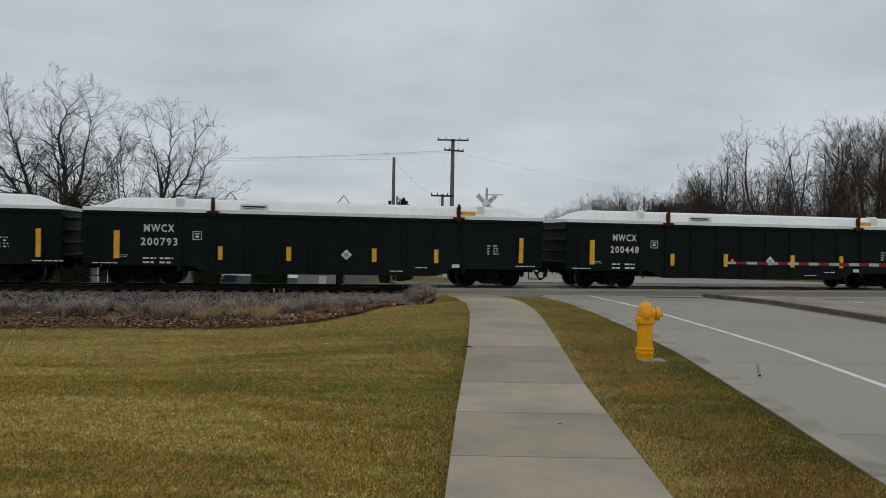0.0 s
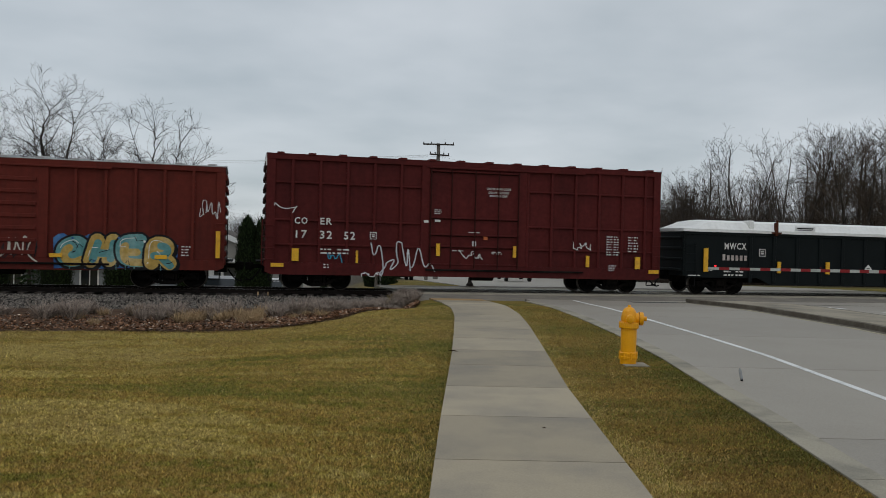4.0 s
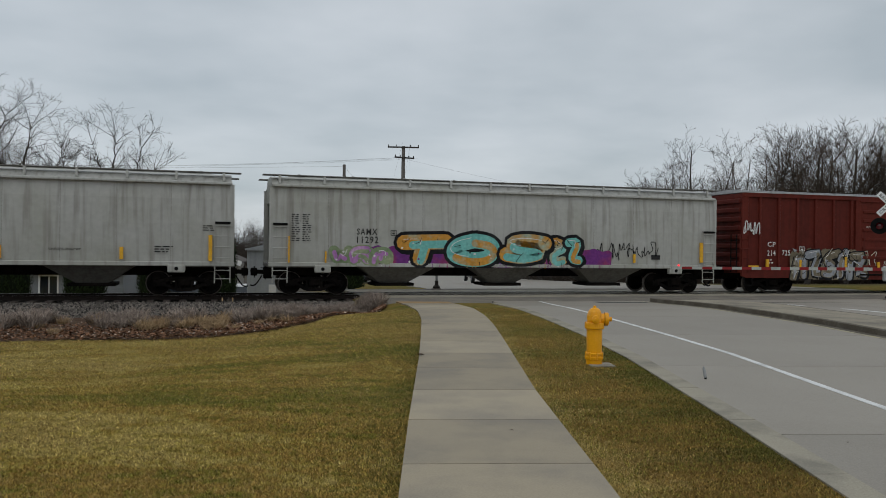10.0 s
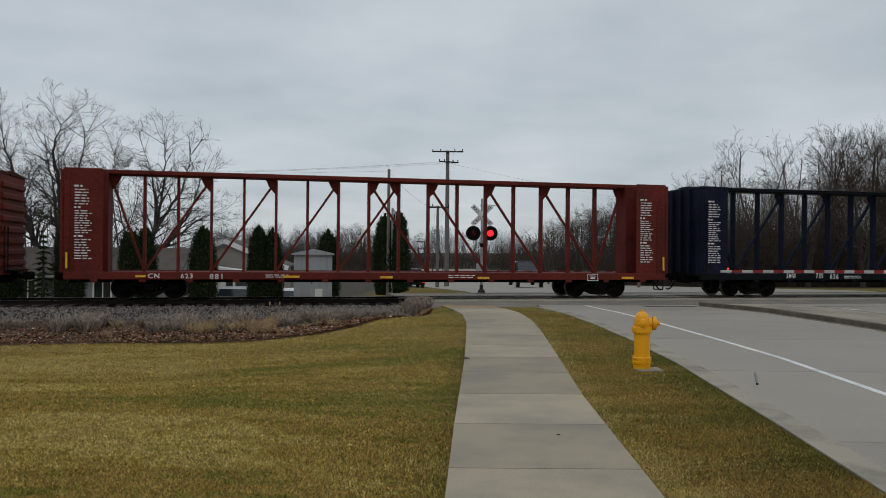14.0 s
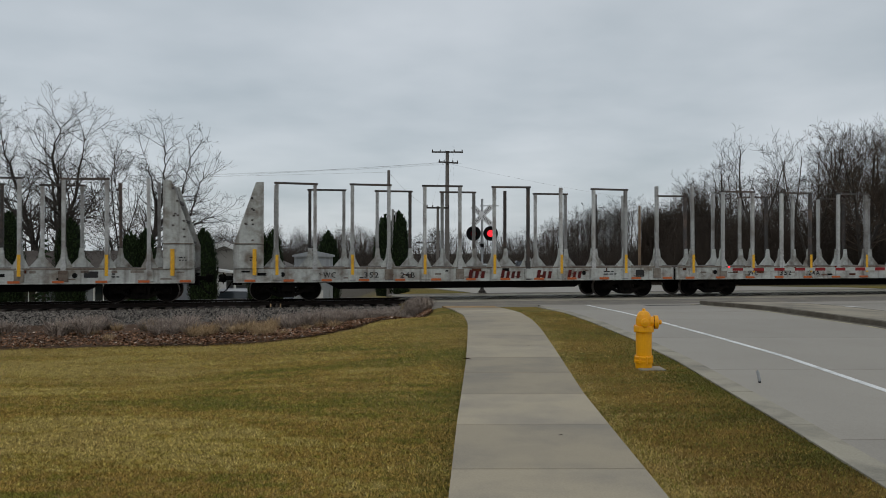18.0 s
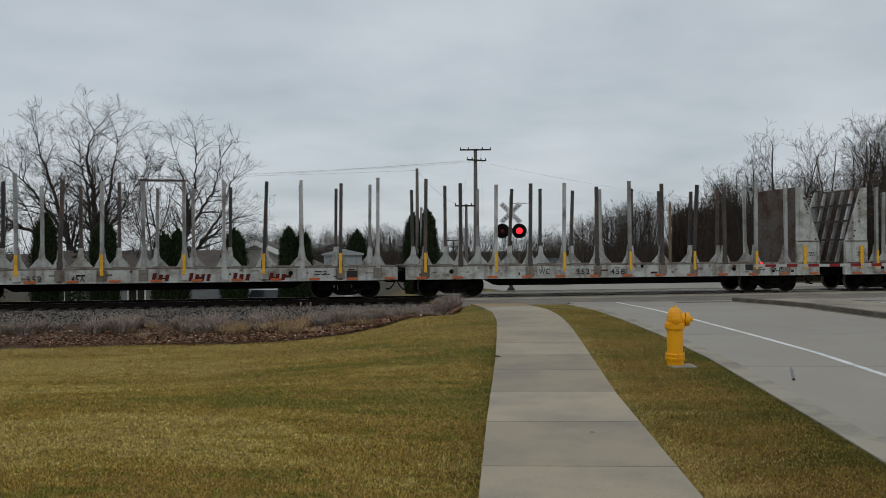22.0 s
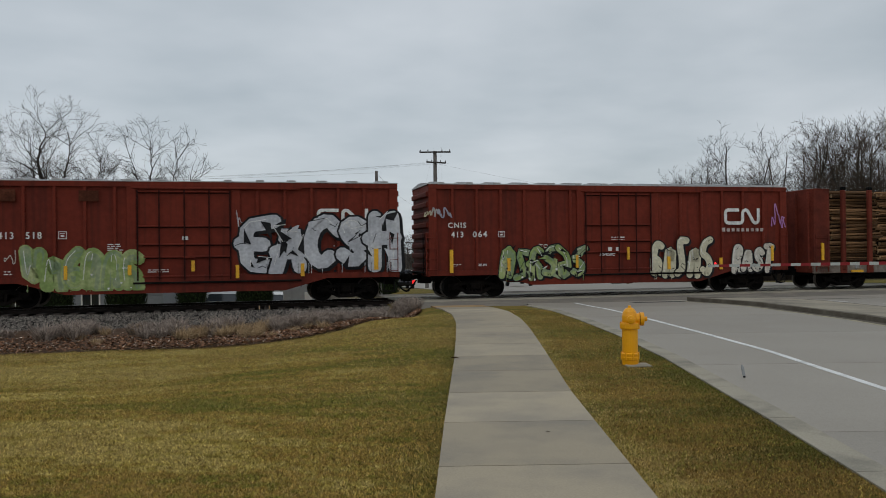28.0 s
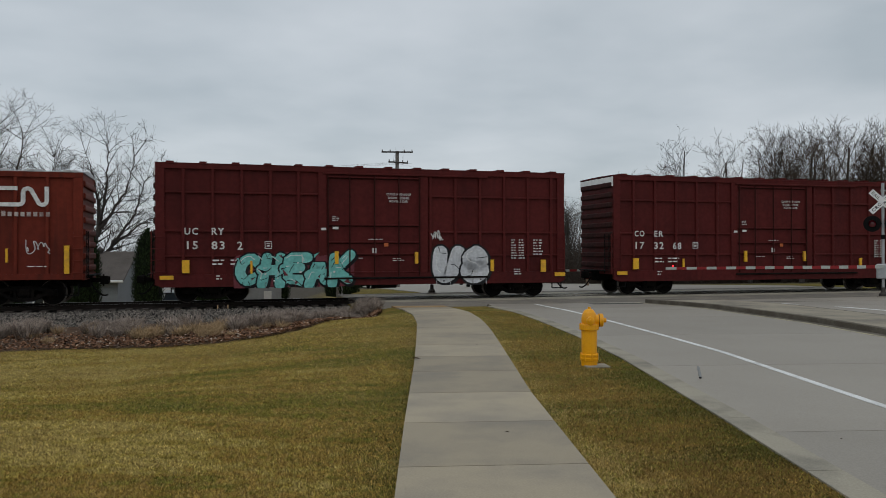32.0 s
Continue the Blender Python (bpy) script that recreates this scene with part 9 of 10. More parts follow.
def house(label, x, y, turn, w, depth, eave, ridge, siding, openings, gable_front=True):
    """A low house: boarded walls, gabled roof with overhang and white barge boards, windows and doors in real openings."""
    root = tagged(new("house"), label, "house", "houses beyond the track")
    root.matrix_world = Matrix.Translation((x, y, ground_z(x, y) - 0.1)) @ Matrix.Rotation(turn, 4, "Z")
    hw = w / 2
    # walls; the front is cut round its openings
    bm = bmesh.new()
    cuts = sorted(openings, key=lambda o: o[0])
    a = -hw
    for ox, ow, oz, oh, kind in cuts:
        box(bm, a, ox, 0, 0.2, 0, eave)
        box(bm, ox, ox + ow, 0, 0.2, 0, oz) if oz > 0.02 else None
        box(bm, ox, ox + ow, 0, 0.2, oz + oh, eave)
        a = ox + ow
    box(bm, a, hw, 0, 0.2, 0, eave)
    box(bm, -hw, -hw + 0.2, 0.2, depth, 0, eave)
    box(bm, hw - 0.2, hw, 0.2, depth, 0, eave)
    box(bm, -hw + 0.2, hw - 0.2, depth - 0.2, depth, 0, eave)
    if gable_front:
        for yy in (0.0, depth - 0.2):
            side_profile(bm, [(-hw, eave), (hw, eave), (0, ridge)], yy, yy + 0.2)
    else:
        for xx in (-hw, hw - 0.2):
            t = bmesh.new()
            side_profile(t, [(0, eave), (depth, eave), (depth / 2, ridge)], xx, xx + 0.2)
            for f in t.faces:
                bm.faces.new([bm.verts.new((v.co.y, v.co.x, v.co.z)) for v in f.verts])
            t.free()
    bmesh.ops.recalc_face_normals(bm, faces=bm.faces[:])
    wall = part("wall", bm, M[siding], root)
    z = 0.18
    while z < eave:
        parts_ = [(-hw, hw)]
        for ox, ow, oz, oh, kind in cuts:
            if oz < z + 0.1 and z < oz + oh:
                parts_ = [q for p0, p1 in parts_ for q in ((p0, min(p1, ox - 0.08)), (max(p0, ox + ow + 0.08), p1)) if q[1] - q[0] > 0.05]
        for p0, p1 in parts_:
            part("siding_board", soft_box(p0, p1, -0.025, 0.0, z - 0.09, z + 0.09, 0.006), M[siding], wall)
        z += 0.2
    # roof
    over, th = 0.4, 0.12
    for s in (-1, 1):
        bm = bmesh.new()
        if gable_front:
            sl = (ridge - eave) / hw
            side_profile(bm, [(0, ridge + 0.02), (s * (hw + over), eave - sl * over + 0.02), (s * (hw + over), eave - sl * over + th), (0, ridge + th)], -over, depth + over)
        else:
            sl = (ridge - eave) / (depth / 2)
            side_profile(bm, [(depth / 2, ridge + 0.02), (depth / 2 + s * (depth / 2 + over), eave - sl * over + 0.02), (depth / 2 + s * (depth / 2 + over), eave - sl * over + th), (depth / 2, ridge + th)], -hw - over, hw + over)
            for v in bm.verts:
                v.co = Vector((v.co.y, v.co.x, v.co.z))
        bmesh.ops.recalc_face_normals(bm, faces=bm.faces[:])
        roof = part("roof_slope", bm, M["shingle"], root)
        if gable_front:
            bm = bmesh.new()
            beam(bm, (0, -over - 0.02, ridge - 0.05), (s * (hw + over), -over - 0.02, eave - sl * over - 0.05), 0.05, 0.36, up=(0, 0, 1))
            part("barge_board", bm, M["trim_white"], roof)
        else:
            part("gutter", soft_box(-hw - over, hw + over, -over - 0.08 if s < 0 else depth + over, -over if s < 0 else depth + over + 0.08, eave - sl * over - 0.02, eave - sl * over + 0.12, 0.02), M["trim_white"], roof)
    for ox, ow, oz, oh, kind in cuts:
        win = part("window" if kind == "window" else "door", soft_box(ox, ox + ow, 0.08, 0.13, oz, oz + oh, 0.005), M["glass"] if kind == "window" else M["trim_white"] if kind == "door" else M["siding_grey"], root)
        bm = bmesh.new()
        for q in ((ox - 0.09, ox, oz, oz + oh), (ox + ow, ox + ow + 0.09, oz, oz + oh), (ox - 0.09, ox + ow + 0.09, oz + oh, oz + oh + 0.1), (ox - 0.09, ox + ow + 0.09, oz - 0.08, oz)):
            if q[3] - q[2] > 0.01:
                box(bm, q[0], q[1], -0.05, 0.1, max(q[2], 0), q[3])
        part("frame", bm, M["trim_white"], win)
        if kind == "window":
            bm = bmesh.new()
            box(bm, ox + ow / 2 - 0.03, ox + ow / 2 + 0.03, 0.05, 0.09, oz, oz + oh)
            part("mullion", bm, M["trim_white"], win)
    return root


h1 = house("long low grey boarded house with a brown roof", -22.3, 51.0, 0.08, 11.0, 7.0, 2.4, 4.0, "siding_grey", ((-3.9, 0.9, 0.9, 1.1, "window"), (0.6, 1.0, 0.9, 1.1, "window"), (3.3, 0.9, 0.0, 2.0, "door")), False)
h2 = house("tan boarded house with a white-trimmed gable", -15.9, 60.0, 0.12, 8.6, 9.0, 2.9, 4.75, "siding_tan", ((-3.0, 1.1, 0.9, 1.2, "window"), (2.6, 1.0, 0.9, 1.2, "window")))


def porch():
    root = tagged(new("porch"), "white lean-to porch with posts and a dark opening", "porch", "houses beyond the track")
    root.matrix_world = Matrix.Translation((-14.6, 57.4, ground_z(-14.6, 57.4) - 0.05)) @ Matrix.Rotation(0.12, 4, "Z")
    bm = bmesh.new()
    side_profile(bm, [(-2.2, 2.75), (2.4, 2.2), (2.4, 2.32), (-2.2, 2.9)], -0.4, 2.2)
    bmesh.ops.recalc_face_normals(bm, faces=bm.faces[:])
    part("roof", bm, M["trim_white"], root)
    for x in (-2.0, 0.1, 2.2):
        part("post", soft_box(x - 0.08, x + 0.08, -0.08, 0.08, 0, 2.75 - 0.12 * (x + 2.2), 0.01), M["trim_white"], root)
    part("side_panel", soft_box(-2.0, -0.5, 0.05, 0.12, 0, 2.5, 0.01), M["trim_white"], root)
    part("back_wall", soft_box(-2.1, 2.3, 2.05, 2.15, 0, 2.2, 0.01), M["siding_grey"], root)
    part("rail", soft_box(-0.5, 2.2, -0.04, 0.04, 0.82, 0.9, 0.01), M["trim_white"], root)


porch()
for hx, hy, hz, n in ((-14.6, 63.0, 4.2, 1), (-19.0, 54.6, 3.6, 1)):
    ch = tagged(new("chimney"), "small metal roof flue with a cap", "chimney", "flues on the houses")
    bm = bmesh.new()
    rod(bm, (0, 0, -1.2), (0, 0, 0.5), 0.16, n=10)
    part("flue", bm, M["stake_dark"], ch)
    bm = bmesh.new()
    lathe(bm, ((0.24, 0.5), (0.24, 0.6), (0.05, 0.72)), 10)
    part("cap", bm, M["stake_dark"], ch)
    ch.location = (hx, hy, ground_z(hx, hy) + hz)


def hut():
    root = tagged(new("signal_hut"), "grey aluminium signal hut with a low gabled roof", "hut")
    root.matrix_world = Matrix.Translation((-5.95, 38.3, ground_z(-5.95, 38.3) - 0.05)) @ Matrix.Rotation(TURN * 0.6, 4, "Z")
    root.scale.z = 1.2
    part("body", soft_box(-0.9, 0.9, 0, 2.2, 0, 2.1, 0.02), M["bungalow"], root)
    bm = bmesh.new()
    side_profile(bm, [(-1.0, 2.08), (1.0, 2.08), (1.0, 2.14), (0, 2.32), (-1.0, 2.14)], -0.12, 2.3)
    bmesh.ops.recalc_face_normals(bm, faces=bm.faces[:])
    part("roof", bm, M["bungalow"], root)
    leaf = part("door", soft_box(-0.15, 0.75, -0.04, 0.0, 0.12, 1.95, 0.01), M["bungalow"], root)
    part("vent", soft_box(0.1, 0.45, -0.06, -0.03, 0.25, 0.75, 0.01), M["trim_white"], leaf)
    part("handle", soft_box(-0.08, -0.04, -0.09, -0.04, 0.95, 1.15, 0.008), M["black"], leaf)
    for i in range(5):
        part("rib", soft_box(-0.88 + i * 0.14, -0.86 + i * 0.14, -0.015, 0.0, 0.1, 2.05, 0.004), M["bungalow"], root)
    part("plinth", soft_box(-1.0, 1.0, -0.1, 2.3, -0.3, 0.02, 0.02), M["curb"], root)


hut()


# ---- poles and wires ----
def pole(label, x, y, top, r, material, arms=(), group="utility poles", base=None):
    g = ground_z(x, y) if base is None else base
    root = tagged(new("utility_pole"), label, "pole", group)
    root.location = (x, y, g - 0.2)
    bm = bmesh.new()
    rod(bm, (0, 0, 0), (0.0, 0, top - g + 0.2), r * 1.2, r * 0.8, n=12)
    part("post", bm, M[material], root)
    for dz, half, turn, off in arms:
        bm = bmesh.new()
        d = Vector((math.cos(turn), math.sin(turn), 0.0))
        z = top - g + 0.2 - dz
        beam(bm, d * -half + Vector((off, -r, z)), d * half + Vector((off, -r, z)), 0.10, 0.12, up=(0, 0, 1))
        arm = part("crossarm", bm, M["pole_dark"], root)
        for k in (-0.95, -0.45, 0.45, 0.95):
            bm = bmesh.new()
            lathe(bm, ((0.025, 0.05), (0.05, 0.1), (0.035, 0.14), (0.05, 0.18), (0.02, 0.22)), 8, d * (half * k) + Vector((off, -r, z)))
            part("insulator", bm, M["stake_dark"], arm)
    return root


main_pole = pole("tall grey timber utility pole with two crossarms", 0.70, 70, 10.5, 0.19, "pole_wood", ((0.1, 1.35, 0.0, 0.0), (1.0, 0.95, 0.5, 0.1)))
pole2 = pole("slim grey utility pole with one crossarm", -0.1, 60, 5.15, 0.12, "pole_wood", ((0.12, 0.85, 0.15, 0.0),))
pole3 = pole("grey timber service pole with a riser pipe", -2.75, 44, 6.2, 0.10, "pole_wood")
bm = bmesh.new()
rod(bm, (0.22, -0.1, 0.0), (0.22, -0.1, 5.0), 0.06, n=8)
rod(bm, (0.22, -0.1, 5.0), (0.40, -0.1, 4.75), 0.03, n=6)
rod(bm, (0.40, -0.1, 4.75), (0.36, -0.1, 4.3), 0.03, n=6)
part("riser_pipe", bm, M["stake_grey"], pole3)
pole("far slim utility pole with a crossarm", -2.6, 150, 3.7, 0.16, "pole_dark", ((0.15, 1.7, 0.1, 0.0), (1.4, 1.4, 0.1, 0.0)), base=-2.4)
pole("short tan timber pole before the wood", 14.9, 60, 5.2, 0.10, "pole_tan")


def wire(a, b, sag, r=0.014, name="overhead_wire"):
    a, b = Vector(a), Vector(b)
    bm = bmesh.new()
    tube(bm, [a.lerp(b, i / 14) - Vector((0, 0, 4 * sag * (i / 14) * (1 - i / 14))) for i in range(15)], r * 0.5, 4)
    tagged(part(name, bm, M["stake_dark"]), "thin black overhead wire between poles", "wire", "overhead wires")


for dx, dz in ((-1.25, 0.1), (-0.6, 0.12), (0.6, 0.12), (1.25, 0.1)):
    wire((0.73 + dx, 70, 9.45 + dz - 0.1), (-62 + dx, 92, 11.0 + dz), 0.9, 0.0072)
wire((1.0, 70, 9.6), (-60, 84, 8.2), 0.4, 0.0072)
wire((0.9, 70, 9.4), (46, 112, 7.6), 0.9, 0.0096)
wire((1.2, 70, 10.9), (3, 150, 3.6), 0.3, 0.0060)
wire((-2.75, 44, 6.1), (-0.4, 60, 5.0), 0.35, 0.0096)
wire((-2.75, 44, 6.1), (-60, 62, 7.4), 0.3, 0.0072)
wire((-0.3, 60, 4.9), (-1.0, 150, 3.3), 0.5, 0.0084)
wire((0.6, 69.9, 10.8), (-0.6, 60, 5.0), 0.1, 0.0072)
wire((1.3, 69.9, 10.9), (0.4, 60, 5.0), 0.1, 0.0072)


# ---- crossing signals and gates ----
def words_on(parent, words, m, w, h, material):
    lettering(parent, words, -w / 2, w / 2, -h / 2, h / 2, material, 0.0).matrix_local = m @ Matrix.Translation((0, -FACE, 0))


def signal(label, x, y, turn, head_z, buck_z, lit, arm=None, spread=0.38):
    """A mast with crossbuck, two hooded lamps and, where there is one, its lowered gate arm. turn: which way it faces."""
    g = ground_z(x, y)
    root = tagged(new("crossing_signal"), label, "railway signal", "crossing signals")
    root.matrix_world = Matrix.Translation((x, y, g)) @ Matrix.Rotation(turn, 4, "Z")
    bm = bmesh.new()
    rod(bm, (0, 0, 0), (0, 0, buck_z - g + 0.75), 0.055, n=12)
    part("mast", bm, M["alu"], root)
    part("foundation", soft_box(-0.22, 0.22, -0.22, 0.22, -0.3, 0.05, 0.02), M["asphalt"], root)
    bm = bmesh.new()
    lathe(bm, ((0.16, 0.05), (0.16, 0.12), (0.08, 0.22), (0.08, 0.4)), 12)
    part("mast_base", bm, M["pole_dark"], root)
    z = buck_z - g
    for s, words in ((1, "RAIL   ROAD"), (-1, "CROSSING")):
        m = pose(0, -0.075 - 0.01 * (s + 1), z, 0, 45 * s, 0)
        b = part("crossbuck_blade", soft_box(-0.61, 0.61, -0.006, 0.006, -0.115, 0.115, 0.003), M["sign_white"], root)
        b.matrix_local = m
        words_on(b, words, Matrix.Translation((0, -0.008, 0)), 1.06, 0.13, "stencil_dark")
    part("bracket", soft_box(-0.1, 0.75, -0.02, 0.02, z + 0.42, z + 0.46, 0.004), M["alu"], root)
    z = head_z - g
    part("lamp_arm", soft_box(-spread, spread, -0.03, 0.03, z - 0.03, z + 0.03, 0.01), M["black"], root)
    for k, sx in enumerate((-1, 1)):
        bm = bmesh.new()
        lathe(bm, ((0.02, -0.06), (0.325, -0.065), (0.33, -0.05), (0.325, -0.035), (0.02, -0.03)), 24, (sx * spread, -0.06, z), "Y")
        bg = part("lamp_backing", bm, M["black"], root)
        bm = bmesh.new()
        lathe(bm, ((0.13, -0.02), (0.145, -0.06), (0.15, -0.14)), 20, (sx * spread, -0.06, z), "Y")
        part("lamp_housing", bm, M["black"], bg)
        bm = bmesh.new()
        lathe(bm, ((0.145, -0.14), (0.13, -0.165), (0.07, -0.185), (0.01, -0.19)), 20, (sx * spread, -0.06, z), "Y")
        part("lens", bm, M["lamp_red"] if k == lit else M["lamp_dark"], bg, "lit red lens" if k == lit else "unlit red lens")
        bm = bmesh.new()
        n = 12
        for i in range(n):
            a0, a1 = math.pi * (-0.1 + 1.2 * i / n), math.pi * (-0.1 + 1.2 * (i + 1) / n)
            q = []
            for a, d in ((a0, -0.15), (a1, -0.15), (a1, -0.40 + 0.1 * abs(math.cos(a1))), (a0, -0.40 + 0.1 * abs(math.cos(a0)))):
                q.append(bm.verts.new((sx * spread + 0.155 * math.cos(a), -0.06 + d, z + 0.155 * math.sin(a))))
            bm.faces.new(q)
        part("hood", bm, M["black"], bg)
    part("bell_box", soft_box(-0.08, 0.08, -0.2, -0.06, z - 0.62, z - 0.45, 0.02), M["black"], root)
    if arm:
        part("gate_machine", soft_box(-0.25, 0.25, -0.22, 0.22, 0.75, 1.35, 0.04), M["alu"], root)
        tip = root.matrix_world.inverted() @ Vector(arm)
        a = Vector((0, -0.3, tip.z))
        n = round((tip - a).length / 0.42)
        bar = None
        d = (tip - a) / n
        for i in range(n):
            bm = bmesh.new()
            beam(bm, a + d * i, a + d * (i + 1), 0.13 - 0.04 * i / n, 0.04)
            o = part("arm_stripe", bm, M["arm_red"] if i % 2 else M["arm_white"], root)
        for t in (0.10, 0.52, 0.97):
            p = a.lerp(tip, t)
            bm = bmesh.new()
            lathe(bm, ((0.03, 0.06), (0.036, 0.08), (0.036, 0.11), (0.015, 0.125)), 10, p)
            part("arm_lamp", bm, M["lamp_red" if t > 0.9 else "lamp_dark"], root, "lit red arm lamp" if t > 0.9 else "small red arm lamp")
        for sx in (-0.12, 0.12):
            bm = bmesh.new()
            side_profile(bm, [(0, tip.z - 0.08), (0.7, tip.z - 0.06), (0.7, tip.z + 0.06), (0, tip.z + 0.08)], sx - 0.02, sx + 0.02)
            bmesh.ops.recalc_face_normals(bm, faces=bm.faces[:])
            part("counterweight_arm", bm, M["alu"], root)
    return root


signal("crossing signal mast with crossbuck and red lamps beyond the track", 1.92, 36.2, -0.05, 2.58, 3.38, 1, (9.8, 38.6, 0.85))
signal("crossing signal with crossbuck, red lamps and lowered striped gate", 19.95, 31.4, -0.55, 2.86, 3.75, 1, (10.25, 29.3, 1.12))


# ---- vehicles waiting beyond the track ----
M["car_dark"] = shade("car_paint_dark", (0.02, 0.022, 0.026), 0.25, 0.2, vary=0.05, big=1, small=5, bump=0)
M["car_silver"] = shade("car_paint_silver", (0.45, 0.46, 0.47), 0.3, 0.5, vary=0.04, big=1, small=5, bump=0)
M["car_white"] = shade("car_paint_white", (0.7, 0.7, 0.7), 0.3, 0.0, vary=0.04, big=1, small=5, bump=0)
M["tyre"] = shade("tyre_rubber", (0.02, 0.02, 0.02), 0.9, vary=0.2, big=3, small=20, bump=0.1)
M["headlamp"] = glow("headlamp_lit", (1.0, 0.97, 0.9), 4.0)
M["tail_red"] = glow("tail_lamp_red", (0.8, 0.02, 0.02), 1.0)


def vehicle(name, label, category, x, y, turn, paint, length, height, bonnet, lamps):
    root = tagged(new(name), label, category, "vehicles beyond the track")
    root.matrix_world = Matrix.Translation((x, y, ground_z(x, y) + 0.03)) @ Matrix.Rotation(turn, 4, "Z")
    w = 0.95
    sill, belt = 0.35, height * 0.56
    bm = bmesh.new()
    side_profile(bm, [(0, sill + 0.1), (0.1, sill), (length - 0.1, sill), (length, sill + 0.15), (length, belt), (bonnet, belt + 0.05), (0.25, belt - 0.08), (0.02, belt - 0.25)], -w, w)
    for v in bm.verts:
        v.co = Vector((v.co.y, v.co.x, v.co.z))
    bmesh.ops.recalc_face_normals(bm, faces=bm.faces[:])
    bmesh.ops.bevel(bm, geom=bm.edges[:], offset=0.06, segments=2, affect="EDGES")
    part("body", bm, M[paint], root, smooth=True)
    cab_end = length * (0.66 if name == "pickup_truck" else 0.93)
    bm = bmesh.new()
    side_profile(bm, [(bonnet, belt), (cab_end, belt), (cab_end - 0.25, height), (bonnet + 0.7, height)], -w * 0.88, w * 0.88)
    for v in bm.verts:
        v.co = Vector((v.co.y * (0.9 if v.co.z > belt + 0.1 else 1.0), v.co.x, v.co.z))
    bmesh.ops.recalc_face_normals(bm, faces=bm.faces[:])
    bmesh.ops.bevel(bm, geom=bm.edges[:], offset=0.05, segments=2, affect="EDGES")
    part("cabin", bm, M[paint], root, smooth=True)
    bm = bmesh.new()
    q = [bm.verts.new(c) for c in ((-w * 0.78, bonnet + 0.0, belt + 0.10), (w * 0.78, bonnet + 0.0, belt + 0.10), (w * 0.68, bonnet + 0.53, height - 0.1), (-w * 0.68, bonnet + 0.53, height - 0.1))]
    bm.faces.new(q)
    part("windscreen", bm, M["glass"], root)
    for s in (-1, 1):
        bm = bmesh.new()
        q = [bm.verts.new((s * w * k, yy, z)) for k, yy, z in ((0.90, bonnet + 0.45, belt + 0.08), (0.90, cab_end - 0.2, belt + 0.08), (0.82, cab_end - 0.4, height - 0.12), (0.82, bonnet + 0.8, height - 0.12))]
        bm.faces.new(q)
        part("side_window", bm, M["glass"], root)
        part("headlamp", soft_box(s * 0.72 - 0.17, s * 0.72 + 0.17, -0.02, 0.12, belt - 0.36, belt - 0.2, 0.02), M["headlamp"] if lamps else M["glass"], root)
        part("tail_lamp", soft_box(s * 0.82 - 0.1, s * 0.82 + 0.1, length - 0.08, length + 0.02, belt - 0.35, belt - 0.05, 0.02), M["tail_red"], root)
        part("mirror", soft_box(s * 1.08 - 0.12, s * 1.08 + 0.12, bonnet + 0.5, bonnet + 0.62, belt + 0.05, belt + 0.25, 0.03), M["black"], root)
        for yy in (0.85, length - 0.9):
            bm = bmesh.new()
            lathe(bm, ((0.2, -0.12), (0.36, -0.11), (0.36, 0.11), (0.2, 0.12)), 20, (s * 0.84, yy, 0.36), "X")
            t = part("wheel", bm, M["tyre"], root)
            bm = bmesh.new()
            lathe(bm, ((0.02, -0.125), (0.2, -0.125), (0.2, 0.125), (0.02, 0.125)), 14, (s * 0.84, yy, 0.36), "X")
            part("rim", bm, M["alu"], t)
    part("grille", soft_box(-0.5, 0.5, -0.03, 0.05, belt - 0.42, belt - 0.16, 0.02), M["black"], root)
    part("bumper", soft_box(-0.92, 0.92, -0.08, 0.1, sill + 0.02, sill + 0.2, 0.04), M["black"], root)
    part("number_plate", soft_box(-0.2, 0.2, -0.1, -0.08, sill + 0.06, sill + 0.17, 0.005), M["sign_white"], root)


vehicle("pickup_truck", "dark pickup truck waiting with its headlamps on", "pickup truck", 6.55, 57, 0.05, "car_dark", 5.4, 1.85, 1.6, True)
vehicle("parked_car", "white parked car beside the houses", "car", -6.6, 51.5, 1.35, "car_white", 4.5, 1.45, 1.3, False)
vehicle("parked_car", "silver parked car beside the houses", "car", -10.2, 52.5, 1.5, "car_silver", 4.5, 1.5, 1.3, False)
vehicle("parked_car", "dark car waiting with red tail lamps", "car", -2.6, 64, 3.3, "car_dark", 4.5, 1.5, 1.3, False)


# ---- planted bed between lawn and ballast ----
BED = ((-30, 13.2), (-20, 14.6), (-14, 15.9), (-9.35, 16.9), (-7.2, 17.4), (-5.43, 17.6), (-3.9, 17.9), (-2.8, 18.5), (-2.05, 19.8), (-1.45, 22.3), (-0.45, 25.2), (-0.2, 26.4))


def bed_edge(u):
    k = u * (len(BED) - 1)
    i = min(int(k), len(BED) - 2)
    t = k - i
    return BED[i][0] + (BED[i + 1][0] - BED[i][0]) * t, BED[i][1] + (BED[i + 1][1] - BED[i][1]) * t


def bed_place(u, v):
    """u along the bed from far left to the crossing, v from the lawn to the stones."""
    x, y = bed_edge(u)
    s, d = off_track(x, y)
    d2 = d + (-3.7 - d) * v
    p = on_track(s, d2)
    return p.x, p.y


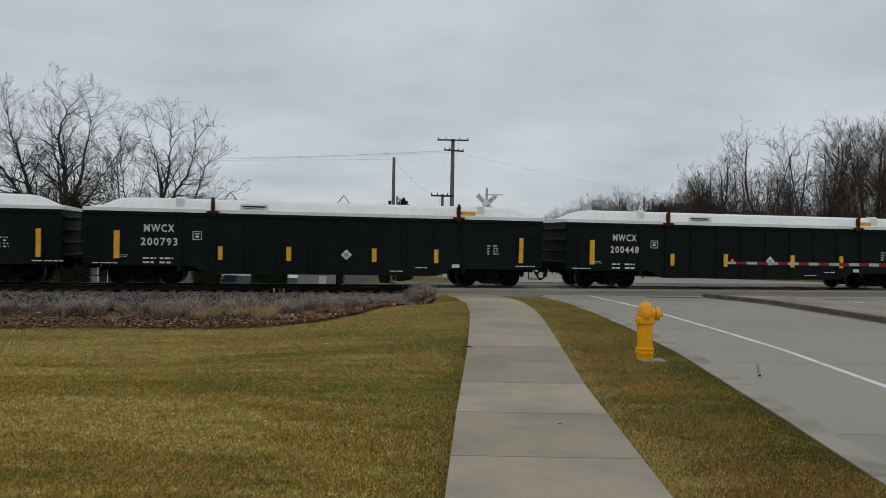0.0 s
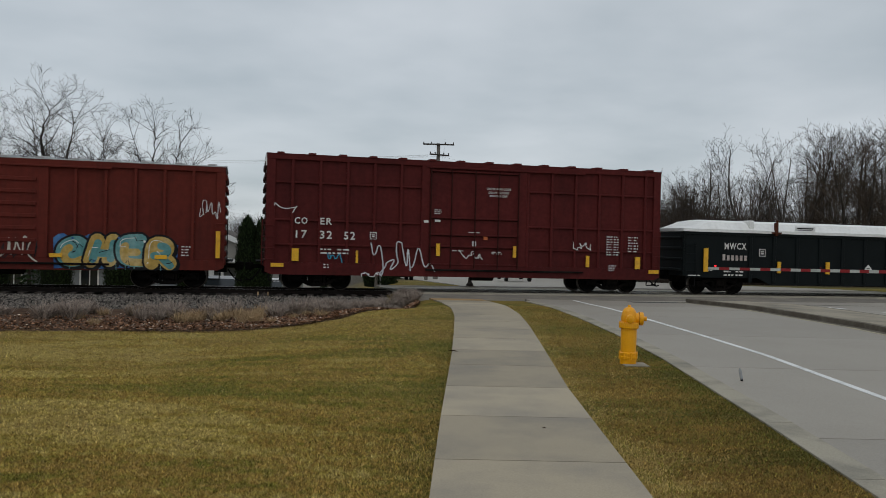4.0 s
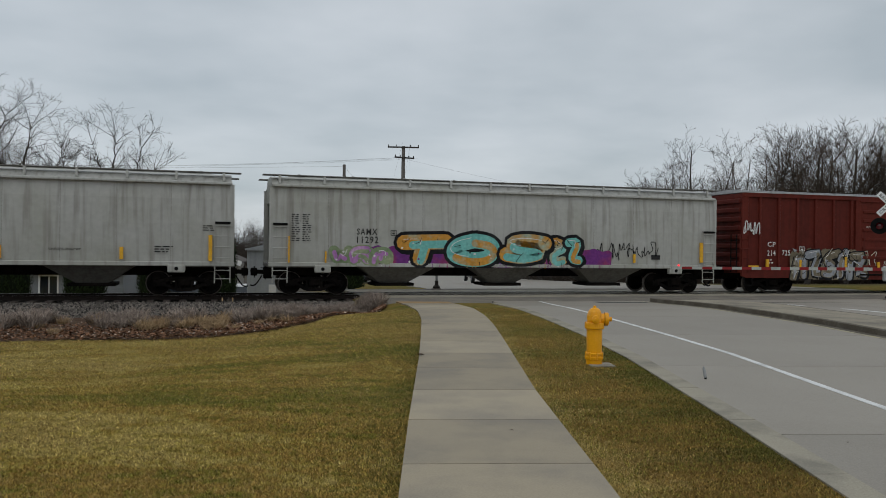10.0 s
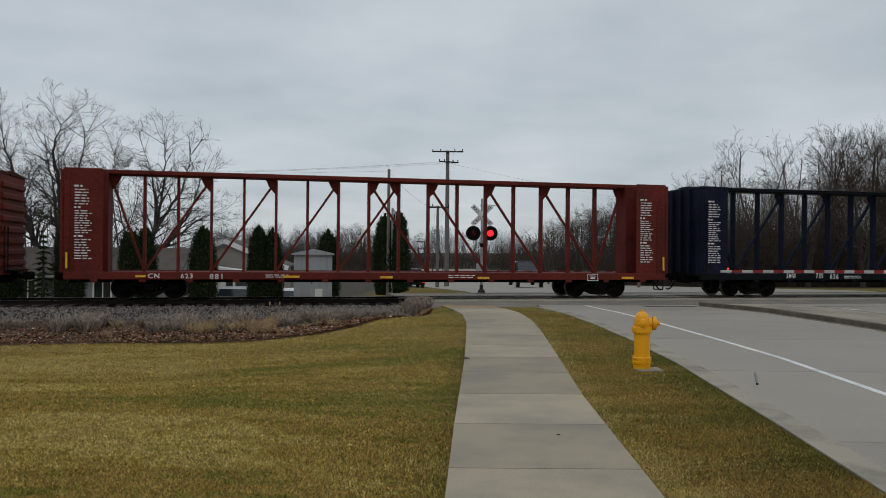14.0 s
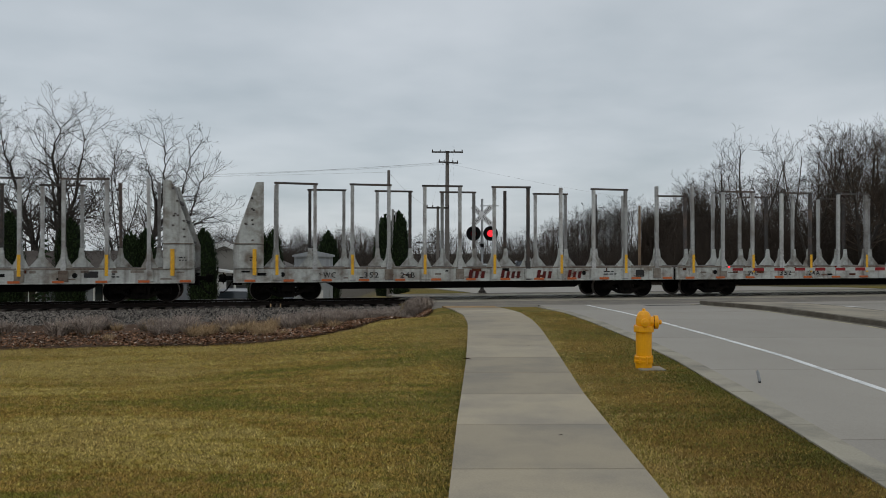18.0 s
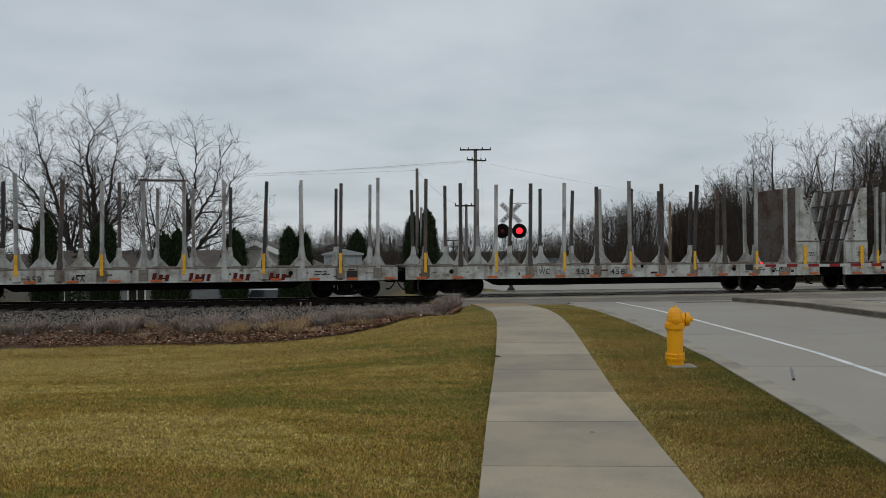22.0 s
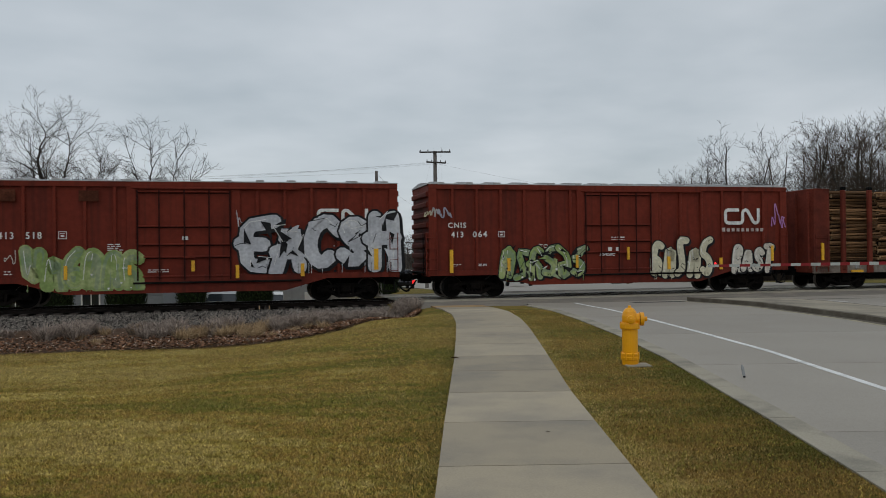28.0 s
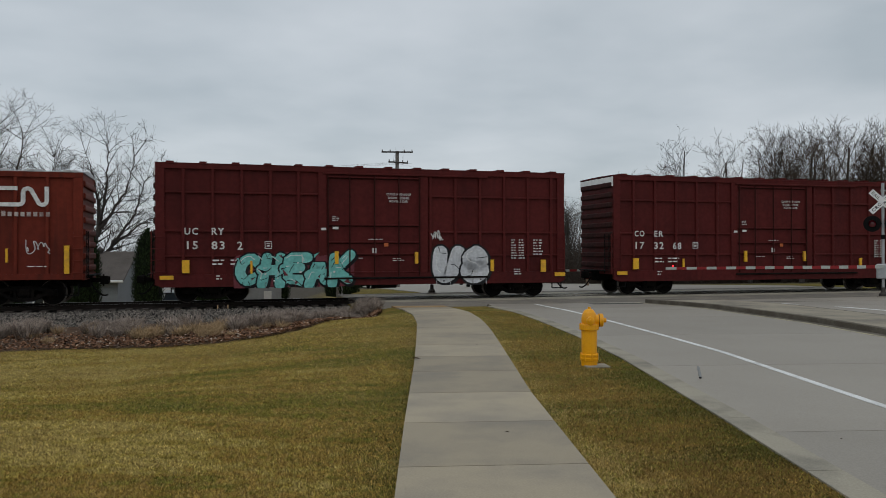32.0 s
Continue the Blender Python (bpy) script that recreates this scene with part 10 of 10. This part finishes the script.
def bed():
    bm = bmesh.new()
    n, m = 150, 14
    rows = []
    for i in range(n + 1):
        row = []
        for j in range(m + 1):
            x, y = bed_place(i / n, j / m)
            k = noise.noise(Vector((x * 1.7, y * 1.7, 3)))
            y += 0.18 * k if j == 0 else 0
            row.append(bm.verts.new((x, y, ground_z(x, y) + 0.015 + (0.03 * noise.noise(Vector((x * 3, y * 3, 0))) + 0.02 if j else -0.01))))
        rows.append(row)
    for a, b in zip(rows, rows[1:]):
        for j in range(m):
            bm.faces.new((a[j], b[j], b[j + 1], a[j + 1]))
    bmesh.ops.recalc_face_normals(bm, faces=bm.faces[:])
    tagged(part("planting_bed", bm, M["soil"], smooth=True), "bare brown mulch bed between lawn and ballast", "soil", kind="structure")
    # fallen leaves
    r = np.random.RandomState(5)
    vs, fs = [], []
    for i in range(9000):
        u, v = r.uniform(0.18, 0.99), abs(r.normal(0.04, 0.16))
        if v > 1:
            continue
        x, y = bed_place(u, v)
        y -= r.uniform(0, 0.45) ** 1.5
        z = ground_z(x, y) + r.uniform(0.04, 0.09)
        s = r.uniform(0.02, 0.05)
        a = r.uniform(0, 6.28)
        k = len(vs)
        c, q = math.cos(a) * s, math.sin(a) * s
        vs += [(x - c, y - q, z), (x + q, y - c, z + r.uniform(0, 0.04)), (x + c, y + q, z), (x - q, y + c, z + r.uniform(0, 0.04))]
        fs.append((k, k + 1, k + 2, k + 3))
    me = lines(vs, fs, "fallen_leaves")
    me.materials.append(M["leaf_litter"])
    me.materials.append(M["leaf_pale"])
    me.polygons.foreach_set("material_index", (r.uniform(0, 1, len(me.polygons)) < 0.09).astype(np.int32))
    tagged(part("fallen_leaves", me, None), "dry reddish fallen leaves on the bed", "leaves", kind="stuff")


bed()


def tuft_mesh(seed, n, h, spread, lean):
    """A dry clump: thin stems fanning out, with small side shoots."""
    r = np.random.RandomState(seed)
    vs, fs = [], []
    for i in range(n):
        a = r.uniform(0, 6.28)
        b = r.uniform(0, spread * 0.4)
        root = np.array((b * math.cos(a), b * math.sin(a), 0))
        a2 = a + r.uniform(-0.6, 0.6)
        tip = np.array((math.cos(a2) * spread * r.uniform(0.3, 1), math.sin(a2) * spread * r.uniform(0.3, 1), h * r.uniform(0.55, 1.0) * (1 - lean * r.uniform(0, 1))))
        w = r.uniform(0.004, 0.009)
        side = np.array((-math.sin(a2), math.cos(a2), 0)) * w
        mid = root * 0.4 + tip * 0.6 + np.array((0, 0, 0.06 * h))
        k = len(vs)
        vs += [tuple(root - side), tuple(root + side), tuple(mid + side), tuple(mid - side), tuple(tip)]
        fs += [(k, k + 1, k + 2, k + 3), (k + 3, k + 2, k + 4)]
        for j in range(5):
            t = r.uniform(0.35, 1.0)
            p = root + (tip - root) * t + np.array((0, 0, 0.05 * h * (1 - t)))
            e = p + np.array((r.uniform(-1, 1), r.uniform(-1, 1), r.uniform(0.1, 1.0))) * 0.07 * (h / 0.5)
            k = len(vs)
            vs += [tuple(p - side), tuple(p + side), tuple(e)]
            fs.append((k, k + 1, k + 2))
    return lines(vs, fs, "stems")


def clumps():
    sage = [tuft_mesh(i, 150, 0.46, 0.44, 0.3) for i in range(5)]
    straw = [tuft_mesh(10 + i, 110, 0.40, 0.36, 0.5) for i in range(4)]
    rnd = random.Random(6)
    for i in range(230):
        u = rnd.uniform(0.16, 0.995)
        x0, y0 = bed_edge(u)
        # dry grass grows most in one stretch of the bed, sage in the others
        grassy = 0.6 if -5.6 < x0 < -3.3 else 0.08
        dry = rnd.random() < grassy
        v = rnd.uniform(0.08, 0.45) if dry else rnd.uniform(0.20, 0.55)
        if not dry and noise.noise(Vector((x0 * 0.9, 0, 4))) < -0.12 and x0 < -2.5:
            continue
        if x0 < -8.5 and rnd.random() < 0.6:
            v = rnd.uniform(0.12, 0.6)
        if u > 0.72:
            v = rnd.uniform(0.3, 0.85)
        x, y = bed_place(u, v)
        me = rnd.choice(straw if dry else sage)
        ob = part("dry_grass_clump" if dry else "sage_clump", me, M["straw"] if dry else M["sage"])
        tagged(ob, "low clump of dry straw-coloured grass" if dry else "grey-violet dried sage clump in the bed", "plant", "dry plants in the bed")
        s = rnd.uniform(0.55, 1.0) if dry else rnd.uniform(0.6, 1.25)
        ob.matrix_world = Matrix.Translation((x, y, ground_z(x, y))) @ Matrix.Rotation(rnd.uniform(0, 6.28), 4, "Z") @ Matrix.Scale(s, 4)


clumps()


# ---- hydrant ----
def hydrant():
    x, y = 3.06, 12.12
    root = tagged(new("fire_hydrant"), "yellow painted cast-iron fire hydrant on the verge", "fire hydrant")
    root.matrix_world = Matrix.Translation((x, y, ground_z(x, y) - 0.01)) @ Matrix.Rotation(-0.12, 4, "Z") @ Matrix.Diagonal((0.9, 0.9, 1.01, 1))

    def turned(name, prof, n=28, **k):
        bm = bmesh.new()
        lathe(bm, prof, n, **k)
        bmesh.ops.recalc_face_normals(bm, faces=bm.faces[:])
        return part(name, bm, M["hydrant"], root)
    turned("base_flange", ((0.10, 0.0), (0.135, 0.02), (0.14, 0.09), (0.15, 0.10), (0.155, 0.125), (0.155, 0.135), (0.145, 0.14), (0.145, 0.165), (0.155, 0.17), (0.155, 0.19), (0.14, 0.20)))
    turned("barrel", ((0.128, 0.19), (0.13, 0.3), (0.132, 0.52), (0.135, 0.56)))
    turned("collar", ((0.135, 0.55), (0.16, 0.555), (0.165, 0.57), (0.165, 0.63), (0.16, 0.645), (0.13, 0.65)))
    turned("bonnet", ((0.125, 0.64), (0.132, 0.69), (0.127, 0.75), (0.108, 0.81), (0.078, 0.85), (0.05, 0.865)))
    bm = bmesh.new()
    lathe(bm, ((0.045, 0.85), (0.045, 0.865), (0.03, 0.87), (0.026, 0.9)), 5)
    part("operating_nut", bm, M["hydrant"], root)
    bm = bmesh.new()
    lathe(bm, ((0.085, 0.08), (0.085, 0.15), (0.10, 0.155), (0.10, 0.225), (0.085, 0.235), (0.035, 0.24), (0.035, 0.285), (0.02, 0.29)), 20, (0, 0, 0.70), "X")
    bmesh.ops.recalc_face_normals(bm, faces=bm.faces[:])
    part("pumper_nozzle", bm, M["hydrant"], root)
    bm = bmesh.new()
    lathe(bm, ((0.098, 0.158), (0.1015, 0.16), (0.1015, 0.166), (0.098, 0.168)), 20, (0, 0, 0.70), "X")
    part("nozzle_gap", bm, M["black"], root)
    for s in (-1, 1):
        bm = bmesh.new()
        lathe(bm, [(r, s * h) for r, h in ((0.05, 0.08), (0.05, 0.14), (0.065, 0.145), (0.065, 0.175), (0.055, 0.185), (0.022, 0.19), (0.022, 0.215))], 18, (0, 0, 0.70), "Y")
        bmesh.ops.recalc_face_normals(bm, faces=bm.faces[:])
        part("hose_nozzle", bm, M["hydrant"], root)
    for k in range(8):
        a = k * math.tau / 8 + 0.2
        bm = bmesh.new()
        lathe(bm, ((0.014, 0.098), (0.014, 0.125), (0.014, 0.205)), 6, (0.148 * math.cos(a), 0.148 * math.sin(a), 0))
        part("flange_bolt", bm, M["hydrant"], root)
        bm = bmesh.new()
        lathe(bm, ((0.012, 0.56), (0.012, 0.655)), 6, (0.155 * math.cos(a), 0.155 * math.sin(a), 0))
        part("collar_bolt", bm, M["hydrant"], root)
    pad = part("hydrant_pad", soft_box(-0.13, 0.24, -0.26, 0.1, -0.03, 0.012, 0.01), M["curb"])
    tagged(pad, "small concrete pad at the hydrant's foot", "pad")
    pad.location = (x + 0.03, y, ground_z(x, y) + 0.01)


hydrant()


# ---- litter ----
def litter():
    root = tagged(new("bottle"), "clear plastic bottle standing upright on the road, dark at its foot", "litter")
    root.matrix_world = Matrix.Translation((4.25, 10.75, ground_z(4.25, 10.75) + 0.045)) @ Matrix.Rotation(-0.2, 4, "Y") @ Matrix.Rotation(radians(-90), 4, "Y") @ Matrix.Scale(0.62, 4)
    bm = bmesh.new()
    lathe(bm, ((0.020, -0.03), (0.033, 0.0), (0.034, 0.05), (0.028, 0.09), (0.033, 0.13), (0.031, 0.17), (0.012, 0.22)), 12, axis="X")
    m = glassy("clear_plastic", (0.42, 0.43, 0.44))
    m.node_tree.nodes["Principled BSDF"].inputs["Transmission Weight"].default_value = 0.35
    part("body", bm, m, root)
    # black cap turned down, standing in for the dark contact shade on the road
    bm = bmesh.new()
    lathe(bm, ((0.026, -0.06), (0.030, -0.028)), 12, axis="X")
    part("cap", bm, M["black"], root)
    rnd = random.Random(3)
    leaf = None
    for i, (x, y) in enumerate([(0.43, 12.85), (1.13, 7.55)] + [(rnd.uniform(0.1, 6.5), rnd.uniform(6, 22)) for _ in range(5)]):
        z = ground_z(x, y) + 0.037
        s = rnd.uniform(0.010, 0.018) * (3.0 if i == 0 else 1)
        bm = bmesh.new()
        q = [bm.verts.new((a * s, b * s, c * s)) for a, b, c in ((-1.6, 0, 0.1), (-0.4, -0.7, 0.5), (1.5, -0.1, 0.2), (0.3, 0.8, 0.6))]
        bm.faces.new(q)
        ob = part("fallen_leaf", bm, M["soil"])
        tagged(ob, "small dark curled leaf on the concrete", "leaf", "leaves on the pavement")
        ob.matrix_world = Matrix.Translation((x, y, z)) @ Matrix.Rotation(rnd.uniform(0, 6.28), 4, "Z")
    mk = tagged(new("marker_stub"), "two short pale marker stubs beside the rail", "marker")
    p = on_track(-6.2, -1.35, -0.3)
    mk.matrix_world = Matrix.Translation(p) @ Matrix.Rotation(TURN, 4, "Z")
    for k in (-0.12, 0.1, 0.24):
        part("stub", soft_box(k - 0.025, k + 0.025, -0.03, 0.03, 0, 0.14, 0.006), M["timber_deck"] if k == 0.1 else M["log_end"], mk)


litter()


# ---- grass ----
def grass():
    r = np.random.RandomState(9)
    n = 1000000
    y = 4.6 * (24.0 / 4.6) ** (r.uniform(0, 1, n) ** 1.2)
    x = r.uniform(-0.66, 0.62, n) * y + r.uniform(-0.4, 0.4, n)

    def line(rows):
        return np.interp(y, [a for a, b in rows], [b for a, b in rows])
    left, right, kerb = line(PATH_LEFT), line(PATH_RIGHT), line(KERB)
    front = np.interp(x, [p[0] for p in BED], [p[1] for p in BED])
    ok = ((x < left + 0.03) & (y < front + r.exponential(0.2, n))) | ((x > right - 0.03) & (x < kerb - 0.02) & (y < 26.5))
    x, y = x[ok], y[ok]
    left, right, kerb = left[ok], right[ok], kerb[ok]
    n = len(x)
    xs, ys = np.arange(-18, 7.01, 0.5), np.arange(3, 28.01, 0.5)
    grid = np.array([[ground_z(float(a), float(b)) for a in xs] for b in ys])
    i, j = np.clip(((x + 18) / 0.5).astype(int), 0, len(xs) - 2), np.clip(((y - 3) / 0.5).astype(int), 0, len(ys) - 2)
    u, v = (x + 18) / 0.5 - i, (y - 3) / 0.5 - j
    z = grid[j, i] * (1 - u) * (1 - v) + grid[j, i + 1] * u * (1 - v) + grid[j + 1, i] * (1 - u) * v + grid[j + 1, i + 1] * u * v
    # green and straw patches
    sx, sy = np.arange(-18, 7.3, 0.25), np.arange(3, 28.3, 0.25)
    patchy = np.array([[noise.noise(Vector((a * 0.42 + b * 0.2, b * 0.7, 7))) * 1.2 + noise.noise(Vector((a * 0.9 + b * 0.5, b * 3.2, 2))) * 0.7 + noise.noise(Vector((a * 3.1, b * 3.5, 4))) * 0.35 for a in sx] for b in sy])
    p = patchy[np.clip(((y - 3) / 0.25).astype(int), 0, len(sy) - 1), np.clip(((x + 18) / 0.25).astype(int), 0, len(sx) - 1)]
    edge = np.minimum(np.abs(x - left), np.abs(x - right))
    dark = np.where(x > right, np.clip((x - right) / (kerb - right), 0, 1) * 0.75 - 0.25, 0.12 * np.exp(-np.abs(x - left) / 0.8))
    straw = r.uniform(-0.6, 0.6, n) + p - dark + np.where(x > right, 1.1 * np.exp(-edge / 0.22) - 0.45, 0) > 0.1
    # the lawn dries out towards the bed
    straw |= (x < left) & (r.uniform(0, 1, n) < np.clip((y - 9.0) / 14.0, 0, 0.4))
    verge = x > right
    out = np.clip((x - right) / (kerb - right), 0, 1) * np.clip((24.0 - y) / 12.0, 0.3, 1)
    # the verge: pale against the path, brown in its middle, green towards the kerb; the lawn takes its own drifts, with green along the path
    pick = r.uniform(0, 1, n)
    green = (out + 0.45 * p + r.uniform(-0.25, 0.25, n)) > 0.74
    kind = np.where(verge, np.where(straw & (pick < 0.7), 1, np.where(green, 3, np.where(pick < 0.72, 2, 0))),
                    np.where(straw & (pick < 0.28 + 0.45 * np.clip((y - 10.0) / 8.0, 0, 1)), 1, np.where(pick > 0.92, 2, np.where(np.exp(-(left - x) / 0.45) > r.uniform(0.15, 1.6, n), 3, 0))))
    size = r.uniform(0.008, 0.022, n) * (1 + 0.03 * (y - 5))
    a = r.uniform(0, 6.28, n)
    w = size * r.uniform(0.12, 0.22, n) + 0.0010
    lx, ly = r.normal(0, 0.7, n) * size, r.normal(0, 0.7, n) * size
    base = np.stack((x, y, z), 1)
    side = np.stack((np.cos(a) * w, np.sin(a) * w, np.zeros(n)), 1)
    tip = base + np.stack((lx, ly, size), 1)
    vs = np.empty((n * 3, 3), np.float32)
    vs[0::3], vs[1::3], vs[2::3] = base - side, base + side, tip
    me = bpy.data.meshes.new("grass")
    me.vertices.add(n * 3)
    me.vertices.foreach_set("co", vs.ravel())
    me.loops.add(n * 3)
    me.loops.foreach_set("vertex_index", np.arange(n * 3, dtype=np.int32))
    me.polygons.add(n)
    me.polygons.foreach_set("loop_start", np.arange(0, n * 3, 3, dtype=np.int32))
    me.materials.append(M["blade_green"])
    for key in ("blade_straw", "blade_brown", "blade_dark"):
        me.materials.append(M[key])
    me.polygons.foreach_set("material_index", kind.astype(np.int32))
    me.update()
    me.validate()
    ob = part("grass", me, None)
    tagged(ob, "short mown grass, green blades mixed with dry straw", "grass", kind="stuff")


grass()


# ---- what moves ----
def motions():
    times = [0, 1, 2, 3, 4, 5, 6, 8, 10, 12, 14, 16, 18, 20, 22, 24, 26, 28, 29, 30, 31, 32]
    for car, place in ALL_CARS:
        walk(car, [(t, Matrix.Translation(on_track(ROLLED[t] + place, 0, RAIL_Z)) @ Matrix.Rotation(TURN, 4, "Z")) for t in times])
    # wheels roll while their car is near the crossing; far off they are left standing
    for wheel, k, dx in AXLES:
        place = ALL_CARS[k][1]
        rolled = [(i / FPS, float(np.interp(i / FPS, range(33), ROLLED))) for i in range(32 * FPS + 1)]
        near = [(t, s) for t, s in rolled if -32 < s + place < 44]
        if len(near) < 2:
            near = [rolled[0], (32.0, rolled[0][1])]
        rows = [(t, pose(dx, 0, 0.45, 0, math.degrees((s - near[0][1]) / 0.45) % 360.0, 0)) for t, s in near]
        if rows[0][0] > 0.05:
            rows.insert(0, (0, rows[0][1]))
        if rows[-1][0] < 31.95:
            rows.append((32, rows[-1][1]))
        walk(wheel, rows)


motions()
